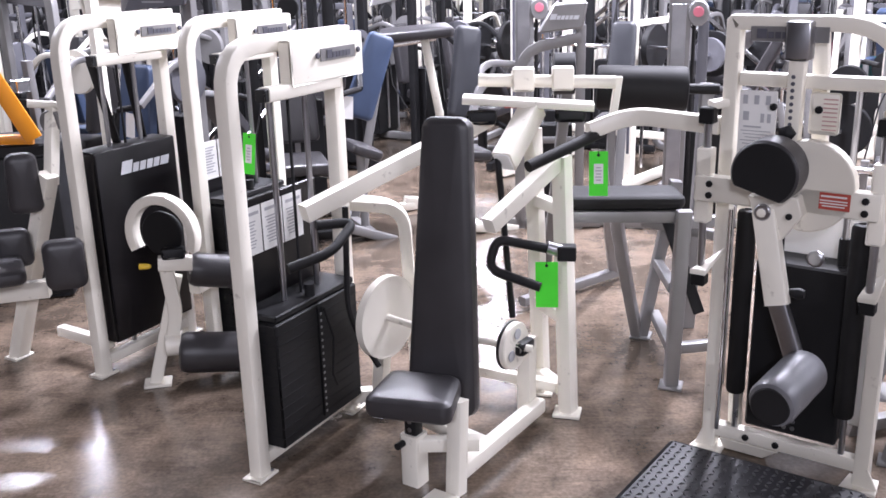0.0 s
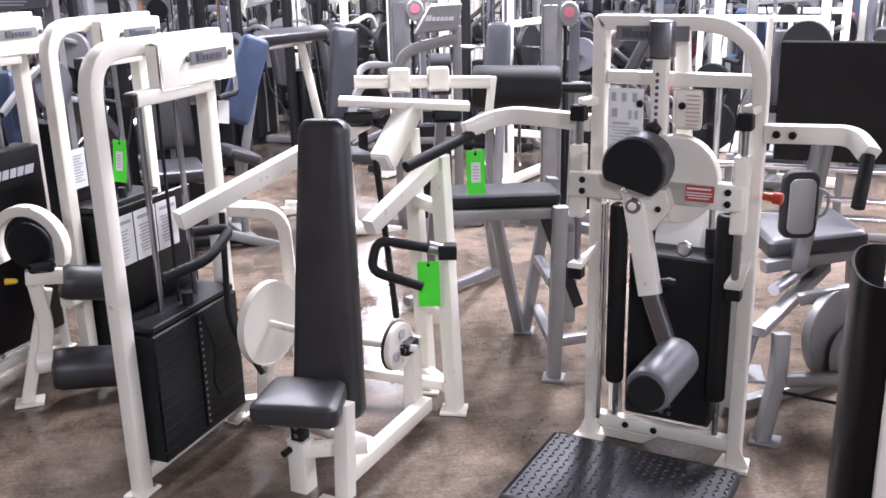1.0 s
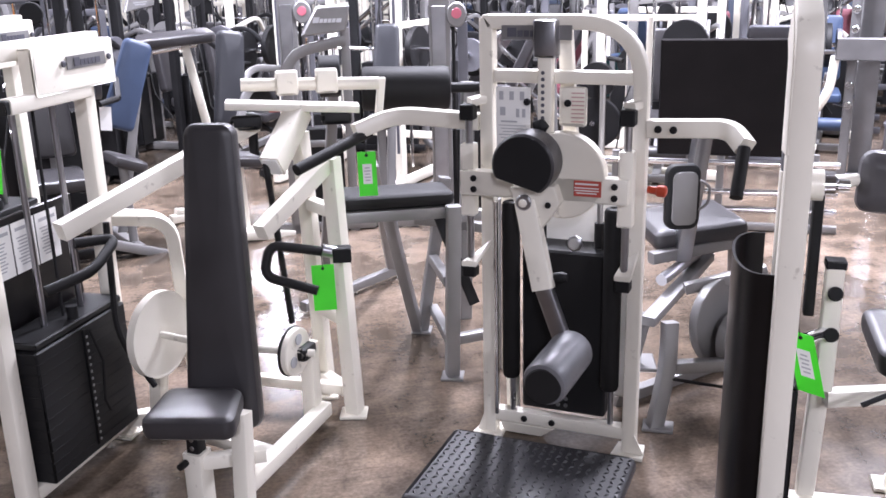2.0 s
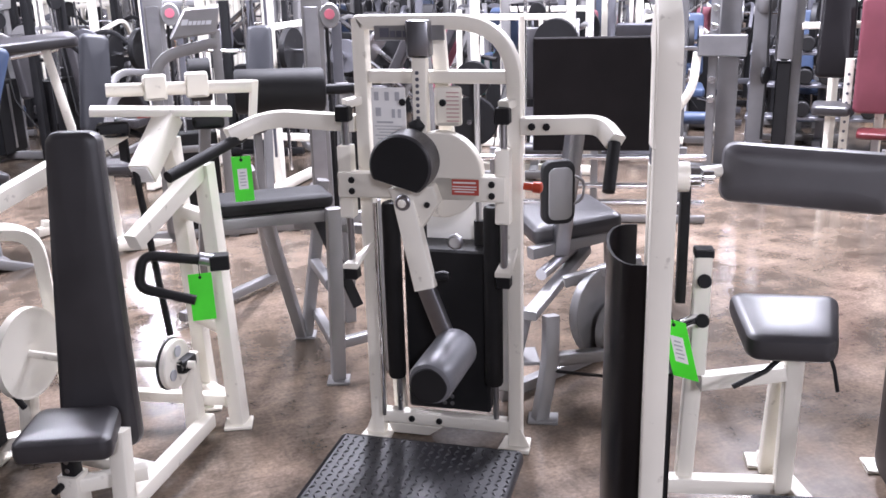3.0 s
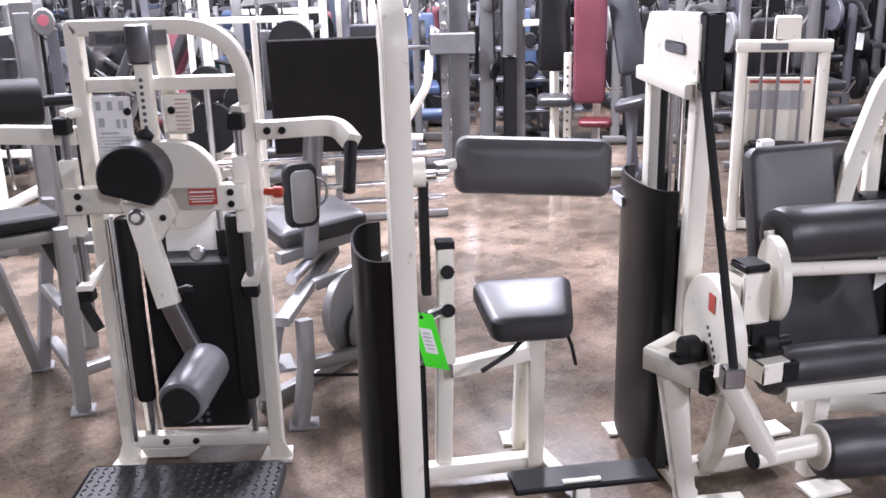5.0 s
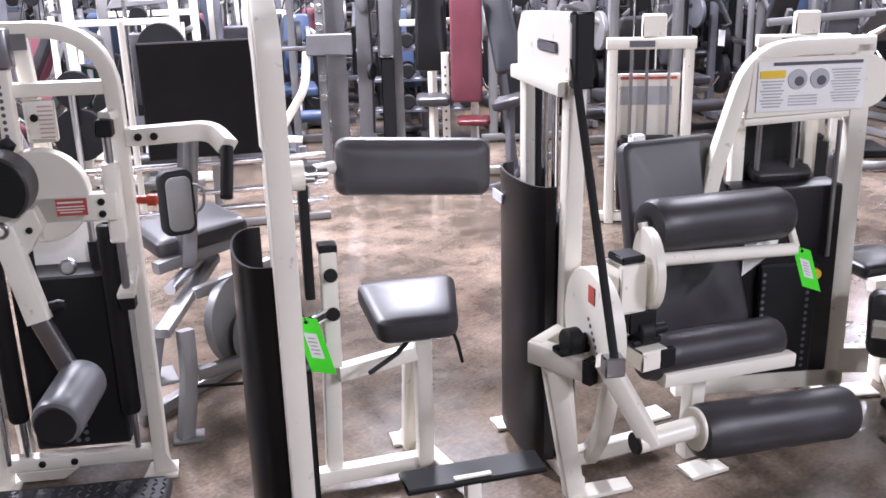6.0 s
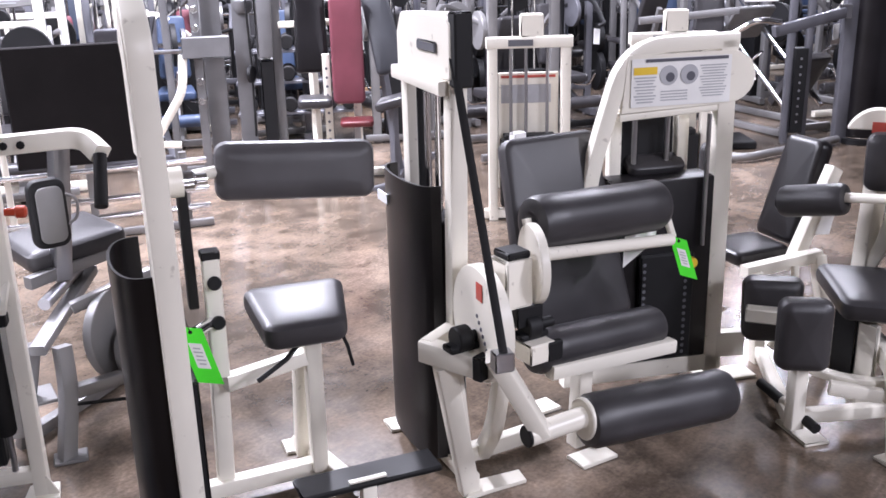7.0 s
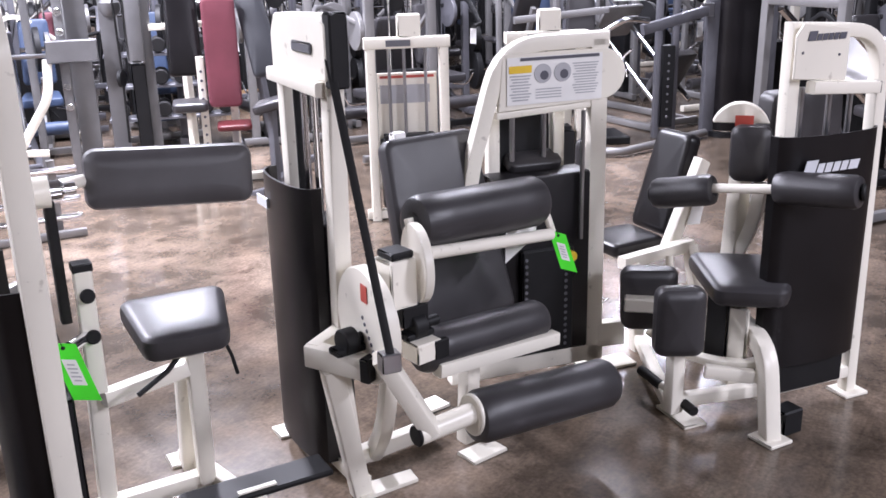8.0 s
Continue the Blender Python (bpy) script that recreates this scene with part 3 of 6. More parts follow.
# ---- shoulder machine with tall back pad ----
def press_machine():
    t = thing("shoulder_machine", 0.1, 3.2, "white seated shoulder machine with a tall charcoal back pad", "weight machine")
    g = fr(-0.1, 3.037, 55)
    rt = V((0.819, -0.574, 0))
    part("back_pad", pad((0.03, 3.225, 0.75), (0.93, -0.37, 0), (0.06, 0.10, 1.05), 0.275, 0.175, 1.08, 0.085, 0.03), VINYL, t)
    part("seat", pad((-0.085, 3.01, 0.352), (0.95, -0.3, 0.0), (0.3, 0.95, 0.06), 0.32, 0.27, 0.24, 0.085, 0.03), VINYL, t, "charcoal vinyl seat cushion")
    sp = part("seat_post", tube([g(0, 0, 0.0), g(0, 0, 0.2)], 0.072, 0.072, 55), WHITE, t)
    part("post_slide", tube([g(0, 0, 0.2), g(0, 0, 0.35)], 0.05, 0.05, 55), BLACK, sp)
    for k in range(4):
        part("pin_hole", disc(g(-0.026, 0, 0.22 + 0.032 * k), g(-1, 0, 0) - g(0, 0, 0), 0.009, 0.003, 10, 0.001), STEEL, sp)
    part("pop_pin", rod([g(-0.04, 0.02, 0.17), g(-0.075, 0.02, 0.17)], 0.013), BLACK, sp)
    part("seat_bar", tube([g(0.0, -0.02, 0.16), g(0.12, -0.2, 0.16)], 0.05), WHITE, t)
    part("front_post", tube([(0.045, 2.955, 0.0), (0.06, 3.0, 0.34)], 0.058, 0.058, 55), WHITE, t)
    part("foot_plate", box(fr(-0.02, 2.90, 55), -0.05, 0.05, -0.06, 0.05, 0, 0.014, 0.003, 1), WHITE, t)
    part("base_bar", tube([(0.05, 2.98, 0.065), (0.40, 3.50, 0.065)], 0.055, 0.06), WHITE, t)
    part("base_cross", tube([(-0.12, 3.46, 0.06), (0.16, 3.19, 0.06)], 0.05), WHITE, t)
    part("rear_cross", tube([(-0.4, 3.62, 0.07), (-0.02, 3.60, 0.1)], 0.055), WHITE, t)
    # upright pair
    part("upright", tube([(0.526, 3.541, 0.0), (0.488, 3.56, 1.08)], 0.06, 0.07, 55), WHITE, t)
    part("foot_plate", box(fr(0.52, 3.535, -15), -0.055, 0.055, -0.05, 0.05, 0, 0.014, 0.003, 1), WHITE, t)
    part("rear_upright", tube([(0.44, 3.75, 0.0), (0.40, 3.78, 1.15)], 0.06, 0.06, 55), WHITE, t)
    part("rear_foot", box(fr(0.44, 3.75, -15), -0.05, 0.05, -0.05, 0.05, 0, 0.014, 0.003, 1), WHITE, t)
    part("short_post", tube([(0.349, 3.5, 0.0), (0.349, 3.5, 0.36)], 0.06, 0.06, 55), WHITE, t)
    for z in (0.86, 0.42, 0.1):
        part("tie_bar", tube([(0.42, 3.76, z), (0.50, 3.57, z)], 0.05), WHITE, t)
    part("floor_tie", tube([(0.12, 3.72, 0.14), (0.5, 3.58, 0.1)], 0.045), WHITE, t)
    # head: flat yoke bar, bearing axle, neck
    part("yoke_bar", tube([(0.12, 3.75, 1.28), (0.63, 3.70, 1.245)], 0.11, 0.03), WHITE, t)
    part("warning_label", slab([(0.32 + a * 0.04, 3.685, 1.262 + b * 0.013) for a, b in ((-1, -1), (1, -1), (1, 1), (-1, 1))], 0.001, (0, -1, 0), 0), REDINK, t)
    for x in (0.19, 0.54):
        part("pillow_block", box(fr(x, 3.70, -6), -0.06, 0.06, -0.03, 0.03, 1.185, 1.24, 0.015, 2), BLACK, t)
    ax = part("axle", rod([(0.19, 3.89, 1.335), (0.74, 3.83, 1.32)], 0.026, 16), WHITE, t)
    for x in (0.37, 0.53):
        part("bearing_block", box(fr(x, 3.86, -6), -0.045, 0.045, -0.04, 0.04, 1.29, 1.385, 0.01, 2), WHITE, ax)
    part("neck", tube([(0.40, 3.73, 1.245), (0.265, 3.53, 1.07)], 0.08, 0.09), WHITE, t)
    part("neck_cap", tube([(0.268, 3.534, 1.074), (0.262, 3.525, 1.066)], 0.066, 0.076), PAPER, t)
    part("neck_brace", tube([(0.36, 3.74, 1.23), (0.40, 3.77, 1.05)], 0.06, 0.06, 55), WHITE, t)
    part("link_plate", slab([(0.74, 3.83, 1.34), (0.77, 3.83, 1.34), (0.74, 3.80, 1.15), (0.71, 3.80, 1.15)], 0.03, (0, 1, 0)), WHITE, t)
    part("beam", tube([(-0.47, 3.27, 0.955), (0.22, 3.76, 1.20)], 0.06, 0.065), WHITE, t)
    part("press_arm", tube([(0.47, 3.55, 1.06), (0.19, 3.29, 0.885)], 0.055, 0.06), WHITE, t)
    # handles
    part("handle", rod(bend([(0.47, 3.37, 0.755), (0.22, 3.345, 0.82), (0.19, 3.32, 0.71), (0.375, 3.26, 0.655)], 0.045), 0.018, 12), RUBBER, t, "black rubber U-shaped handle")
    part("handle_collar", rod([(0.41, 3.366, 0.775), (0.465, 3.37, 0.757)], 0.024, 14), STEEL, t)
    part("handle_cap", box(fr(0.485, 3.365, -8), -0.035, 0.035, -0.03, 0.03, 0.725, 0.78, 0.004, 1), BLACK, t)
    part("handle_left", rod(bend([(-0.42, 3.2, 0.93), (-0.29, 3.25, 0.925), (-0.36, 3.1, 0.86), (-0.5, 3.02, 0.83)], 0.05), 0.018, 12), RUBBER, t)
    # cam with rear frame
    cm = part("cam_disc", disc((-0.205, 3.50, 0.465), (0.80, -0.60, 0), 0.165, 0.03), WHITE, t)
    part("cam_rim", lathe(V((-0.205, 3.50, 0.465)) - V((0.8, -0.6, 0)) * 0.016, V((-0.205, 3.50, 0.465)) + V((0.8, -0.6, 0)) * 0.5, [(0, 0.16), (0, 0.168), (0.032, 0.168), (0.032, 0.160), (0.02, 0.155)], 36), WHITE, cm)
    part("cam_shaft", rod([(-0.21, 3.49, 0.47), (-0.03, 3.40, 0.44)], 0.014), WHITE, cm)
    part("cam_support", tube([(-0.22, 3.55, 0.45), (-0.25, 3.58, 0.08)], 0.055, 0.055, 55), WHITE, t)
    part("belt", rod(bend([(-0.34, 3.45, 0.93), (-0.35, 3.42, 0.5), (-0.24, 3.42, 0.29)], 0.1), 0.012, 8), RUBBER, t)
    part("rear_frame", tube(bend([(-0.42, 3.68, 0.90), (-0.13, 3.70, 0.86), (-0.095, 3.70, 0.02)], 0.1), 0.05, 0.055, 90), WHITE, t)
    # low pulley
    pu = part("pulley", disc((0.285, 3.40, 0.37), (0.80, -0.58, 0), 0.095, 0.035), WHITE, t)
    part("pulley_groove", disc((0.275, 3.407, 0.37), (0.80, -0.58, 0), 0.099, 0.014), RUBBER, pu)
    for a in range(3):
        d = V((0, 0, 1)) * math.cos(a * 2.1) + V((0.58, 0.8, 0)) * math.sin(a * 2.1)
        part("pulley_window", disc(V((0.303, 3.387, 0.37)) + d * 0.052, (0.8, -0.58, 0), 0.022, 0.004, 14, 0.001), INKGREY, pu)
    part("pulley_bearing", box(fr(0.325, 3.42, 55), -0.05, 0.05, -0.03, 0.03, 0.33, 0.385, 0.014, 2), BLACK, t)
    part("pulley_shaft", rod([(0.12, 3.46, 0.38), (0.36, 3.38, 0.36)], 0.015), WHITE, t)
    part("cable", rod([(0.29, 3.47, 0.46), (0.24, 3.54, 1.1)], 0.013, 8), RUBBER, t)
    return t


press_machine()
tag((0.405, 3.315, 0.645), (0.99, -0.1, 0.0), (-0.01, 0.05, 1), 0.083, 0.175, False)
tag((0.60, 3.385, 1.045), (0.99, -0.1, 0.0), (-0.01, 0.05, 1), 0.068, 0.165)


# ---- rotary machine facing the aisle ----
def hip_machine():
    f = fr(1.027, 3.24, -36.3)
    YW = -36.3
    t = thing("hip_machine", 1.25, 3.08, "white standing hip machine with grey roller and black pads", "weight machine")
    fwd = f(0, -1, 0) - f(0, 0, 0)
    rt = f(1, 0, 0) - f(0, 0, 0)
    up = V((0, 0, 1))
    part("frame_hoop", tube(bend([f(0.0, 0, 0.01), f(0.0, 0, 1.585), f(0.545, 0, 1.585), f(0.545, 0, 0.01)], 0.0001, 1)[:3] + bend([f(0.0, 0, 1.585), f(0.545, 0, 1.585), f(0.545, 0, 0.01)], 0.22, 8)[1:], 0.06, 0.05, YW), WHITE, t)
    for u in (0.0, 0.545):
        part("foot_plate", slab([f(u - 0.06, -0.06, 0), f(u + 0.06, -0.06, 0), f(u + 0.05, 0.05, 0), f(u - 0.05, 0.05, 0)], 0.014, (0, 0, 1), 0.002), WHITE, t)
        part("gusset", slab([f(u - 0.05 if u < 0.1 else u + 0.02, -0.031, 0.01), f(u - 0.02 if u < 0.1 else u + 0.06, -0.031, 0.01), f(u - 0.02 if u < 0.1 else u + 0.02, -0.031, 0.09)], 0.01, -fwd, 0), WHITE, t)
    part("rear_post", tube([f(0.06, 0.1, 0.01), f(0.03, 0.1, 1.3)], 0.045, 0.045, YW), WHITE, t)
    part("top_bar", tube([f(0.03, 0, 1.40), f(0.52, 0, 1.40)], 0.05, 0.045), WHITE, t)
    np_ = part("nameplate", box(f, 0.06, 0.31, -0.034, -0.028, 1.525, 1.575, 0.002, 1), SILVER, t)
    wordmark(f(0.16, -0.036, 1.551), rt, up, 0.042, INK, np_)
    part("base_bar", tube([f(0.0, 0, 0.085), f(0.545, 0, 0.085)], 0.05, 0.05), WHITE, t)
    for u in (0.14, 0.25):
        part("bolt", bolt(f(u, -0.025, 0.085), fwd, 0.013), BLACK, t)
    part("base_plate", slab([f(0.04, -0.02, 0.055), f(0.26, -0.02, 0.055), f(0.2, 0.0, 0.004), f(0.05, 0.0, 0.004)], 0.03, -fwd), WHITE, t)
    # weight stack behind, two black cushions beside it
    st = part("weight_block", box(f, 0.115, 0.44, 0.03, 0.19, 0.11, 0.76, 0.008, 1), BLACK, t)
    for k in range(3):
        for u in (0.26, 0.29):
            part("pin_hole", disc(f(u, 0.028, 0.14 + 0.028 * k), fwd, 0.009, 0.003, 8, 0.001), STEEL, st)
    for u in (0.17, 0.39):
        part("guide_rod", rod([f(u, 0.1, 0.76), f(u, 0.1, 1.38)], 0.011, 10), STEEL, t)
        part("rod_bumper", rod([f(u, 0.1, 0.765), f(u, 0.1, 0.86)], 0.019, 12), RUBBER, t)
    part("stack_bolt", bolt(f(0.32, 0.02, 0.8), fwd, 0.03, 0.02), STEEL, t)
    part("rear_panel", box(f, 0.07, 0.49, 0.21, 0.222, 0.12, 0.94, 0.004, 1), PAPER, t, "pale grey rear panel")
    for u in (0.085, 0.465):
        part("side_cushion", roller(f(u, -0.01, 0.25), f(u, -0.01, 0.95), 0.034, 0.015, 16), RUBBER, t)
        part("side_rod", rod([f(u + 0.005, -0.005, 0.1), f(u + 0.005, -0.005, 0.3)], 0.011), STEEL, t)
    part("spring_tube", rod([f(0.035, -0.04, 0.1), f(0.035, -0.04, 0.95)], 0.009), CHROME, t)
    # guide columns with caps and sleeves
    for u, sg in ((-0.055, -1), (0.53, 1)):
        uu = u if sg < 0 else 0.515
        part("column_rod", rod([f(uu, -0.06, 0.70), f(uu, -0.06, 1.25)], 0.014), STEEL, t)
        part("column_sleeve", box(f, uu - 0.026, uu + 0.026, -0.09, -0.035, 0.90, 1.165, 0.006, 2), WHITE, t)
        part("column_cap", box(f, uu - 0.026, uu + 0.026, -0.09, -0.04, 1.25, 1.305, 0.004, 1), BLACK, t)
        part("cap_bracket", tube([f(uu, -0.05, 1.31), f(0.0 if sg < 0 else 0.545, 0.0, 1.32)], 0.05, 0.03), WHITE, t)
        part("foot_block", box(f, uu - 0.026, uu + 0.026, -0.09, -0.04, 0.665, 0.705, 0.004, 1), BLACK, t)
        part("foot_bracket", slab([f(uu - 0.03, -0.09, 0.705), f(uu + 0.03, -0.09, 0.705), f(0.02 if sg < 0 else 0.56, -0.031, 0.79), f(-0.03 if sg < 0 else 0.5, -0.031, 0.74)], 0.02, (0, 0, 1)), WHITE, t)
    # carriage beam
    part("carriage_beam", box(f, -0.075, 0.53, -0.115, -0.06, 0.985, 1.075, 0.006, 2), WHITE, t)
    for u in (-0.02, 0.485):
        for z in (1.01, 1.05):
            part("bolt", bolt(f(u, -0.116, z), fwd, 0.012), BLACK, t)
    part("warning_label", box(f, 0.345, 0.44, -0.1175, -0.1155, 1.01, 1.065, 0), REDINK, t)
    bars(f(0.39, -0.118, 1.038), rt, up, [(0, 0.016, 0.08, 0.006), (0, 0.002, 0.085, 0.004), (0, -0.007, 0.085, 0.004), (0, -0.016, 0.07, 0.004)], PAPER, t)
    dk = part("cam_disc", disc(f(0.30, -0.085, 1.075), fwd, 0.15, 0.06), WHITE, t)
    part("hub_plate", slab([f(0.13, -0.17, 1.04), f(0.29, -0.17, 1.05), f(0.31, -0.17, 0.99), f(0.25, -0.17, 0.90), f(0.18, -0.17, 0.90)], 0.06, -fwd, 0.004), WHITE, t)
    hb = part("hub_bolt", disc(f(0.185, -0.175, 0.99), fwd, 0.028, 0.02, 16), STEEL, t)
    part("hub_bolt_head", bolt(f(0.185, -0.187, 0.99), fwd, 0.015), WHITE, hb)
    part("bolt", bolt(f(0.27, -0.172, 0.985), fwd, 0.011), BLACK, t)
    # half-round hip cushion
    c = f(0.205, -0.26, 1.135)
    prof = [c + rt * (0.108 * math.cos(a)) + up * (0.108 * math.sin(a)) for a in [radians(-52 + 262 * k / 26 - 5) for k in range(27)]]
    hc = slab(prof, 0.12, -fwd, 0.006)
    part("hip_cushion", hc, VINYL, t, "round charcoal hip cushion")
    part("cushion_face", slab([c + fwd * 0.002 + (p - c) * 0.93 for p in prof], 0.004, fwd, 0.001), BLACK, t)
    # swing arm and roller
    arm = part("swing_arm", tube([f(0.185, -0.15, 0.99), f(0.265, -0.2, 0.69)], 0.05, 0.075, YW), WHITE, t)
    part("arm_slide", tube([f(0.26, -0.2, 0.71), f(0.35, -0.22, 0.49)], 0.04, 0.06, YW), STEEL, arm)
    part("arm_knob", lathe(f(0.29, -0.17, 0.73), f(0.33, -0.17, 0.73), [(0, 0), (0, 0.012), (0.03, 0.02), (0.05, 0.014), (0.05, 0)], 12), BLACK, arm)
    rl = part("roller", roller(f(0.375, -0.21, 0.485), f(0.345, -0.48, 0.46), 0.078, 0.018), FOAM, t, "grey foam roller")
    part("roller_cap", disc(f(0.345, -0.484, 0.459), fwd, 0.062, 0.012), RUBBER, rl)
    part("arm_crank", tube([f(0.335, -0.22, 0.50), f(0.365, -0.23, 0.46)], 0.04, 0.05, YW), BLACK, t)
    # upright range-of-motion spine
    sp = part("spine", tube([f(0.225, -0.045, 1.08), f(0.225, -0.045, 1.50)], 0.05, 0.05, YW), WHITE, t)
    for k in range(11):
        part("pin_hole", disc(f(0.22, -0.0715, 1.2 + 0.022 * k), fwd, 0.007, 0.003, 8, 0.001), INK, sp)
    part("spine_cap", box(f, 0.185, 0.265, -0.08, -0.01, 1.47, 1.595, 0.008, 2), STEEL, sp)
    part("star_knob", lathe(f(0.22, -0.07, 1.24), f(0.22, -0.12, 1.24), [(0, 0), (0, 0.012), (0.02, 0.03), (0.035, 0.03), (0.045, 0.01), (0.045, 0)], 5), BLACK, sp)
    card = part("instruction_card", box(f, 0.04, 0.165, -0.036, -0.032, 1.14, 1.365, 0.001, 1), PAPER, t, "printed instruction card")
    bars(f(0.1, -0.037, 1.25), rt, up, [(-0.04 + 0.038 * i, 0.085, 0.016, 0.03) for i in range(3)] + [(-0.035, 0.03, 0.02, 0.03), (0.02, 0.025, 0.012, 0.03), (0.042, 0.025, 0.012, 0.03)] + [(0, -0.02 - 0.011 * i, 0.1 - 0.015 * (i % 3), 0.003) for i in range(8)] + [(-0.012, -0.006, 0.06, 0.006)], INKGREY, card)
    pl2 = part("side_plate", box(f, 0.27, 0.365, -0.036, -0.028, 1.235, 1.37, 0.01, 2), WHITE, t)
    bars(f(0.335, -0.038, 1.30), rt, up, [(0, 0.05 - 0.014 * i, 0.045, 0.004) for i in range(8)], FADED, pl2)
    for u in (0.155, 0.30):
        part("bolt", bolt(f(u, -0.038, 1.315), fwd, 0.013), BLACK, t)
    part("spine_brace", tube([f(0.30, 0.03, 1.13), f(0.27, 0.03, 1.57)], 0.04, 0.05, YW), WHITE, t)
    # armrests with hanging grips
    ra = part("arm_right", tube(bend([f(0.57, -0.01, 1.235), f(0.84, -0.01, 1.245), f(0.895, -0.09, 1.20)], 0.05), 0.055, 0.06), WHITE, t)
    part("grip", rod([f(0.892, -0.10, 1.2), f(0.885, -0.20, 1.06)], 0.021, 14), RUBBER, ra)
    for u in (0.61, 0.66):
        part("bolt", bolt(f(u, -0.042, 1.238), fwd, 0.013), BLACK, ra)
    la = part("arm_left", tube(bend([f(-0.03, -0.01, 1.235), f(-0.36, -0.02, 1.25), f(-0.47, -0.14, 1.20)], 0.14), 0.055, 0.06), WHITE, t)
    part("grip", rod([(0.62, 3.42, 1.195), (0.325, 3.215, 1.115)], 0.021, 14), RUBBER, la)
    part("red_knob", lathe(f(0.585, -0.06, 1.035), f(0.67, -0.06, 1.03), [(0, 0), (0, 0.012), (0.03, 0.014), (0.035, 0.02), (0.06, 0.02), (0.066, 0.012), (0.066, 0)], 12), REDKNOB, t)
    return t


hip_machine()


def tread_mat():
    f = fr(1.027, 3.24, -36.3)
    t = thing("tread_platform", 1.1, 2.75, "black rubber platform with raised diamond tread", "platform")
    part("slab", box(f, -0.11, 0.60, -0.66, -0.13, 0.0, 0.062, 0.025, 4), MAT, t)
    bm = bmesh.new()
    for i in range(22):
        for j in range(17):
            u, v = -0.07 + i * 0.031, -0.62 + j * 0.028
            a = radians(45 if (i + j) % 2 else -45)
            c, s = math.cos(a), math.sin(a)
            q = []
            for k, w in ((-0.013, 0), (0, -0.005), (0.013, 0), (0, 0.005)):
                q.append(bm.verts.new(f(u + k * c - w * s, v + k * s + w * c, 0.0622)))
            top = bm.verts.new(f(u, v, 0.0685))
            for k in range(4):
                bm.faces.new((q[k], q[(k + 1) % 4], top))
    tagged(part("tread", bm, MAT, t, flat=True), kind="stuff")
    return t


tread_mat()


# ---- towers with curved shrouds ----
def shroud_mesh(f, u0, u1, v0, bulge, z0, z1, th=0.008, n=14):
    """A bowed plastic sheet from u0 to u1 that bulges to the v side."""
    bm = bmesh.new()
    outer, inner = [], []
    for k in range(n + 1):
        a = math.pi * k / n
        u = (u0 + u1) / 2 - (u1 - u0) / 2 * math.cos(a)
        e = abs(math.sin(a)) ** 0.6
        outer.append((u, v0 + bulge * e))
        inner.append(((u0 + u1) / 2 - ((u1 - u0) / 2 - th) * math.cos(a), v0 + (bulge - math.copysign(th, bulge)) * e))
    ring = outer + inner[::-1]
    lo = [bm.verts.new(f(u, v, z0)) for u, v in ring]
    hi = [bm.verts.new(f(u, v, z1)) for u, v in ring]
    m = len(ring)
    for k in range(m):
        bm.faces.new((lo[k], lo[(k + 1) % m], hi[(k + 1) % m], hi[k]))
    for k in range(n):
        for s in (lo, hi):
            bm.faces.new((s[k], s[k + 1], s[m - 2 - k], s[m - 1 - k]))
    return bm


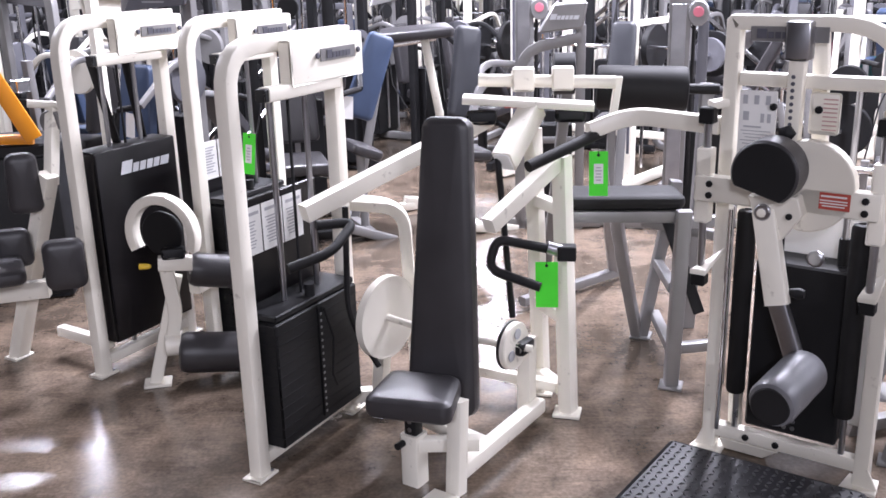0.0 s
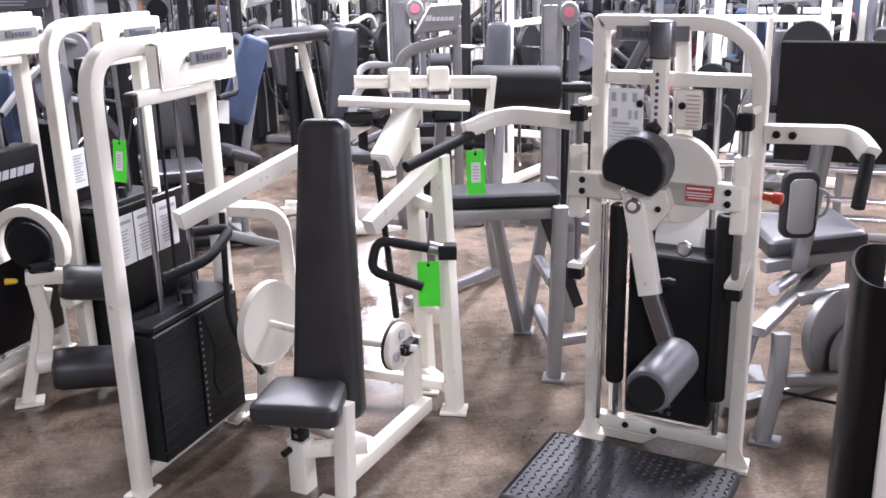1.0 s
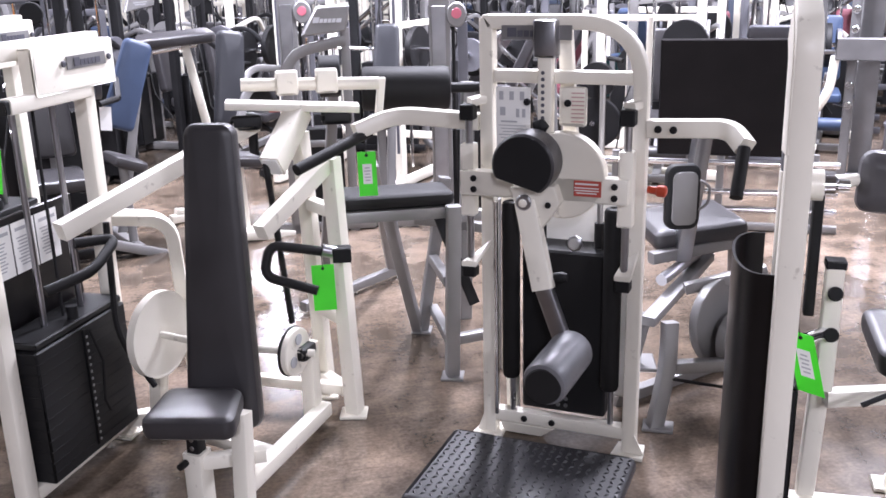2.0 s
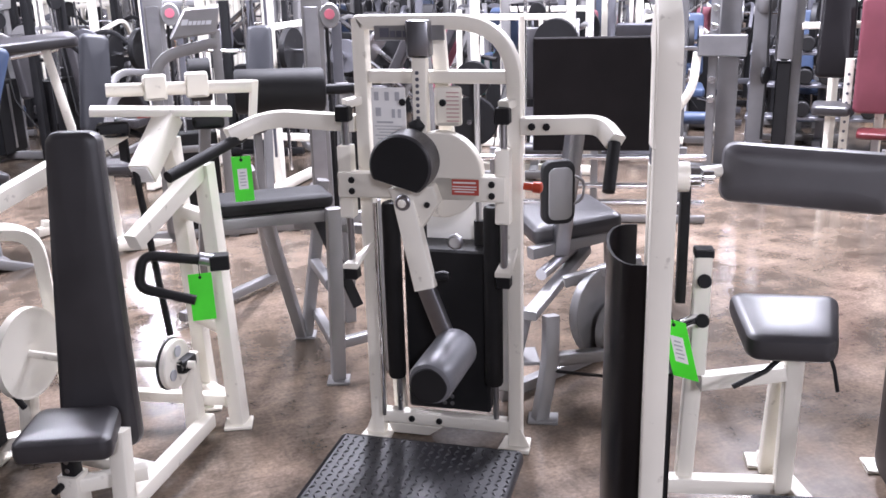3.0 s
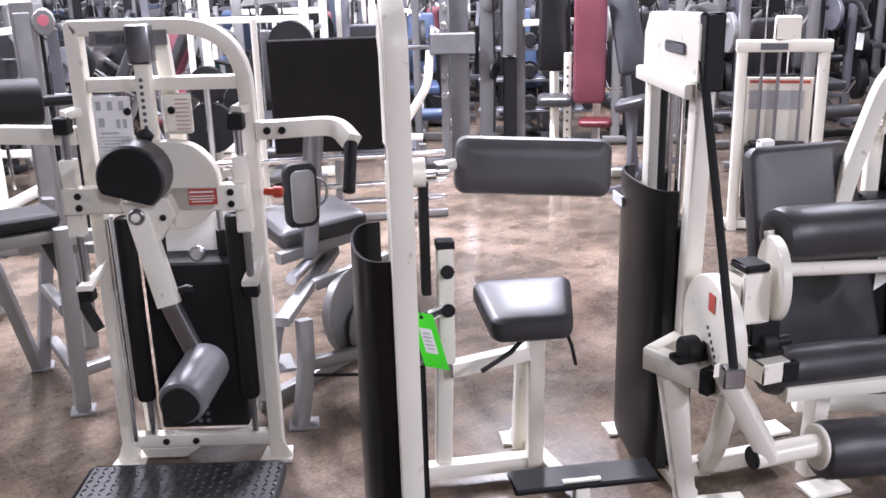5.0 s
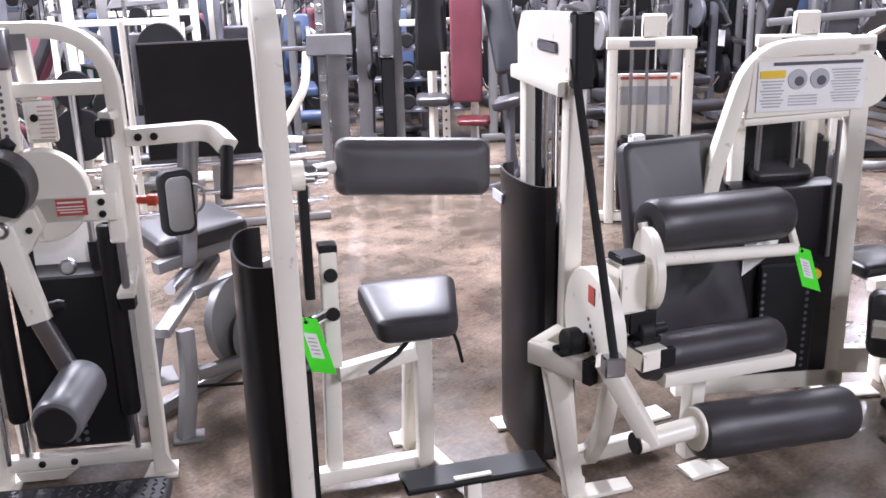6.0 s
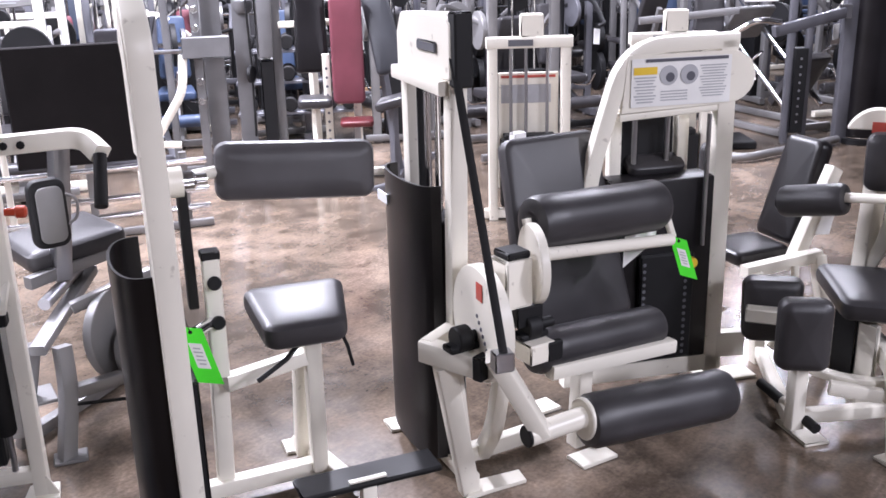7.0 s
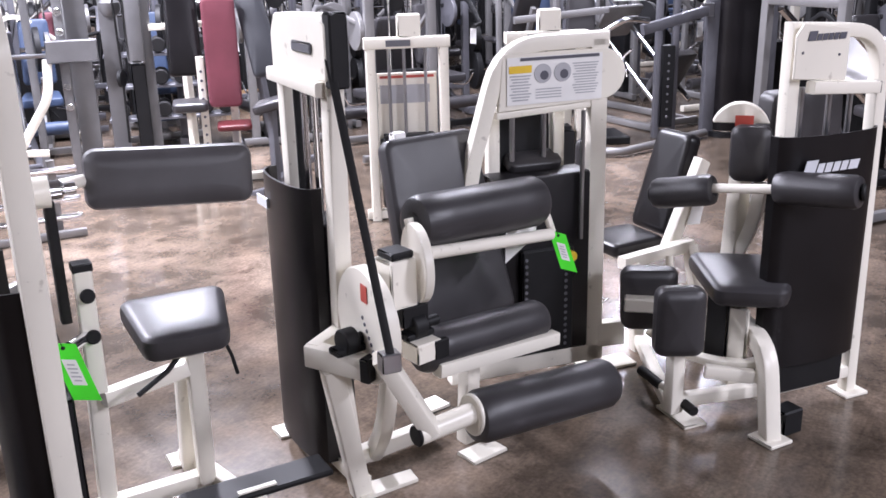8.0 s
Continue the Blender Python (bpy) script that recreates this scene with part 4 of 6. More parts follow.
def back_machine():
    """Tower, pivoting roller pad and free seat."""
    f = fr(1.488, 2.062, 61)
    t = thing("back_extension_machine", 1.6, 2.2, "white machine with a curved black shroud and wide roller pad", "weight machine")
    part("front_post", tube(bend([f(0, 0, 0.0), f(0, 0, 1.60), f(0.10, 0, 1.66)], 0.12), 0.066, 0.06, 61), WHITE, t)
    part("top_plate", tube(bend([f(0.03, 0.03, 1.3), f(0.05, 0.03, 1.56), f(0.12, 0.03, 1.62)], 0.06), 0.012, 0.12, 61), WHITE, t)
    part("rear_post", tube([f(0.28, -0.01, 0.0), f(0.28, -0.01, 1.20)], 0.055, 0.055, 61), WHITE, t)
    part("grey_column", tube([f(0.285, -0.01, 1.19), f(0.285, -0.01, 1.78)], 0.05, 0.05, 61), GREYSTEEL, t)
    part("axle_housing", rod([f(0.28, -0.03, 1.16), f(0.28, -0.10, 1.16)], 0.045, 16), WHITE, t)
    part("axle_nut", lathe(f(0.28, -0.10, 1.16), f(0.28, -0.18, 1.16), [(0, 0), (0, 0.03), (0.03, 0.03), (0.04, 0.018), (0.07, 0.018), (0.07, 0)], 12), CHROME, t)
    part("shroud", shroud_mesh(f, 0.03, 0.46, 0.03, 0.105, 0.03, 0.965), SHROUD, t)
    part("weight_block", box(f, 0.07, 0.34, -0.06, 0.09, 0.06, 0.62, 0.006, 1), BLACK, t)
    part("foot_plate", box(f, 0.45, 0.56, 0.02, 0.10, 0, 0.014, 0.003, 1), WHITE, t)
    part("base_bar", tube([f(0.0, 0.0, 0.04), f(0.5, 0.05, 0.04)], 0.05), WHITE, t)
    part("chain_strip", tube([f(0.33, -0.06, 0.25), f(0.33, -0.06, 0.6)], 0.012, 0.015, 61), RUBBER, t)
    part("belt_guard", tube([f(0.34, -0.1, 0.75), f(0.34, -0.1, 1.12)], 0.03, 0.05, 61), RUBBER, t)
    br = part("range_bracket", tube([(1.74, 2.21, 0.55), (1.735, 2.20, 0.935)], 0.05, 0.055, 61), WHITE, t)
    n = V((-0.5, -0.85, 0.1))
    for z in (0.86, 0.735):
        part("range_knob", disc(V((1.735, 2.195, z)) + n * 0.035, n, 0.021, 0.018, 16), BLACK, br)
    part("bracket_cap", box(fr(1.735, 2.2, 61), -0.028, 0.028, -0.028, 0.028, 0.93, 0.955, 0.003, 1), BLACK, br)
    part("bracket_pin", rod([(1.63, 2.16, 0.74), (1.73, 2.2, 0.735)], 0.018), CHROME, br)
    # roller pad
    rp = part("roller_pad", pad((2.155, 2.265, 1.108), (0.772, -0.635, -0.045), (0.10, 0.12, 1), 0.515, 0.515, 0.19, 0.13, 0.05, 0.0), GREYVINYL, t, "wide grey vinyl roller pad")
    part("pad_shaft", rod([(1.80, 2.36, 1.14), (1.97, 2.42, 1.12)], 0.02), WHITE, rp)
    # seat frame
    part("seat", pad((1.985, 2.105, 0.695), (0.80, -0.56, 0.02), (0.57, 0.79, 0.12), 0.25, 0.335, 0.31, 0.085, 0.03), VINYL, t, "charcoal vinyl seat with a blue-white sheen")
    part("seat_column", tube([(2.04, 2.12, 0.65), (2.10, 2.19, 0.06)], 0.055, 0.055, 61), WHITE, t)
    part("seat_mount", box(fr(2.0, 2.1, 61), -0.05, 0.06, -0.04, 0.04, 0.6, 0.655, 0.006, 1), BLACK, t)
    part("lever", rod([(1.98, 2.07, 0.64), (1.86, 2.04, 0.60), (1.76, 2.06, 0.56)], 0.008, 8), BLACK, t)
    part("lever", rod([(2.06, 2.0, 0.63), (2.075, 1.99, 0.58), (2.09, 1.985, 0.51)], 0.006, 8), BLACK, t)
    part("mid_bar", tube([(1.76, 2.22, 0.51), (2.06, 2.14, 0.52)], 0.05), WHITE, t)
    part("front_leg", tube([(1.80, 2.30, 0.55), (1.84, 2.38, 0.05)], 0.055, 0.055, 61), WHITE, t)
    part("long_bar", tube([(1.70, 2.42, 0.06), (2.12, 2.20, 0.06)], 0.055), WHITE, t)
    part("cross_foot", tube([(2.20, 2.40, 0.05), (2.10, 2.04, 0.05)], 0.055), WHITE, t)
    part("foot_plate", box(fr(2.22, 2.45, 61), -0.06, 0.04, -0.045, 0.045, 0, 0.014, 0.003, 1), WHITE, t)
    part("rear_column", tube([(2.15, 2.33, 0.05), (2.06, 2.20, 0.55)], 0.05, 0.05, 61), WHITE, t)
    # foot board near the aisle
    fb = part("foot_board", box(fr(2.07, 1.925, -29), -0.24, 0.24, -0.065, 0.065, 0.125, 0.147, 0.006, 1), BLACK, t, "black tread foot board")
    part("board_bracket", tube([(1.98, 1.925, 0.151), (2.09, 1.865, 0.151)], 0.02, 0.008), WHITE, fb)
    part("board_post", tube([(2.04, 1.90, 0.125), (2.02, 1.88, 0.0)], 0.05, 0.05, 61), WHITE, fb)
    return t


back_machine()
tag((1.60, 2.11, 0.69), (0.75, -0.62, -0.2), (-0.22, 0.1, 0.95), 0.075, 0.19)


# ---- leg extension with curved shroud tower ----
def leg_extension():
    f = fr(2.37, 1.72, 61)
    t = thing("leg_extension_machine", 2.5, 1.9, "white leg extension with charcoal rollers and a curved black shroud", "leg machine")
    rt = f(1, 0, 0) - f(0, 0, 0)
    part("front_post", tube([f(0.115, 0, 0.45), f(0.085, 0, 1.40)], 0.06, 0.06, 61), WHITE, t)
    part("back_post", tube([f(0.475, 0, 0.0), f(0.475, 0, 1.45)], 0.055, 0.06, 61), WHITE, t)
    hd = part("head_plate", slab([f(0.04, -0.035, 1.40), f(0.38, -0.035, 1.37), f(0.51, -0.035, 1.40), f(0.51, -0.035, 1.52), f(0.47, -0.035, 1.585), f(0.10, -0.035, 1.60), f(0.04, -0.035, 1.57)], 0.07, f(0, 1, 0) - f(0, 0, 0), 0.008), WHITE, t)
    part("head_slot", box(f, 0.14, 0.30, 0.034, 0.044, 1.475, 1.51, 0.006, 1), GREYSTEEL, hd)
    part("pulley_guard", box(f, 0.01, 0.065, -0.03, 0.03, 1.38, 1.605, 0.006, 1), BLACK, t)
    part("cross_bar", tube([f(0.07, 0.04, 1.375), f(0.50, 0.04, 1.385)], 0.045), WHITE, t)
    for u in (0.24, 0.33):
        part("guide_rod", rod([f(u, 0.0, 0.6), f(u, 0.0, 1.38)], 0.012), CHROME, t)
    part("guide_belt", tube([f(0.385, 0.0, 0.6), f(0.385, 0.0, 1.38)], 0.03, 0.012, 61), RUBBER, t)
    part("shroud", shroud_mesh(f, 0.15, 0.57, 0.03, 0.085, 0.06, 1.05), SHROUD, t)
    part("stack_cover", box(f, 0.15, 0.46, -0.05, 0.03, 0.06, 0.93, 0.01, 1), SHROUD, t)
    part("shroud_label", box(f, 0.44, 0.54, 0.112, 0.119, 0.93, 0.965, 0), LETTER, t)
    part("foot_plate", box(f, 0.5, 0.60, 0.04, 0.12, 0, 0.014, 0.003, 1), WHITE, t)
    part("base_bar", tube([f(0.0, 0.0, 0.04), f(0.5, 0.02, 0.04)], 0.05), WHITE, t)
    # bracket, front leg and bearings
    part("bracket", tube([(2.249, 1.82, 0.55), (2.249, 1.60, 0.55)], 0.055, 0.075), WHITE, t)
    part("bracket_tie", tube([(2.24, 1.80, 0.56), f(0.12, 0, 0.56)], 0.05, 0.06), WHITE, t)
    part("end_cap", box(fr(2.249, 1.585, 90), -0.018, 0.018, -0.03, 0.03, 0.51, 0.59, 0.004, 1), BLACK, t)
    part("front_leg", tube([(2.252, 1.74, 0.515), (2.36, 1.728, 0.0)], 0.065, 0.06, 61), WHITE, t)
    part("side_leg", tube([(2.275, 1.71, 0.515), (2.37, 1.735, 0.02)], 0.04, 0.03, 61), WHITE, t)
    part("foot_plate", slab([(2.30, 1.70, 0), (2.42, 1.74, 0), (2.56, 1.66, 0), (2.52, 1.60, 0), (2.40, 1.66, 0)], 0.014, (0, 0, 1), 0.002), WHITE, t)
    part("brace_leg", tube(bend([(2.42, 1.62, 0.5), (2.47, 1.70, 0.2), (2.56, 1.82, 0.03)], 0.1), 0.05, 0.06), WHITE, t)
    part("floor_bar", tube([(2.46, 1.85, 0.05), (2.80, 1.72, 0.05)], 0.05, 0.06), WHITE, t)
    for bx, by in ((2.25, 1.665), (2.455, 1.545)):
        b = part("bearing", box(fr(bx, by, -20), -0.055, 0.055, -0.03, 0.03, 0.588, 0.612, 0.008, 2), BLACK, t)
        part("bearing_dome", disc((bx, by, 0.625), (0.9, -0.35, 0), 0.042, 0.05, 20), BLACK, b)
        part("bearing_shaft", rod([(bx + 0.0, by, 0.625), (bx + 0.08, by - 0.03, 0.625)], 0.018, 12), BLACK, b)
    part("bracket_cap", box(fr(2.45, 1.525, -20), -0.05, 0.05, -0.05, 0.04, 0.52, 0.587, 0.005, 1), WHITE, t)
    part("bracket_end", box(fr(2.48, 1.47, -20), -0.03, 0.03, -0.012, 0.012, 0.52, 0.585, 0.004, 1), BLACK, t)
    # round cam with black strap
    ax = (f(0, 1, 0) - f(0, 0, 0)).normalized()
    c = V((2.315, 1.63, 0.665))
    cm = part("cam", disc(c, ax, 0.187, 0.045, 40), WHITE, t)
    part("warning_label", slab([c + rt * (-0.03 + a * 0.022) + V((0, 0, 0.115 + b * 0.028)) + ax * 0.0235 for a, b in ((-1, -1), (1, -1), (1, 1), (-1, 1))], 0.002, ax, 0), REDINK, cm)
    for k in range(6):
        part("angle_mark", disc(c + rt * (-0.01 - 0.014 * k) + V((0, 0, 0.03 - 0.018 * k)) + ax * 0.024, ax, 0.007, 0.003, 8, 0.001), INK, cm)
    part("strap", tube([(2.385, 1.79, 1.52), (2.175, 1.452, 0.655)], 0.026, 0.008, -145), RUBBER, t)
    part("strap_clamp", box(fr(2.18, 1.46, -35), -0.03, 0.03, -0.025, 0.025, 0.60, 0.66, 0.004, 1), STEEL, t)
    part("counter_arm", tube([(2.22, 1.52, 0.62), (2.352, 1.43, 0.325)], 0.055, 0.07, -145), WHITE, t)
    # lower roller and its shaft
    part("shaft", rod([(2.31, 1.455, 0.325), (2.52, 1.365, 0.335)], 0.035, 18), WHITE, t)
    part("shaft_cap", disc((2.305, 1.457, 0.325), (0.9, -0.4, 0), 0.036, 0.012), BLACK, t)
    lr = part("lower_roller", roller((2.505, 1.37, 0.315), (3.045, 1.115, 0.275), 0.09, 0.03), VINYL, t)
    part("roller_flange", disc((2.51, 1.372, 0.325), (0.9, -0.42, -0.05), 0.07, 0.018), WHITE, lr)
    # upper adjuster, roller and bar
    ad = part("adjuster", box(fr(2.43, 1.59, -22), -0.06, 0.04, -0.05, 0.05, 0.70, 0.86, 0.008, 2), WHITE, t)
    part("adjuster_cap", box(fr(2.43, 1.59, -22), -0.05, 0.035, -0.045, 0.045, 0.86, 0.885, 0.006, 1), BLACK, ad)
    part("adjuster_knob", lathe(V((2.37, 1.62, 0.80)), V((2.31, 1.64, 0.81)), [(0, 0), (0, 0.01), (0.03, 0.012), (0.035, 0.026), (0.06, 0.026), (0.066, 0)], 14), BLACK, ad)
    part("adjuster_foot", box(fr(2.46, 1.58, -22), -0.05, 0.05, -0.05, 0.05, 0.63, 0.70, 0.004, 1), BLACK, ad)
    part("side_disc", disc((2.505, 1.565, 0.82), (0.78, -0.62, 0), 0.13, 0.03), WHITE, t)
    part("thigh_bar", rod([(2.55, 1.55, 0.84), (3.11, 1.38, 0.775)], 0.022, 14), WHITE, t)
    part("thigh_roller", roller((2.57, 1.62, 0.925), (3.10, 1.43, 0.90), 0.092, 0.03), VINYL, t)
    part("roller_hanger", tube([(3.10, 1.42, 0.92), (3.135, 1.385, 0.775)], 0.02, 0.03, 0), WHITE, t)
    part("hanger", tube([(2.545, 1.62, 0.95), (2.53, 1.58, 0.82)], 0.02, 0.035, 0), WHITE, t)
    part("seat", roller((2.585, 1.63, 0.46), (3.14, 1.435, 0.425), 0.078, 0.03), VINYL, t, "rolled charcoal vinyl seat edge")
    part("seat_rail", tube([(2.60, 1.56, 0.405), (3.12, 1.36, 0.37)], 0.05), WHITE, t)
    part("seat_leg", tube([(2.86, 1.58, 0.40), (2.86, 1.60, 0.0)], 0.06, 0.06, -20), WHITE, t)
    part("seat_foot", box(fr(2.80, 1.50, -20), -0.08, 0.08, -0.05, 0.05, 0, 0.014, 0.003, 1), WHITE, t)
    part("seat_foot", box(fr(3.02, 1.86, -20), -0.06, 0.06, -0.05, 0.05, 0, 0.014, 0.003, 1), WHITE, t)
    part("back_pad", pad((3.09, 1.82, 0.74), (0.92, -0.38, 0), (0.12, 0.28, 0.95), 0.50, 0.42, 0.74, 0.08, 0.03), VINYL, t)
    part("pad_cap", box(fr(3.10, 2.03, -22), -0.03, 0.03, -0.02, 0.02, 1.02, 1.10, 0.01, 2), PAPER, t)
    part("cap_stem", tube([(3.10, 2.03, 1.03), (3.12, 1.95, 0.78)], 0.025), WHITE, t)
    part("back_post", tube([(3.12, 1.95, 0.8), (3.0, 1.8, 0.35)], 0.055, 0.055, 61), WHITE, t)
    part("paper_sheet", slab([(3.03, 1.52, 0.80), (3.18, 1.46, 0.84), (3.16, 1.47, 0.74), (3.04, 1.53, 0.66)], 0.002, (-0.4, -0.9, 0), 0), PAPER, t)
    return t


leg_extension()
tag((3.155, 1.35, 0.70), (0.75, -0.55, -0.35), (-0.3, 0.15, 0.9), 0.075, 0.17)


# ---- arched frame with instruction panel ----
def arch_machine():
    f = fr(3.669, 1.441, -38)
    YW = -38
    t = thing("arched_weight_frame", 3.5, 1.6, "cream arched weight frame with printed instruction panel", "weight machine")
    fwd, rt, up = f(0, -1, 0) - f(0, 0, 0), f(1, 0, 0) - f(0, 0, 0), V((0, 0, 1))
    part("right_post", tube([f(0, 0, 0.05), f(-0.01, 0, 1.42)], 0.06, 0.075, YW), WHITE, t)
    part("arch", tube(bend([f(-0.60, 0, 0.05), f(-0.57, 0, 0.90), f(-0.42, 0, 1.415), f(0.03, 0, 1.42)], 0.16), 0.06, 0.06, YW), WHITE, t)
    pn = part("panel", slab([f(-0.43, -0.033, 1.385), f(0.0, -0.033, 1.385)] + [f(0.0 + 0.105 * math.sin(a), -0.033, 1.285 + 0.1 * math.cos(a)) for a in [radians(180 * k / 10) for k in range(11)]] + [f(0.0, -0.033, 1.185), f(-0.45, -0.033, 1.165)], 0.02, -fwd, 0.003), WHITE, t)
    o = f(-0.21, -0.036, 1.28)
    sh = part("instruction_sheet", slab([o + rt * a * 0.205 + up * b * 0.09 for a, b in ((-1, -1), (1, -1), (1, 1), (-1, 1))], 0.002, fwd, 0), PAPER, pn, "printed instruction sheet with two round pictures")
    o = o + fwd * 0.003
    bars(o, rt, up, [(0.02, 0.082, 0.34, 0.012)], INK, sh, "title_bar")
    bars(o, rt, up, [(-0.15, 0.045, 0.095, 0.028)], YELLOW, sh, "yellow_box")
    bars(o, rt, up, [(-0.15, 0.02 - 0.0115 * i, 0.09 - 0.012 * (i % 3), 0.005) for i in range(9)] + [(-0.03, -0.035 - 0.011 * i, 0.11, 0.004) for i in range(4)] + [(0.13, 0.055 - 0.0105 * i, 0.115 - 0.01 * (i % 4), 0.004) for i in range(12)], INKGREY, sh)
    for k in (-0.055, 0.03):
        part("picture", disc(o + rt * k + up * 0.025 + fwd * 0.001, fwd, 0.037, 0.002, 20, 0.0005), INKGREY, sh)
        part("picture_inset", disc(o + rt * (k + 0.006) + up * 0.018 + fwd * 0.0025, fwd, 0.018, 0.002, 12, 0.0005), INK, sh)
    part("under_bar", tube([f(-0.45, 0.0, 1.15), f(-0.02, 0.0, 1.17)], 0.05, 0.03), WHITE, t)
    part("inner_post", tube([f(-0.41, 0.12, 0.05), f(-0.41, 0.12, 1.16)], 0.05, 0.05, YW), WHITE, t)
    part("inner_post", tube([f(-0.12, 0.12, 0.05), f(-0.12, 0.12, 1.16)], 0.05, 0.05, YW), WHITE, t)
    part("dark_panel", box(f, -0.38, -0.15, 0.13, 0.16, 0.85, 1.16, 0.004, 1), BLACK, t)
    for u in (-0.34, -0.2):
        part("guide_rod", rod([f(u, 0.08, 0.8), f(u, 0.08, 1.15)], 0.011), STEEL, t)
    part("top_cushion", pad(f(-0.24, 0.1, 0.93), rt, (0.5, 0.6, 0.4), 0.24, 0.24, 0.1, 0.05, 0.015), VINYL, t)
    st = part("shroud", box(f, -0.48, -0.035, -0.03, 0.11, 0.12, 0.90, 0.012, 2), SHROUD, t)
    part("stack_face", box(f, -0.36, -0.12, -0.06, -0.028, 0.14, 0.60, 0.01, 1), BLACK, t)
    for k in range(15):
        for u in (-0.34, -0.16):
            part("pin_hole", disc(f(u, -0.061, 0.17 + 0.028 * k), fwd, 0.008, 0.003, 8, 0.001), GREYSTEEL, st)
    part("selector_pin", disc(f(-0.145, -0.075, 0.56), fwd, 0.022, 0.03, 14), YELLOW, t, "yellow selector pin")
    part("side_rod", rod([f(-0.09, -0.05, 0.62), f(-0.09, -0.05, 1.15)], 0.009), STEEL, t)
    part("base_rail", tube([f(-0.66, 0, 0.09), f(0.04, 0, 0.09)], 0.06, 0.075), WHITE, t)
    part("side_rail", tube([f(0.0, 0.0, 0.16), f(0.14, -0.02, 0.16)], 0.055, 0.11), WHITE, t)
    part("foot_plate", box(f, -0.05, 0.2, -0.06, 0.06, 0, 0.014, 0.003, 1), WHITE, t)
    part("floor_bar", tube([f(-0.1, 0.05, 0.04), f(-0.1, 0.7, 0.04)], 0.05), WHITE, t)
    return t


arch_machine()


# ---- inner thigh machine and its tower ----
def thigh_machine():
    t = thing("inner_thigh_machine", 3.5, 0.9, "white thigh machine with charcoal seat, knee pads and rollers", "leg machine")
    up = V((0, 0, 1))
    part("seat", pad((3.62, 0.79, 0.535), (0.35, -0.94, 0.0), (-0.93, -0.34, -0.12), 0.44, 0.26, 0.34, 0.085, 0.035), VINYL, t)
    part("seat_column", tube([(3.68, 0.84, 0.5), (3.66, 0.84, 0.08)], 0.07, 0.07, -36), WHITE, t)
    part("slide_plate", box(fr(3.55, 0.86, -20), -0.03, 0.03, -0.05, 0.05, 0.22, 0.5, 0.006, 1), BLACK, t)
    part("yellow_lever", box(fr(3.47, 0.93, -20), -0.03, 0.02, -0.02, 0.02, 0.485, 0.51, 0.005, 1), YELLOW, t)
    part("range_plate", box(fr(3.52, 0.80, -20), -0.012, 0.012, -0.06, 0.06, 0.24, 0.46, 0.006, 1), WHITE, t)
    part("arch_leg", tube(bend([(3.62, 0.80, 0.36), (3.46, 0.66, 0.34), (3.40, 0.61, 0.0)], 0.12), 0.06, 0.07), WHITE, t)
    part("foot_plate", box(fr(3.40, 0.61, -30), -0.055, 0.055, -0.06, 0.06, 0, 0.014, 0.003, 1), WHITE, t)
    part("rear_block", box(fr(3.50, 0.58, -30), -0.05, 0.05, -0.04, 0.04, 0.0, 0.1, 0.006, 1), BLACK, t)
    arc = [V((3.60, 0.86, 0.25)) + V((-0.15 * math.cos(a), 0.19 * math.sin(a), 0)) for a in [radians(-75 + 150 * k / 12) for k in range(13)]]
    part("range_arc", sweep(bmesh.new(), arc, rect(0.03, 0.05), up), WHITE, t)
    part("arc_lever", tube([(3.45, 0.70, 0.22), (3.37, 0.86, 0.24)], 0.04, 0.05), WHITE, t)
    part("base_rail", tube([(3.36, 0.98, 0.09), (3.62, 0.72, 0.09)], 0.05), WHITE, t)
    part("front_leg", tube([(3.36, 0.97, 0.4), (3.36, 0.97, 0.05)], 0.055, 0.055, -36), WHITE, t)
    part("cross_rail", tube([(3.36, 0.98, 0.07), (3.9, 1.3, 0.07)], 0.05), WHITE, t)
    part("knee_pad", pad((3.54, 1.15, 0.425), (0.45, -0.89, 0), up, 0.21, 0.23, 0.26, 0.1, 0.04), VINYL, t)
    part("knee_bracket", box(fr(3.48, 1.13, -72), -0.09, 0.09, -0.05, 0.01, 0.40, 0.455, 0.005, 1), WHITE, t)
    part("knee_pad", pad((3.325, 0.955, 0.44), (0.5, -0.86, 0), up, 0.19, 0.19, 0.27, 0.10, 0.04), VINYL, t)
    part("knee_arm", tube([(3.36, 0.99, 0.34), (3.55, 1.10, 0.32)], 0.04, 0.05), WHITE, t)
    # head support and rollers
    part("head_pad", pad((3.765, 0.848, 0.995), (0.25, -0.97, 0), up, 0.155, 0.155, 0.22, 0.085, 0.035), VINYL, t)
    ca = [V((3.80, 0.90, 1.06)) + V((-0.03, 0.11, 0)) * math.cos(a) + up * (0.12 * math.sin(a)) for a in [radians(20 + 140 * k / 12) for k in range(13)]]
    part("cam_hood", slab(ca, 0.05, (0.95, 0.3, 0), 0.004), WHITE, t)
    part("warning_label", slab([V((3.785, 0.885, 1.115)) + V((0.03, -0.11, 0)) * a * 0.3 + up * b * 0.02 for a, b in ((-1, -1), (1, -1), (1, 1), (-1, 1))], 0.002, (-0.95, -0.3, 0), 0), REDINK, t)
    part("mast", tube([(3.80, 0.88, 1.08), (3.78, 0.90, 0.45)], 0.06, 0.07, 60), WHITE, t)
    part("mast_brace", tube(bend([(3.78, 0.80, 0.88), (3.78, 0.82, 0.7), (3.78, 0.90, 0.52)], 0.1), 0.05, 0.06, 0), WHITE, t)
    part("roller_shaft", rod([(3.60, 1.04, 0.875), (3.52, 0.55, 0.94)], 0.018), WHITE, t)
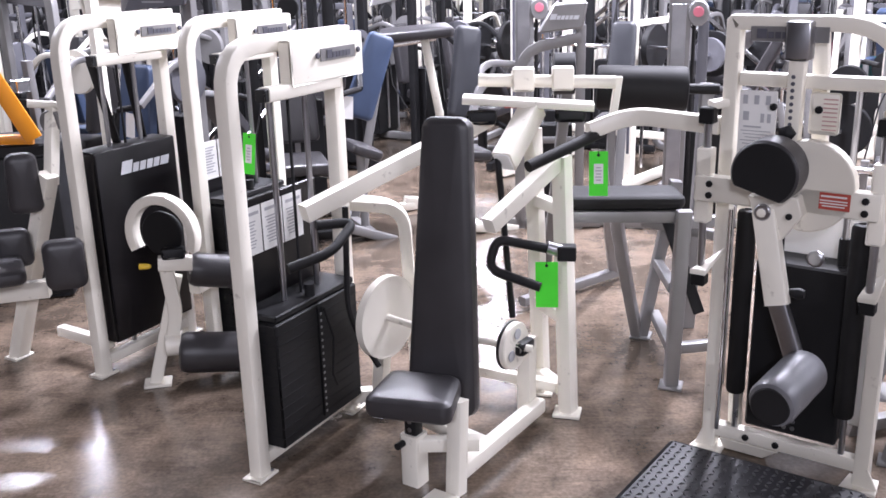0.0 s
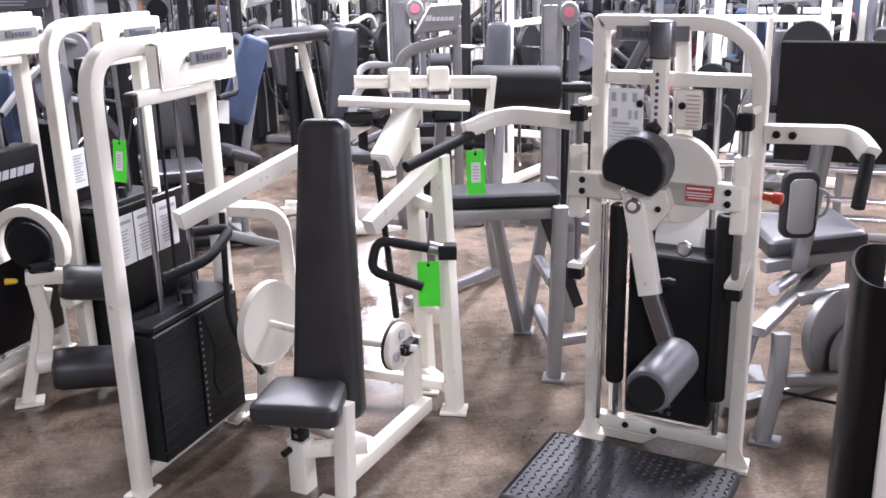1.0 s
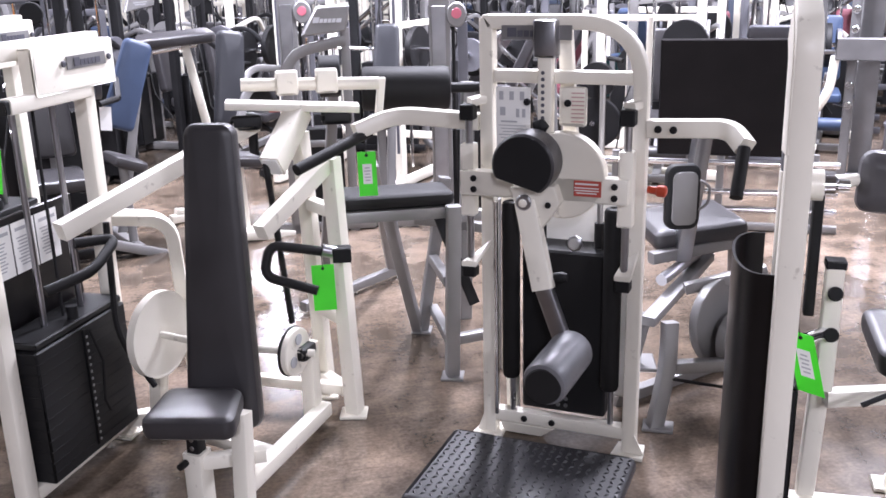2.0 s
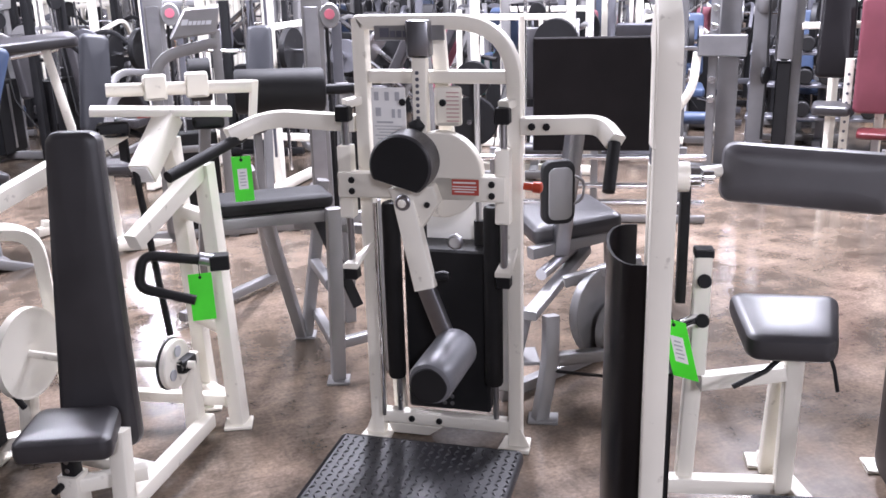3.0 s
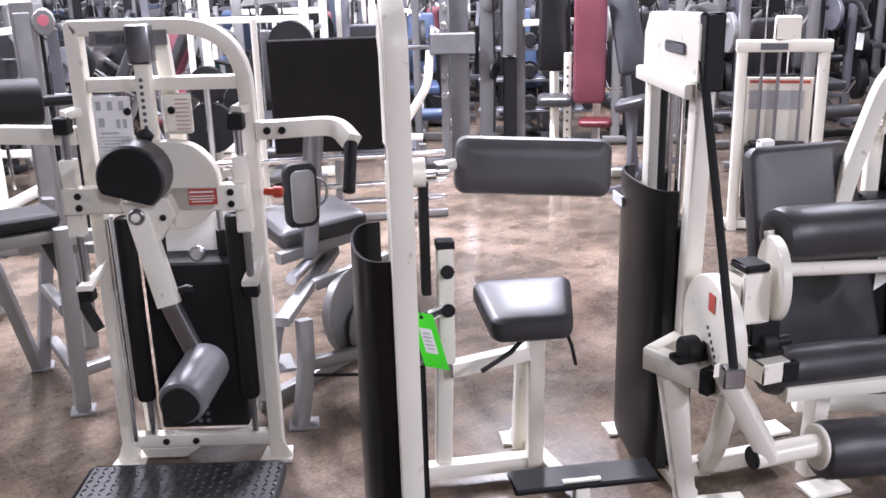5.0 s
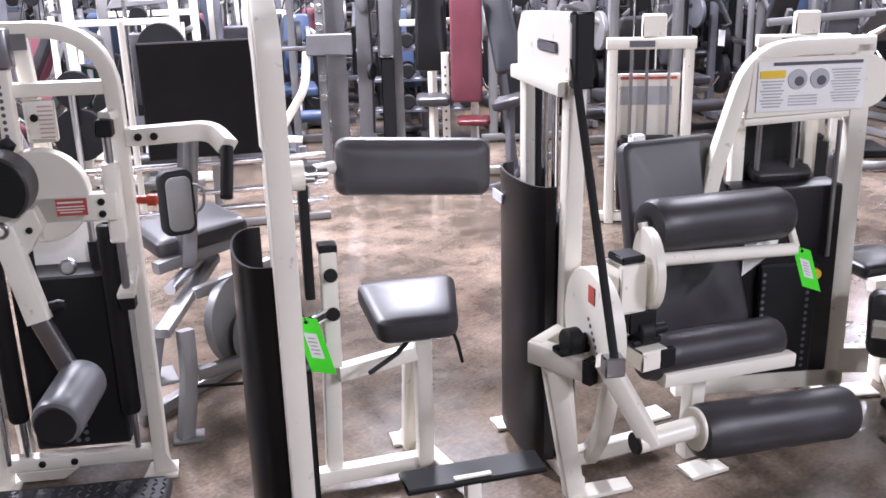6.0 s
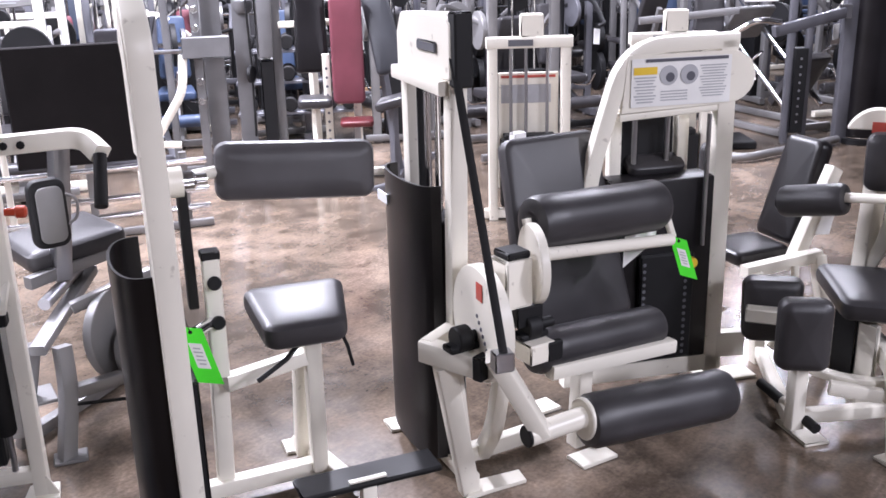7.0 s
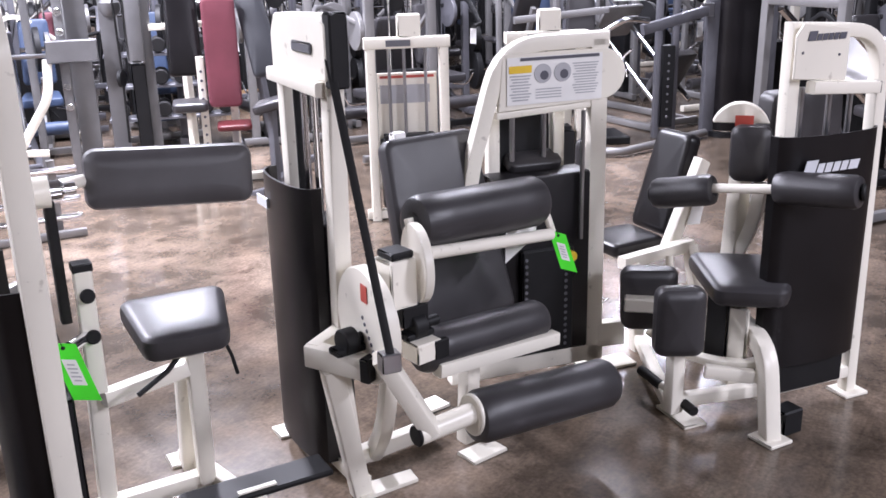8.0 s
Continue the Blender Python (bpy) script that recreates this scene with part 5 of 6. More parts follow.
    r1 = part("roller", roller((3.605, 1.17, 0.835), (3.58, 0.925, 0.885), 0.06, 0.022), VINYL, t)
    part("roller_end", disc((3.606, 1.178, 0.833), (0, 1, -0.2), 0.03, 0.015), BLACK, r1)
    r2 = part("roller", roller((3.555, 0.70, 0.925), (3.49, 0.405, 0.955), 0.06, 0.022), VINYL, t)
    part("roller_end", disc((3.489, 0.398, 0.956), (0, 1, -0.1), 0.03, 0.015), BLACK, r2)
    # foot peg
    pg = part("foot_peg", rod([(3.55, 1.17, 0.10), (3.335, 0.88, 0.08)], 0.02, 14), RUBBER, t)
    part("peg_collar", rod([(3.46, 1.045, 0.093), (3.43, 1.005, 0.091)], 0.023, 14), WHITE, pg)
    part("peg_plate", box(fr(3.42, 0.97, 52), -0.11, 0.09, -0.06, 0.04, 0.0, 0.014, 0.003, 1), WHITE, pg)
    # second seat behind
    part("rear_back_pad", pad((4.49, 1.41, 0.66), (0.51, 0.85, 0), (0.255, -0.154, 0.95), 0.27, 0.25, 0.50, 0.09, 0.035), SHROUD, t, "glossy black tilted back pad")
    part("rear_seat", pad((4.22, 1.52, 0.42), (0.51, 0.85, 0), (0.85, -0.51, 0), 0.30, 0.28, 0.30, 0.07, 0.03), SHROUD, t)
    part("rear_frame", tube([(4.42, 1.22, 0.80), (4.22, 1.30, 0.40)], 0.055, 0.07), WHITE, t)
    part("rear_gusset", slab([(4.36, 1.20, 0.72), (4.38, 1.17, 0.72), (4.33, 1.19, 0.52), (4.29, 1.24, 0.52)], 0.012, (-0.8, -0.5, 0), 0.002), PAPER, t)
    part("rear_rail", tube([(3.90, 1.40, 0.42), (4.25, 1.20, 0.44)], 0.055), WHITE, t)
    part("rear_leg", tube([(3.92, 1.36, 0.42), (3.95, 1.33, 0.0)], 0.055, 0.055, -36), WHITE, t)
    part("rear_leg", tube([(4.24, 1.20, 0.44), (4.20, 1.10, 0.0)], 0.055, 0.055, -36), WHITE, t)
    part("rear_hoop", rod(bend([(4.1, 1.25, 0.42), (4.05, 1.22, 0.2), (3.95, 1.28, 0.08)], 0.08), 0.018), WHITE, t)
    part("rear_pad", pad((4.02, 1.62, 0.8), (0.4, -0.9, 0), up, 0.12, 0.12, 0.28, 0.08), VINYL, t)
    return t


thigh_machine()


def marked_tower():
    f = fr(3.935, 0.455, -36)
    YW = -36
    t = thing("marked_tower", 3.75, 0.55, "white tower with a bowed black shroud and white mark", "weight machine", "towers with curved shrouds")
    fwd, rt, up = f(0, -1, 0) - f(0, 0, 0), f(1, 0, 0) - f(0, 0, 0), V((0, 0, 1))
    part("frame_hoop", tube([f(-0.39, 0.02, 0.05)] + bend([f(-0.39, 0.02, 1.475), f(0.0, 0, 1.455), f(0.03, 0, 0.01)], 0.15, 8), 0.055, 0.05, YW), WHITE, t)
    part("foot_plate", box(f, -0.03, 0.09, -0.06, 0.05, 0, 0.014, 0.003, 1), WHITE, t)
    pl = part("sign_plate", slab([f(-0.43, -0.03, 1.31), f(-0.19, -0.03, 1.29), f(-0.19, -0.03, 1.475), f(-0.40, -0.03, 1.50), f(-0.43, -0.03, 1.46)], 0.012, fwd, 0.003), WHITE, t)
    wordmark(f(-0.30, -0.0435, 1.455), rt, up, 0.046, INK, pl, shear=0.25)
    for u, z in ((-0.40, 1.40), (-0.235, 1.385)):
        part("bolt", bolt(f(u, -0.042, z), fwd, 0.005, 0.003), INK, pl)
    part("cross_bar", tube([f(-0.34, -0.03, 1.275), f(-0.03, -0.03, 1.255)], 0.045, 0.045), WHITE, t)
    part("bar_cap", box(f, -0.035, -0.022, -0.05, -0.01, 1.235, 1.277, 0.002, 1), BLACK, t)
    for u in (-0.33, -0.2, -0.1):
        part("guide_rod", rod([f(u, 0.02, 0.95), f(u, 0.02, 1.27)], 0.011), STEEL, t)
    sh = part("shroud", shroud_mesh(f, -0.47, 0.0, 0.0, -0.085, 0.22, 1.11), SHROUD, t)
    wordmark(f(-0.27, -0.092, 1.0), rt, up, 0.068, LETTER, sh, shear=0.3)
    part("weight_block", box(f, -0.4, -0.07, -0.06, 0.08, 0.1, 0.9, 0.006, 1), BLACK, t)
    part("base_bar", tube([f(-0.38, 0, 0.1), f(0.02, 0, 0.1)], 0.05), WHITE, t)
    part("rear_cushion", pad(f(-0.02, 0.35, 1.05), rt, up, 0.4, 0.36, 0.3, 0.1), VINYL, t)
    part("cushion_post", tube([f(-0.02, 0.4, 1.0), f(-0.02, 0.4, 0.0)], 0.055, 0.055, YW), WHITE, t)
    return t


marked_tower()


# ---- silver machines behind the hip machine ----
def curl_bench():
    t = thing("preacher_curl_bench", 0.95, 3.95, "silver tube bench with black pad and a big roller", "bench")
    part("pad", pad((0.79, 3.87, 0.83), (1, 0.03, -0.03), (0.0, 0.95, 0.04), 0.50, 0.50, 0.2, 0.065, 0.03), RUBBER, t)
    part("pad_rail", tube([(0.52, 3.80, 0.775), (1.06, 3.80, 0.76)], 0.05, 0.05), SILVER, t)
    part("leg", tube([(1.02, 3.74, 0.80), (1.005, 3.768, 0.0)], 0.05, 0.06, 0), SILVER, t)
    part("foot_plate", box(fr(1.005, 3.765, -20), -0.05, 0.05, -0.05, 0.05, 0, 0.012, 0.003, 1), SILVER, t)
    part("leg", tube(bend([(0.76, 3.86, 0.76), (0.86, 4.15, 0.45), (0.98, 4.34, 0.0)], 0.15), 0.05, 0.055), SILVER, t)
    part("leg", tube([(1.12, 4.28, 0.80), (1.0, 4.34, 0.0)], 0.05, 0.055, 0), SILVER, t)
    part("foot_plate", box(fr(1.0, 4.345, -20), -0.05, 0.05, -0.05, 0.05, 0, 0.012, 0.003, 1), SILVER, t)
    for z in (0.18, 0.45):
        part("tie", tube([(1.0, 3.78, z), (1.06, 4.33, z - 0.06)], 0.045), SILVER, t)
    for z in (0.74, 0.18):
        part("front_tie", tube([(1.005, 3.765, z), (1.22, 3.80, z)], 0.045), SILVER, t)
    part("far_leg", tube([(1.22, 3.80, 0.8), (1.22, 3.80, 0.0)], 0.045, 0.05, 0), SILVER, t)
    part("side_tie", tube([(0.98, 4.3, 0.60), (1.25, 4.05, 0.60)], 0.045), SILVER, t)
    part("roller", roller((0.78, 4.52, 1.21), (1.20, 4.45, 1.20), 0.105, 0.02), RUBBER, t)
    part("roller_disc", disc((0.64, 4.6, 1.27), (1, -0.1, 0), 0.1, 0.1), BLACK, t)
    part("roller_shaft", rod([(1.20, 4.45, 1.20), (1.34, 4.42, 1.2)], 0.025), BLACK, t)
    part("roller_post", tube([(1.30, 4.48, 1.22), (1.26, 4.46, 0.0)], 0.06, 0.06, 0), SILVER, t)
    part("rear_post", tube([(0.7, 4.9, 1.2), (0.62, 5.2, 0.0)], 0.055, 0.055, 0), SILVER, t)
    part("rear_floor_bar", tube([(0.45, 4.75, 0.05), (1.1, 5.25, 0.05)], 0.05), SILVER, t)
    part("rear_leg", tube([(1.02, 5.2, 0.05), (0.85, 4.7, 0.8)], 0.05, 0.05, 0), SILVER, t)
    part("black_strut", tube([(1.02, 4.1, 0.72), (1.18, 4.0, 0.25)], 0.03, 0.05, 0), BLACK, t)
    return t


curl_bench()


def press_sled():
    t = thing("seated_press_machine", 1.9, 3.3, "silver seated machine with grey disc guards and black seat", "weight machine")
    part("seat", pad((2.04, 3.60, 0.66), (0.95, -0.1, 0.08), (0.1, 0.95, 0.05), 0.42, 0.40, 0.36, 0.09, 0.035), VINYL, t)
    part("seat_rail", tube([(1.78, 3.42, 0.585), (2.24, 3.46, 0.61)], 0.05), SILVER, t)
    part("mast", tube([(1.985, 3.40, 1.15), (1.925, 3.43, 0.56)], 0.055, 0.07, 0), STEEL, t)
    hp = part("head_pad", pad((1.875, 3.36, 0.855), (0.98, -0.2, 0), (-0.04, 0, 1), 0.14, 0.14, 0.27, 0.06, 0.02), BLACK, t)
    part("head_plate", pad((1.868, 3.322, 0.855), (0.98, -0.2, 0), (-0.04, 0, 1), 0.10, 0.10, 0.22, 0.012, 0.004), SILVER, hp)
    part("wire_loop", rod(bend([(1.92, 3.33, 0.93), (1.98, 3.32, 0.9), (1.97, 3.32, 0.82), (1.92, 3.33, 0.80)], 0.03), 0.006, 8), SILVER, t)
    part("slide_rail", tube([(1.64, 3.15, 0.42), (2.12, 3.55, 0.52)], 0.06, 0.04), SILVER, t)
    part("slide_rod", rod([(1.78, 3.32, 0.52), (2.05, 3.52, 0.55)], 0.025), STEEL, t)
    part("front_leg", tube(bend([(1.72, 3.12, 0.42), (1.71, 3.10, 0.25), (1.64, 3.06, 0.0)], 0.1), 0.05, 0.06, 0), SILVER, t)
    part("foot_plate", box(fr(1.657, 3.061, -30), -0.06, 0.06, -0.045, 0.045, 0, 0.014, 0.003, 1), SILVER, t)
    part("guard_disc", disc((2.03, 3.20, 0.36), (0.25, -0.95, 0.1), 0.20, 0.05, 36), SILVER, t)
    part("guard_disc", disc((2.06, 3.12, 0.30), (0.25, -0.95, 0.1), 0.145, 0.05, 32), SILVER, t)
    part("guard_label", slab([V((2.03 + a * 0.025, 3.09, 0.375 + b * 0.012)) for a, b in ((-1, -1), (1, -1), (1, 1), (-1, 1))], 0.002, (0.2, -0.95, 0), 0), REDINK, t)
    part("hub", disc((2.03, 3.09, 0.26), (0.25, -0.95, 0.1), 0.03, 0.03, 16), BLACK, t)
    part("mid_bar", tube([(1.74, 3.10, 0.235), (2.25, 3.0, 0.24)], 0.05), SILVER, t)
    part("diagonal", tube([(1.85, 3.25, 0.5), (2.15, 3.15, 0.58)], 0.045), SILVER, t)
    part("foot_rest", box(fr(1.62, 3.25, -20), -0.12, 0.1, -0.08, 0.08, 0.20, 0.215, 0.004, 1), SILVER, t)
    part("cable", rod([(1.70, 3.08, 0.2), (1.9, 3.0, 0.17), (2.2, 2.95, 0.2)], 0.007, 8), RUBBER, t)
    part("side_leg", tube([(1.66, 3.22, 0.42), (1.60, 3.30, 0.0)], 0.05, 0.05, 0), SILVER, t)
    part("floor_bar", tube([(1.60, 3.28, 0.04), (2.25, 3.5, 0.04)], 0.05), SILVER, t)
    part("rear_leg", tube([(2.22, 3.5, 0.6), (2.25, 3.5, 0.0)], 0.05, 0.05, 0), SILVER, t)
    return t


press_sled()


def black_board():
    t = thing("board_stand", 3.2, 5.6, "large black board on a chrome rail stand", "board")
    f = fr(3.35, 5.55, -29.5)
    part("board", box(f, -0.42, 0.385, -0.03, 0.03, 0.50, 1.26, 0.008, 1), BOARD, t)
    for z in (0.44, 0.24, 0.12):
        part("rail", rod([f(-1.6, 0.05, z), f(0.75, 0.05, z)], 0.022), CHROME, t)
    for u in (-1.4, -0.7, 0.0, 0.6):
        part("rail_post", tube([f(u, 0.09, 0.0), f(u, 0.09, 0.5)], 0.05, 0.05, -29.5), SILVER, t)
    part("floor_rail", tube([f(-1.6, -0.04, 0.03), f(0.75, -0.04, 0.03)], 0.04, 0.05), SILVER, t)
    part("board_post", tube([f(0.43, 0.06, 0.0), f(0.43, 0.06, 1.5)], 0.04, 0.04, -29.5), WHITE, t)
    part("board_post", tube([f(-0.5, 0.06, 0.0), f(-0.5, 0.06, 1.4)], 0.04, 0.04, -29.5), WHITE, t)
    return t


black_board()


# ---- rows of stock behind ----
def stack_tower(mat, hood, cush, h, name, label):
    """Selector machine: arched frame, stack, hood, seat and levers. Built at the world's origin, facing -y."""
    f = fr(0, 0, 0)
    t = thing(name, 0, 0, label, "weight machine", "stock machines in rows")
    part("upright", tube(bend([f(-0.28, 0.3, 0), f(-0.28, 0.3, h - 0.05), f(0.28, 0.3, h)], 0.16), 0.06, 0.08, 0), mat, t)
    part("upright", tube([f(0.28, 0.3, 0), f(0.28, 0.3, h)], 0.06, 0.08, 0), mat, t)
    part("hood", slab([f(-0.25, 0.26, h - 0.22), f(0.3, 0.26, h - 0.18), f(0.34, 0.26, h), f(-0.12, 0.26, h - 0.03)], 0.03, (0, -1, 0), 0.006), hood, t)
    bars(f(0.03, 0.228, h - 0.11), (1, 0, 0), (0, 0, 1), [(0, 0.03, 0.2, 0.03), (0, -0.03, 0.26, 0.01), (0, -0.05, 0.2, 0.01)], INKGREY, t)
    part("weight_block", box(f, -0.2, 0.2, 0.22, 0.38, 0.08, h * 0.48, 0.006, 1), BLACK, t)
    for u in (-0.1, 0.1):
        part("guide_rod", rod([f(u, 0.3, 0.1), f(u, 0.3, h - 0.2)], 0.011, 8), CHROME, t)
    part("seat_column", tube([f(0, -0.25, 0), f(0, -0.25, 0.45)], 0.07, 0.07, 0), mat, t)
    part("seat", pad(f(0, -0.28, 0.5), (1, 0, 0), (0, 1, 0.05), 0.38, 0.3, 0.4, 0.08), cush, t)
    part("back_pad", pad(f(0, 0.02, 0.9), (1, 0, 0), (0, 0.15, 1), 0.3, 0.26, 0.6, 0.08), cush, t)
    part("base_rail", tube([f(0, -0.5, 0.05), f(0, 0.35, 0.05)], 0.07), mat, t)
    part("base_cross", tube([f(-0.4, -0.5, 0.05), f(0.4, -0.5, 0.05)], 0.06), mat, t)
    part("base_cross", tube([f(-0.4, 0.35, 0.05), f(0.4, 0.35, 0.05)], 0.06), mat, t)
    for s in (-1, 1):
        part("lever_arm", tube(bend([f(s * 0.32, 0.25, 1.15), f(s * 0.45, -0.05, 1.25), f(s * 0.42, -0.35, 1.0)], 0.12), 0.036, 0.04), mat, t)
        part("grip", rod([f(s * 0.42, -0.35, 1.0), f(s * 0.30, -0.42, 0.98)], 0.02, 10), RUBBER, t)
    part("cam", disc(f(0.34, 0.15, 1.1), (1, 0, 0), 0.16, 0.04, 24), hood, t)
    part("top_pulley", disc(f(0.0, 0.2, h - 0.28), (0.3, 1, 0), 0.075, 0.03, 18), BLACK, t)
    part("cable", rod([f(0.06, 0.2, h - 0.28), f(0.04, 0.22, h * 0.5)], 0.007, 6), RUBBER, t)
    part("cable", rod([f(-0.07, 0.2, h - 0.28), f(-0.3, -0.02, 0.62), f(-0.34, -0.3, 0.25)], 0.007, 6), RUBBER, t)
    part("selector_strip", box(f, -0.02, 0.02, 0.212, 0.219, 0.12, h * 0.46, 0.002, 1), STEEL, t)
    part("adjust_handle", rod(bend([f(0.12, -0.3, 0.42), f(0.26, -0.34, 0.4), f(0.3, -0.4, 0.52)], 0.05), 0.012, 8), CHROME, t)
    part("ankle_roller", roller(f(-0.24, -0.62, 0.28), f(0.24, -0.62, 0.28), 0.06, 0.02, 14), cush, t)
    part("roller_arm", tube([f(0, -0.3, 0.42), f(0, -0.6, 0.28)], 0.04, 0.05, 0), mat, t)
    part("stock_tag", slab([f(0.30, -0.36, 0.96), f(0.37, -0.36, 0.95), f(0.36, -0.37, 0.80), f(0.29, -0.37, 0.81)], 0.002, (0, -1, 0), 0), PAPER, t)
    return t


def rack_stand(mat, h, name, label):
    f = fr(0, 0, 0)
    t = thing(name, 0, 0, label, "rack", "stock racks in rows")
    for u in (-0.55, 0.55):
        for v in (-0.4, 0.4):
            part("post", tube([f(u, v, 0), f(u, v, h)], 0.07, 0.07, 0), mat, t)
        part("side_rail", tube([f(u, -0.6, 0.05), f(u, 0.6, 0.05)], 0.07), mat, t)
        part("side_rail", tube([f(u, -0.4, h * 0.62), f(u, 0.4, h * 0.62)], 0.05), mat, t)
        part("guide_rod", rod([f(u * 0.8, 0, 0.1), f(u * 0.8, 0, h)], 0.015, 10), CHROME, t)
        part("catch", box(f, u - 0.03, u + 0.03, -0.55, -0.40, 0.9, 0.98, 0.006, 1), STEEL, t)
    for u in (-0.55, 0.55):
        for z in (0.45, 0.8):
            part("plate_peg", rod([f(u, 0.4, z), f(u * 1.45, 0.4, z + 0.02)], 0.022, 8), CHROME, t)
            part("weight_disc", disc(f(u * 1.2, 0.4, z + 0.01), (1, 0, 0), 0.15 + 0.06 * (z < 0.6), 0.06, 20), BLACK, t)
        part("hole_strip", box(f, u - 0.012, u + 0.012, -0.4375, -0.4355, 0.3, h - 0.1, 0), INK, t)
    part("rear_rail", tube([f(-0.5, 0.42, 1.5), f(0.5, 0.42, 1.5)], 0.05), mat, t)
    part("cable", rod([f(0.1, 0.3, h - 0.1), f(0.05, 0.1, 1.0), f(0.1, -0.2, 0.3)], 0.008, 6), RUBBER, t)
    part("bar", rod([f(-0.85, -0.3, 1.12), f(0.85, -0.3, 1.12)], 0.016, 10), CHROME, t)
    for s in (-1, 1):
        part("weight_disc", disc(f(s * 0.68, -0.3, 1.12), (1, 0, 0), 0.18, 0.05, 24), BLACK, t)
    part("cross_rail", tube([f(-0.55, 0.4, 0.3), f(0.55, 0.4, 0.3)], 0.06), mat, t)
    return t


def incline_bench(mat, cush, name, label):
    f = fr(0, 0, 0)
    t = thing(name, 0, 0, label, "bench", "stock benches in rows")
    part("back_pad", pad(f(0, 0.15, 0.92), (1, 0, 0), (0, 0.45, 0.9), 0.3, 0.26, 0.85, 0.08), cush, t)
    part("seat", pad(f(0, -0.3, 0.5), (1, 0, 0), (0, 1, -0.1), 0.32, 0.3, 0.36, 0.08), cush, t)
    part("spine", tube([f(0, -0.5, 0.42), f(0, 0.2, 0.46)], 0.06), mat, t)
    part("back_brace", tube([f(0, 0.1, 0.45), f(0, 0.42, 1.15)], 0.05, 0.05, 0), mat, t)
    part("leg", tube([f(0, -0.45, 0.42), f(0, -0.5, 0.04)], 0.06, 0.06, 0), mat, t)
    part("leg", tube([f(0, 0.3, 0.7), f(0, 0.5, 0.04)], 0.06, 0.06, 0), mat, t)
    part("foot", tube([f(-0.3, -0.5, 0.04), f(0.3, -0.5, 0.04)], 0.06), mat, t)
    part("foot", tube([f(-0.35, 0.5, 0.04), f(0.35, 0.5, 0.04)], 0.06), mat, t)
    for s in (-1, 1):
        part("bar_post", tube([f(s * 0.4, 0.5, 0.04), f(s * 0.4, 0.46, 1.3)], 0.05, 0.05, 0), mat, t)
        part("bar_hook", box(f, s * 0.4 - 0.03, s * 0.4 + 0.03, 0.34, 0.44, 1.12, 1.2, 0.006, 1), CHROME, t)
        part("arm_rest", pad(f(s * 0.26, -0.02, 0.82), (0, 1, 0), (1, 0, 0), 0.3, 0.3, 0.07, 0.05), cush, t)
    return t


def leg_sled(mat, cush, name, label):
    f = fr(0, 0, 0)
    t = thing(name, 0, 0, label, "leg machine", "stock leg machines in rows")
    for s in (-1, 1):
        part("rail", rod([f(s * 0.22, -0.7, 0.25), f(s * 0.22, 0.75, 1.35)], 0.025, 10), CHROME, t)
        part("side_frame", tube(bend([f(s * 0.3, -0.75, 0.04), f(s * 0.3, 0.8, 0.04), f(s * 0.3, 0.78, 1.42)], 0.1), 0.06, 0.06), mat, t)
        part("weight_horn", rod([f(s * 0.3, 0.2, 0.95), f(s * 0.62, 0.2, 0.95)], 0.025, 10), CHROME, t)
        part("weight_disc", disc(f(s * 0.45, 0.2, 0.95), (1, 0, 0), 0.2, 0.05, 24), BLACK, t)
        part("safety_handle", rod(bend([f(s * 0.33, -0.4, 0.5), f(s * 0.42, -0.42, 0.7), f(s * 0.42, -0.55, 0.78)], 0.05), 0.014, 8), CHROME, t)
        part("weight_disc", disc(f(s * 0.54, 0.2, 0.95), (1, 0, 0), 0.15, 0.04, 20), GREYSTEEL, t)
    part("carriage", pad(f(0, 0.15, 0.98), (1, 0, 0), (0, -0.6, 0.8), 0.5, 0.5, 0.4, 0.04), mat, t)
    part("back_pad", pad(f(0, -0.62, 0.5), (1, 0, 0), (0, -0.6, 0.8), 0.4, 0.36, 0.6, 0.09), cush, t)
    part("cross_bar", tube([f(-0.3, 0.78, 1.4), f(0.3, 0.78, 1.4)], 0.06), mat, t)
    part("cross_bar", tube([f(-0.3, -0.72, 0.06), f(0.3, -0.72, 0.06)], 0.06), mat, t)
    return t


KINDS = [
    stack_tower(SILVER, SILVER, VINYL, 1.6, "silver_selector_machine", "silver selector machine with charcoal pads and black stack"),
    stack_tower(WHITE, WHITE, VINYL, 1.65, "white_selector_machine", "white selector machine with charcoal pads and black stack"),
    rack_stand(GREYSTEEL, 2.1, "grey_rack", "dark grey upright rack with a chrome bar"),
    incline_bench(WHITE, VINYLBLUE, "blue_incline_bench", "white incline bench with blue vinyl pads"),
    leg_sled(SILVER, VINYL, "silver_leg_sled", "silver leg sled with chrome rails and black weights"),
    rack_stand(WHITE, 2.1, "white_rack", "white upright rack with a chrome bar"),
    stack_tower(GREYSTEEL, SILVER, VINYLRED, 1.7, "grey_selector_machine", "grey selector machine with red vinyl pads"),
    incline_bench(SILVER, VINYL, "black_incline_bench", "silver incline bench with black vinyl pads"),
    leg_sled(WHITE, TEAL, "white_leg_sled", "white leg sled with teal pad and black weights"),
    stack_tower(BLACK, GREYSTEEL, VINYL, 1.8, "black_selector_machine", "black framed selector machine with charcoal pads"),
    leg_sled(GREYSTEEL, VINYL, "grey_leg_sled", "dark grey leg sled with black weights"),
    stack_tower(SILVER, GREYSTEEL, VINYLBLUE, 1.75, "tall_selector_machine", "silver selector machine with dark blue pads"),
]
rng = random.Random(11)
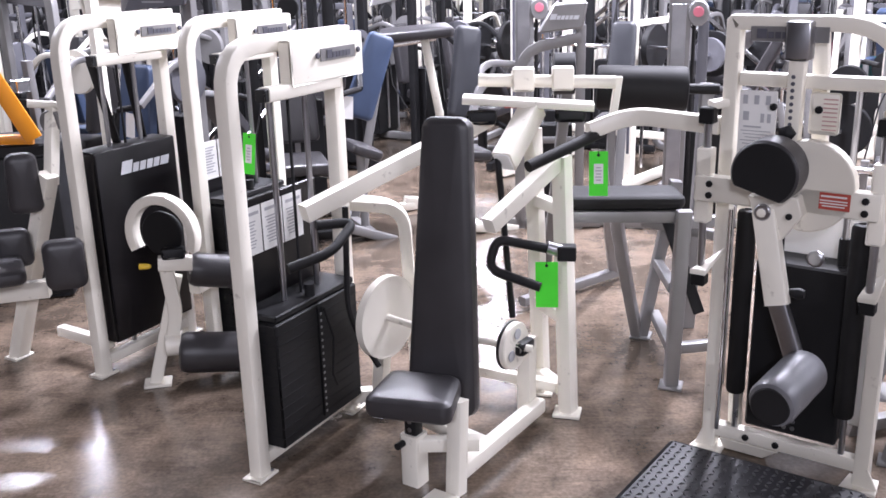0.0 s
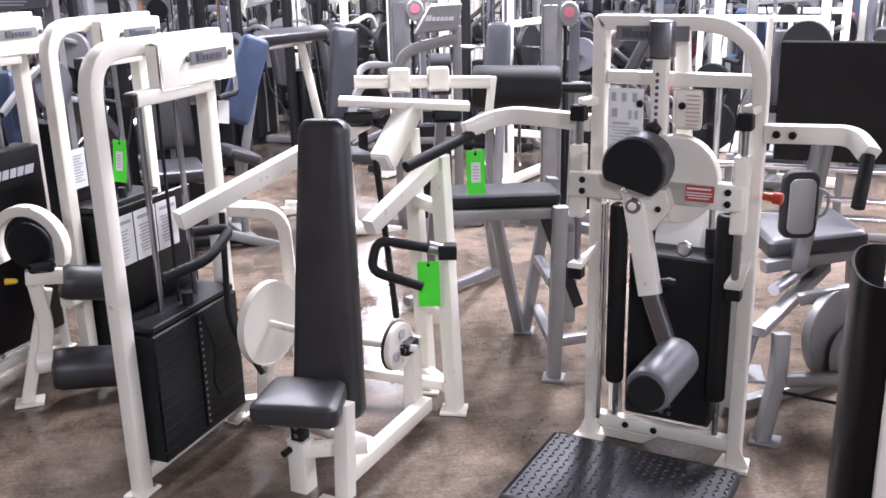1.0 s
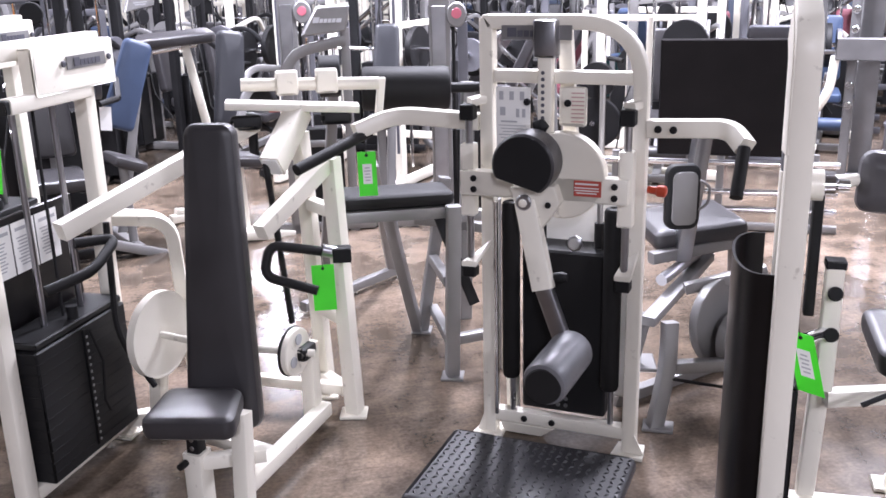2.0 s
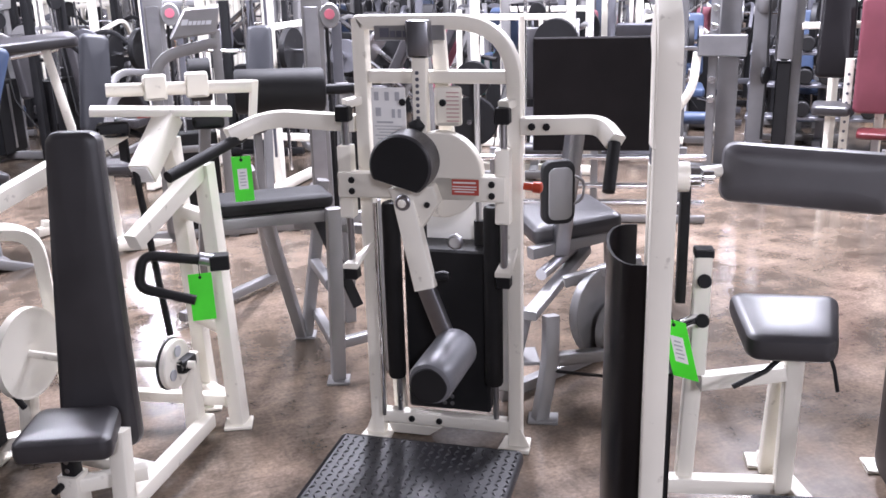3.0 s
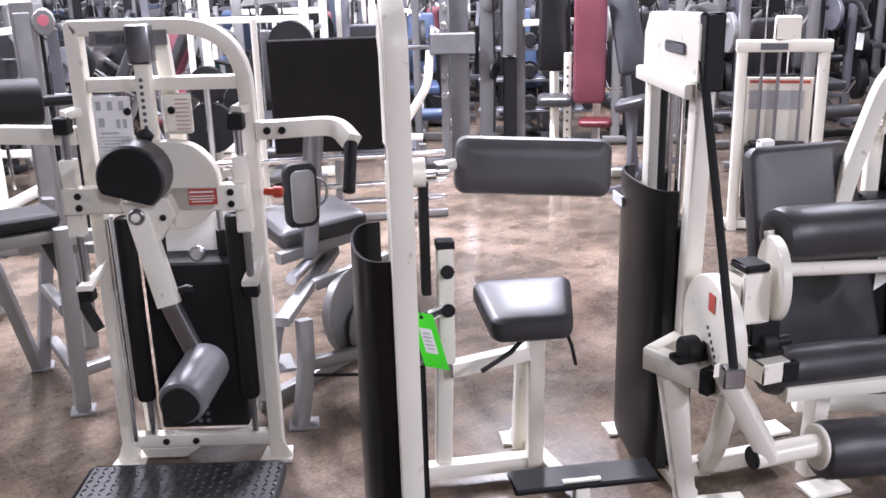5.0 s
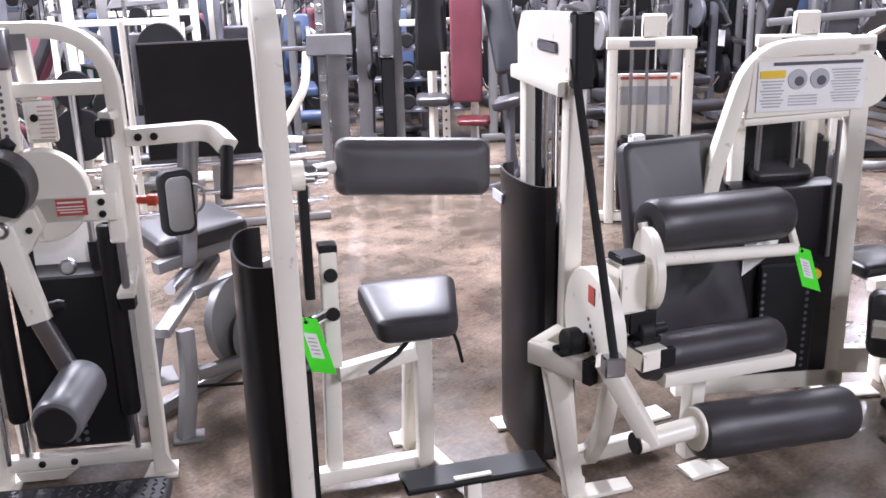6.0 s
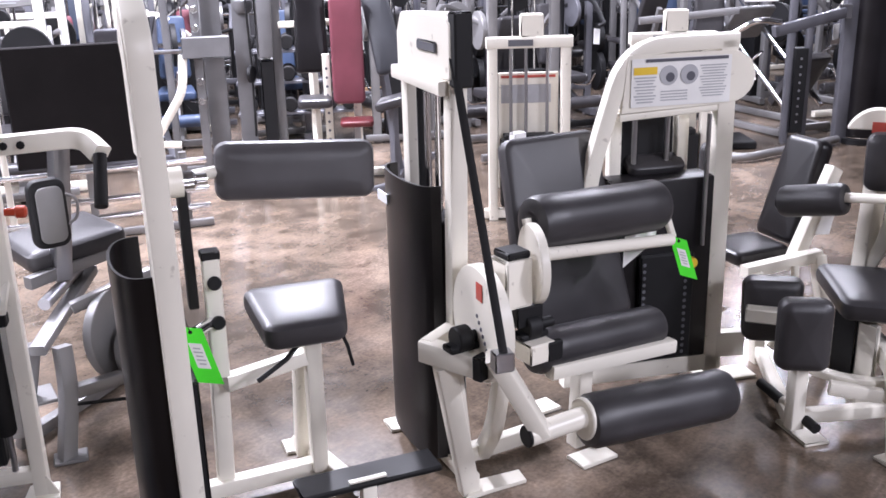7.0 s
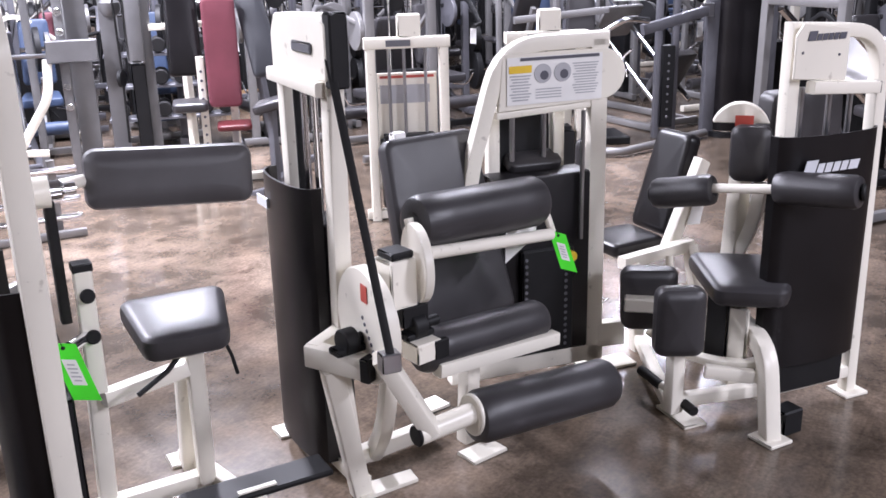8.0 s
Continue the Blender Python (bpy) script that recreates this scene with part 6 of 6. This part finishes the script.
LEAST = [(-40, 5.9), (-22, 5.9), (-14, 6.9), (-10, 7.6), (-5, 8.8), (8, 8.4), (16, 7.7), (24, 7.9), (30, 8.6), (33, 9.9), (43, 9.9), (45, 11.8), (49, 9.5), (53, 8.0), (58, 8.6), (62, 10.2), (78, 10.2), (82, 7.0), (90, 6.5)]
spots = []
for ring in range(9):
    az = -40.0 + ring * 1.7
    while az < 90:
        k = max(i for i, p in enumerate(LEAST) if p[0] <= az)
        a0, r0 = LEAST[k]
        a1, r1 = LEAST[min(k + 1, len(LEAST) - 1)]
        least = r0 + (r1 - r0) * ((az - a0) / (a1 - a0) if a1 > a0 else 0)
        r = least + ring * 1.15 + rng.uniform(-0.1, 0.35)
        if r < 18:
            spots.append((az, r))
        az += math.degrees(1.18 / r) * rng.uniform(0.92, 1.12)
used = set()
# machines that stand at the front of the rows: kind, bearing, distance, turn
for k, az, r, turn in ((9, -8.2, 6.7, 10), (6, 30.3, 10.6, -30), (6, 22.0, 10.2, -25), (6, 37.2, 10.8, -38), (8, 24.6, 11.5, -20), (0, 27.5, 8.2, -30), (10, 33.6, 9.3, -33), (11, 36.2, 9.8, -38), (2, 47.0, 9.8, -48)):
    m = pose(r * math.sin(radians(az)), r * math.cos(radians(az)), 0, 0, 0, turn)
    if k in used:
        copy_thing(KINDS[k], m)
    else:
        used.add(k)
        KINDS[k].matrix_basis = m
for i, (az, r) in enumerate(spots):
    k = rng.choices(range(len(KINDS)), weights=(5, 3, 3, 1, 3, 2, 0, 3, 0, 6, 4, 3))[0]
    x, y = r * math.sin(radians(az)), r * math.cos(radians(az))
    if not (-13 < x < 21 and y > -6):
        continue
    m = pose(x, y, 0, 0, 0, rng.choice((-33, 57, -33, 147, -123)) + rng.uniform(-8, 8))
    if k in used:
        copy_thing(KINDS[k], m)
    else:
        used.add(k)
        KINDS[k].matrix_basis = m


def at(bearing, far, z):
    """A place by its bearing from the camera's stand, its distance and height."""
    return V((far * math.sin(radians(bearing)), far * math.cos(radians(bearing)), z))


def cable_column():
    """Grey cable tower with a bowed gloss-black shroud between two posts."""
    f = fr(8.98, 2.42, -50)
    t = thing("cable_tower", 9.05, 2.33, "tall grey cable tower with a bowed gloss black shroud", "weight machine")
    for u in (-0.10, 0.47):
        part("post", tube([f(u, 0, 0), f(u, 0, 2.3)], 0.09, 0.11, -50), GREYSTEEL, t)
    part("shroud", shroud_mesh(f, -0.05, 0.42, 0.0, -0.16, 0.06, 2.25), SHROUD, t)
    part("rear_panel", box(f, -0.05, 0.42, 0.01, 0.03, 0.06, 2.25, 0.004, 1), SHROUD, t)
    part("base_rim", shroud_mesh(f, -0.09, 0.46, 0.0, -0.21, 0.0, 0.05, 0.05), BLACK, t)
    part("top_beam", tube([f(-0.6, 0, 2.3), f(0.5, 0, 2.3)], 0.09, 0.09), GREYSTEEL, t)
    part("lever_beam", tube([f(-0.14, -0.05, 1.16), f(-0.85, -0.25, 1.02)], 0.06, 0.09), GREYSTEEL, t)
    part("beam_clevis", box(f, -0.22, -0.12, -0.09, -0.02, 1.1, 1.22, 0.006, 1), STEEL, t)
    for u in (-0.42, -0.58):
        part("guide_post", tube([f(u, 0.05, 0), f(u, 0.05, 2.3)], 0.06, 0.06, -50), GREYSTEEL, t)
    st = part("weight_block", box(f, -0.56, -0.44, -0.02, 0.12, 0.1, 0.85, 0.006, 1), BLACK, t)
    for k in range(9):
        part("pin_hole", disc(f(-0.5, -0.022, 0.2 + 0.07 * k), f(0, -1, 0) - f(0, 0, 0), 0.012, 0.004, 8, 0.001), STEEL, st)
    part("floor_hoop", rod(bend([f(-0.15, -0.1, 0.05), f(-1.2, -0.75, 0.05), f(-1.55, -0.4, 0.05), f(-1.6, -0.4, 0.5)], 0.14), 0.035, 12), SILVER, t)
    part("back_pad", pad(f(-1.35, -0.05, 0.85), f(1, 0, 0) - f(0, 0, 0), (0.1, -0.05, 1), 0.30, 0.24, 1.15, 0.08), VINYL, t)
    part("pad_spine", tube([f(-1.32, 0.05, 0.0), f(-1.25, 0.05, 1.5)], 0.07, 0.07, -50), GREYSTEEL, t)
    part("seat", pad(f(-1.55, -0.3, 0.48), f(1, 0, 0) - f(0, 0, 0), f(0, 1, 0) - f(0, 0, 0), 0.32, 0.28, 0.36, 0.09), SHROUD, t)
    part("seat_post", tube([f(-1.5, -0.2, 0.05), f(-1.5, -0.2, 0.45)], 0.06, 0.06, -50), GREYSTEEL, t)
    part("press_arm", tube([f(-2.0, -0.25, 1.14), f(-1.15, -0.2, 1.2)], 0.05, 0.06), SILVER, t)
    part("arm_grip", rod(bend([f(-1.22, -0.3, 1.02), f(-1.05, -0.4, 1.14), f(-0.82, -0.3, 1.1)], 0.1), 0.028, 12), CHROME, t)
    part("floor_block", box(f, -1.35, -0.9, -0.2, 0.25, 0.0, 0.07, 0.01, 1), BLACK, t)
    part("placard", box(f, -1.0, -0.7, 0.1, 0.11, 1.25, 1.45, 0), PAPER, t)
    return t


cable_column()


def hooded_machine():
    """Silver selector machine with an arched tube and a sloping hood plate."""
    f = fr(0.79, 6.36, -7)
    t = thing("hooded_weight_machine", 0.8, 6.4, "silver weight machine with arched tube and sloping marked hood", "weight machine")
    fwd, rt, up = f(0, -1, 0) - f(0, 0, 0), f(1, 0, 0) - f(0, 0, 0), V((0, 0, 1))
    part("arch", tube(bend([f(-0.20, 0, 0.0), f(-0.20, 0, 1.22), f(0.20, 0, 1.30)], 0.17), 0.06, 0.07, -7), SILVER, t)
    part("post", tube([f(0.20, 0, 0), f(0.20, 0, 1.38)], 0.055, 0.06, -7), SILVER, t)
    hd = part("hood", slab([f(-0.09, -0.05, 1.33), f(0.21, -0.05, 1.36), f(0.24, -0.05, 1.53), f(0.02, -0.05, 1.52)], 0.10, -fwd, 0.012), SILVER, t)
    wordmark(f(0.085, -0.052, 1.435), rt, up, 0.05, LETTER, hd, shear=0.3)
    for u in (-0.05, 0.05, 0.12):
        part("guide_rod", rod([f(u, 0.05, 0.5), f(u, 0.05, 1.32)], 0.012, 10), CHROME, t)
    part("weight_block", box(f, -0.14, 0.15, 0.0, 0.14, 0.06, 0.72, 0.006, 1), BLACK, t)
    part("tie", tube([f(-0.2, 0, 0.62), f(0.2, 0, 0.62)], 0.045), SILVER, t)
    part("elbow_arm", tube(bend([f(-0.22, -0.05, 1.02), f(-0.45, -0.1, 1.04), f(-0.52, -0.2, 0.8)], 0.1), 0.045, 0.05), SILVER, t)
    part("floor_bar", tube([f(-0.35, 0, 0.04), f(0.35, 0, 0.04)], 0.06), SILVER, t)
    return t


hooded_machine()


def badge_tower(bearing, far, turn, label):
    """Silver column with a rounded head that carries a round badge."""
    b = at(bearing, far, 0)
    f = fr(b.x, b.y, turn)
    t = thing("badge_tower", b.x, b.y, label, "weight machine", "silver towers with round badges")
    fwd = f(0, -1, 0) - f(0, 0, 0)
    part("column", tube([f(-0.06, 0, 0), f(-0.06, 0, 1.56)], 0.09, 0.14, turn), SILVER, t)
    part("face_strip", box(f, -0.11, -0.02, -0.057, -0.050, 0.1, 1.50, 0.002, 1), STEEL, t)
    head = [f(0.055 + 0.07 * math.cos(a), -0.06, 1.44 + 0.085 * math.sin(a)) for a in [radians(36 * k) for k in range(10)]]
    hd = part("head", slab(head, 0.09, -fwd, 0.008), SILVER, t)
    part("badge", disc(f(0.055, -0.063, 1.45), fwd, 0.034, 0.004, 16, 0.001), PINK, hd)
    part("rear_column", tube([f(0.09, 0.2, 0), f(0.09, 0.2, 1.38)], 0.05, 0.07, turn), GREYSTEEL, t)
    part("chain", rod([f(0.03, 0.05, 0.3), f(0.03, 0.05, 1.36)], 0.013, 8), RUBBER, t)
    part("weight_block", box(f, -0.02, 0.24, 0.06, 0.2, 0.05, 0.66, 0.006, 1), BLACK, t)
    part("foot", tube([f(-0.06, -0.45, 0.04), f(-0.06, 0.3, 0.04)], 0.06), SILVER, t)
    part("side_arm", tube(bend([f(-0.08, 0, 1.02), f(-0.36, -0.05, 1.05), f(-0.46, -0.2, 0.85)], 0.1), 0.04, 0.05), SILVER, t)
    return t


badge_tower(15.0, 6.5, -16, "silver weight tower with a rounded head and pink badge")
badge_tower(6.0, 7.4, -8, "silver weight tower with pink badge behind the hooded machine")


def tilted_bench(name, foot, head, width, across, cush, mat, label, seat=VINYL):
    """Bench with a leaning back pad, seat, post and floor tubes."""
    foot, head = V(foot), V(head)
    t = thing(name, foot.x, foot.y, label, "bench")
    up = head - foot
    side = V(across).normalized()
    back = V((-side.y, side.x, 0))
    part("back_pad", pad((foot + head) / 2, side, up, width, width * 0.86, up.length, 0.075, 0.03), cush, t)
    part("seat", pad(V((foot.x, foot.y, foot.z - 0.2)) - back * 0.2, side, back, width, width, 0.32, 0.075, 0.03), seat, t)
    b = foot + back * 0.10
    part("post", tube([V((b.x, b.y, 0.0)), head + back * 0.09 - V((0, 0, 0.1))], 0.055, 0.06, 0), mat, t)
    part("seat_post", tube([V((foot.x, foot.y, foot.z - 0.24)) - back * 0.15, V((foot.x, foot.y, 0.0)) - back * 0.2], 0.055, 0.055, 0), mat, t)
    part("floor_tube", tube([V((foot.x, foot.y, 0.04)) - back * 0.35, V((foot.x, foot.y, 0.04)) + back * 0.45], 0.06), mat, t)
    for e in (-0.35, 0.45):
        c = V((foot.x, foot.y, 0.04)) + back * e
        part("cross_tube", tube([c - side * 0.28, c + side * 0.28], 0.06), mat, t)
    return t


tilted_bench("tilted_bench", at(-4.9, 6.5, 0.80), at(-2.6, 6.6, 1.32), 0.22, (0.86, 0.35, -0.37), VINYLBLUE, SILVER, "bench with a leaning blue vinyl back pad")
tilted_bench("tilted_bench", at(1.6, 6.6, 0.74), at(2.4, 6.75, 1.36), 0.22, (0.92, 0.34, -0.16), NAVY, WHITE, "bench with a tall dark leaning back pad")
tilted_bench("tilted_bench", at(11.0, 6.8, 0.92), at(11.5, 6.95, 1.36), 0.20, (0.93, -0.36, 0), NAVY, SILVER, "silver bench with a short dark back pad")
tilted_bench("tilted_bench", at(49.0, 7.5, 0.86), at(47.7, 7.7, 1.48), 0.24, (0.52, -0.80, 0.25), NAVY, GREYSTEEL, "dark framed bench with a leaning navy pad")
tilted_bench("tilted_bench", at(44.2, 7.8, 0.84), at(44.1, 7.95, 1.70), 0.27, (0.71, -0.70, 0), SHROUD, WHITE, "bench with a tall black back pad")


def slanted_post_bench():
    """White post leaning under a flat black pad."""
    b = at(-0.6, 7.0, 0)
    t = thing("flat_pad_bench", b.x, b.y, "white leaning post carrying a flat black pad", "bench")
    part("post", tube([at(0.4, 7.0, 0.72), at(-0.4, 7.0, 1.28)], 0.06, 0.06, 0), WHITE, t)
    part("foot_post", tube([at(0.4, 7.0, 0.74), at(0.5, 7.0, 0.0)], 0.06, 0.06, 0), WHITE, t)
    part("pad", pad(at(-0.9, 7.0, 1.31), (1, 0.1, 0.06), (0, 1, 0.1), 0.55, 0.5, 0.28, 0.07), VINYL, t)
    part("cross_arm", tube([at(-2.2, 7.1, 1.22), at(0.3, 7.1, 1.26)], 0.04), CHROME, t)
    part("floor_tube", tube([at(-2.2, 6.9, 0.04), at(1.4, 7.1, 0.04)], 0.06), WHITE, t)
    return t


slanted_post_bench()


def cable_station():
    """Group of silver uprights with black guards, brackets and a white swing lever."""
    b = at(40.2, 8.1, 0)
    f = fr(b.x, b.y, -40)
    t = thing("cable_station", b.x, b.y, "silver cable station with black stack guards and white lever", "weight machine")
    for u, v, w, h in ((-0.36, 0.0, 0.07, 2.2), (-0.24, 0.12, 0.16, 2.2), (0.0, 0.1, 0.13, 1.9), (0.27, 0.05, 0.09, 2.2), (-0.62, 0.3, 0.06, 2.2)):
        part("upright", tube([f(u, v, 0), f(u, v, h)], 0.07, w, -40), MIDGREY, t)
    part("black_guard", box(f, 0.13, 0.24, -0.04, 0.1, 0.05, 0.92, 0.008, 1), BLACK, t)
    part("grey_guard", box(f, 0.11, 0.25, -0.06, 0.08, 0.93, 1.9, 0.02, 2), MIDGREY, t)
    part("bracket", box(f, -0.48, -0.10, -0.10, -0.02, 0.97, 1.14, 0.008, 1), MIDGREY, t)
    part("bracket_bar", rod([f(-0.95, -0.06, 1.03), f(-0.40, -0.06, 1.03)], 0.018, 10), STEEL, t)
    part("swing_lever", tube(bend([f(-0.48, -0.06, 1.0), f(-0.50, -0.12, 0.72), f(-0.78, -0.2, 0.30)], 0.1), 0.05, 0.06), WHITE, t)
    part("lever_foot", tube([f(-0.85, -0.2, 0.32), f(-0.55, -0.2, 0.30)], 0.05), WHITE, t)
    for z in (0.62, 0.78, 1.2, 1.35):
        part("clamp_collar", disc(f(-0.36, -0.05, z), f(0, -1, 0) - f(0, 0, 0), 0.03, 0.03, 12), CHROME, t)
    part("cable", rod([f(0.05, -0.02, 0.3), f(0.06, -0.04, 0.9), f(0.04, -0.02, 1.8)], 0.009, 8), RUBBER, t)
    part("pulley", disc(f(0.05, -0.05, 0.82), f(1, -0.4, 0) - f(0, 0, 0), 0.07, 0.03, 20), BLACK, t)
    part("pulley", disc(f(0.0, -0.1, 0.12), f(0, -1, 0) - f(0, 0, 0), 0.13, 0.05, 24), BLACK, t)
    part("knob_head", lathe(f(0.02, 0.1, 1.30), f(0.02, 0.1, 1.5), [(0, 0), (0, 0.06), (0.04, 0.085), (0.1, 0.085), (0.14, 0.05), (0.14, 0)], 20), MIDGREY, t)
    part("base_tube", tube([f(-0.7, 0, 0.04), f(0.4, 0, 0.04)], 0.07), MIDGREY, t)
    part("base_tube", tube([f(0.27, -0.5, 0.04), f(0.27, 0.6, 0.04)], 0.07), MIDGREY, t)
    part("top_beam", tube([f(-0.62, 0.1, 2.2), f(0.3, 0.05, 2.2)], 0.07), MIDGREY, t)
    part("rail", tube([f(0.3, 0.0, 1.20), f(0.85, -0.1, 1.22)], 0.05), WHITE, t)
    return t


cable_station()


def dumbbell_rack(bearing, far, turn, label):
    """Low rack of black dumbbells on steel shelves."""
    b = at(bearing, far, 0)
    f = fr(b.x, b.y, turn)
    t = thing("dumbbell_rack", b.x, b.y, label, "rack", "dumbbell racks")
    for u in (-0.55, 0.55):
        part("side_post", tube([f(u, 0.1, 0), f(u, 0.2, 0.95)], 0.06, 0.06, turn), GREYSTEEL, t)
        part("side_foot", tube([f(u, -0.25, 0.03), f(u, 0.3, 0.03)], 0.06), GREYSTEEL, t)
    for z, v in ((0.3, -0.02), (0.58, 0.06), (0.86, 0.14)):
        part("shelf", box(f, -0.58, 0.58, v - 0.12, v + 0.12, z, z + 0.03, 0.004, 1), GREYSTEEL, t)
        for k in range(6):
            u = -0.46 + 0.184 * k
            db = part("dumbbell", rod([f(u, v - 0.13, z + 0.10), f(u, v + 0.13, z + 0.10)], 0.016, 8), CHROME, t)
            for e in (-0.1, 0.1):
                part("weight_end", disc(f(u, v + e, z + 0.10), f(0, 1, 0) - f(0, 0, 0), 0.07, 0.07, 12, 0.01), RUBBER, db)
    return t


dumbbell_rack(43.2, 9.2, -43, "dark steel rack of black dumbbells behind the bench")
dumbbell_rack(51.5, 10.6, -52, "dark steel rack of black dumbbells by the wall")


def tall_cable(x, y, yaw, mat, pad_mat, label):
    """Bench with a tall padded back on a white ladder post."""
    f = fr(x, y, yaw)
    t = thing("tall_back_bench", x, y, label, "bench")
    part("back_pad", pad(f(0, 0, 1.03), (f(1, 0, 0) - f(0, 0, 0)), (-0.04, 0.06, 1), 0.25, 0.25, 0.82, 0.08), pad_mat, t)
    part("seat", pad(f(0.05, -0.12, 0.49), (f(1, 0, 0) - f(0, 0, 0)), (f(0, 1, 0) - f(0, 0, 0)), 0.26, 0.26, 0.26, 0.05), DARKRED, t, "dark red seat")
    part("seat_post", tube([f(0.05, -0.05, 0.0), f(0.05, -0.05, 0.47)], 0.05, 0.05, yaw), STEEL, t)
    part("ladder_post", tube([f(-0.17, 0.08, 0), f(-0.17, 0.08, 1.0)], 0.06, 0.06, yaw), mat, t)
    part("post", tube([f(0.06, 0.08, 0), f(0.06, 0.08, 1.4)], 0.06, 0.06, yaw), mat, t)
    for k in range(12):
        part("post_hole", disc(f(-0.17, 0.048, 0.12 + 0.07 * k), f(0, -1, 0) - f(0, 0, 0), 0.011, 0.003, 8, 0.001), INK, t)
    part("base", tube([f(-0.5, 0.1, 0.04), f(0.4, 0.1, 0.04)], 0.06), mat, t)
    return t


tall_cable(5.47, 5.24, -46, WHITE, VINYLRED, "tall faded red vinyl bench back on a white post")


def small_tower(x, y, yaw, label):
    f = fr(x, y, yaw)
    t = thing("narrow_weight_tower", x, y, label, "weight machine", "narrow white towers")
    for u in (-0.24, 0.24):
        part("post", tube([f(u, 0, 0), f(u, 0, 1.18)], 0.08, 0.06, yaw), WHITE, t)
    part("top_bar", tube([f(-0.28, 0, 1.18), f(0.28, 0, 1.18)], 0.09, 0.07), WHITE, t)
    part("top_block", box(f, -0.06, 0.09, -0.04, 0.04, 1.215, 1.36, 0.008, 1), WHITE, t)
    n = f(0, -1, 0) - f(0, 0, 0)
    o = f(-0.06, -0.047, 1.18)
    part("nameplate", slab([o + (f(1, 0, 0) - f(0, 0, 0)) * a * 0.08 + V((0, 0, b * 0.02)) for a, b in ((-1, -1), (1, -1), (1, 1), (-1, 1))], 0.002, n, 0), GREYSTEEL, t)
    part("rear_panel", box(f, -0.2, 0.2, 0.05, 0.07, 0.2, 0.98, 0.004, 1), WHITE, t)
    part("label_strip", box(f, -0.18, 0.18, 0.044, 0.049, 0.945, 0.962, 0), REDINK, t)
    part("print_panel", box(f, -0.18, 0.15, 0.044, 0.049, 0.78, 0.9, 0), INKGREY, t)
    for u in (-0.12, -0.02, 0.12):
        part("guide_rod", rod([f(u, 0, 0.3), f(u, 0, 1.15)], 0.011), STEEL, t)
    part("weight_block", box(f, -0.19, 0.19, -0.08, 0.04, 0.1, 0.55, 0.006, 1), BLACK, t)
    part("selector_top", box(f, -0.17, 0.17, -0.07, 0.03, 0.555, 0.585, 0.006, 1), BLACK, t)
    part("base", tube([f(-0.3, 0, 0.04), f(0.3, 0, 0.04)], 0.06), WHITE, t)
    part("base_foot", tube([f(0.24, -0.5, 0.04), f(0.24, 0.3, 0.04)], 0.06), WHITE, t)
    return t


small_tower(5.32, 3.45, -50, "narrow white weight tower with chrome guide rods")
small_tower(5.95, 2.75, -50, "narrow white weight tower beyond the arched frame")


def pallet():
    f = fr(8.6, 7.7, -40)
    t = thing("wooden_pallet", 8.6, 7.7, "low worn wooden pallet on the floor", "pallet")
    for k in range(5):
        part("board", box(f, -0.5, 0.5, -0.45 + k * 0.2, -0.33 + k * 0.2, 0.10, 0.12, 0.003, 1), WOOD, t)
    for k in range(3):
        part("bearer", box(f, -0.5 + k * 0.45, -0.4 + k * 0.45, -0.45, 0.47, 0.0, 0.098, 0.003, 1), WOOD, t)
    return t


pallet()
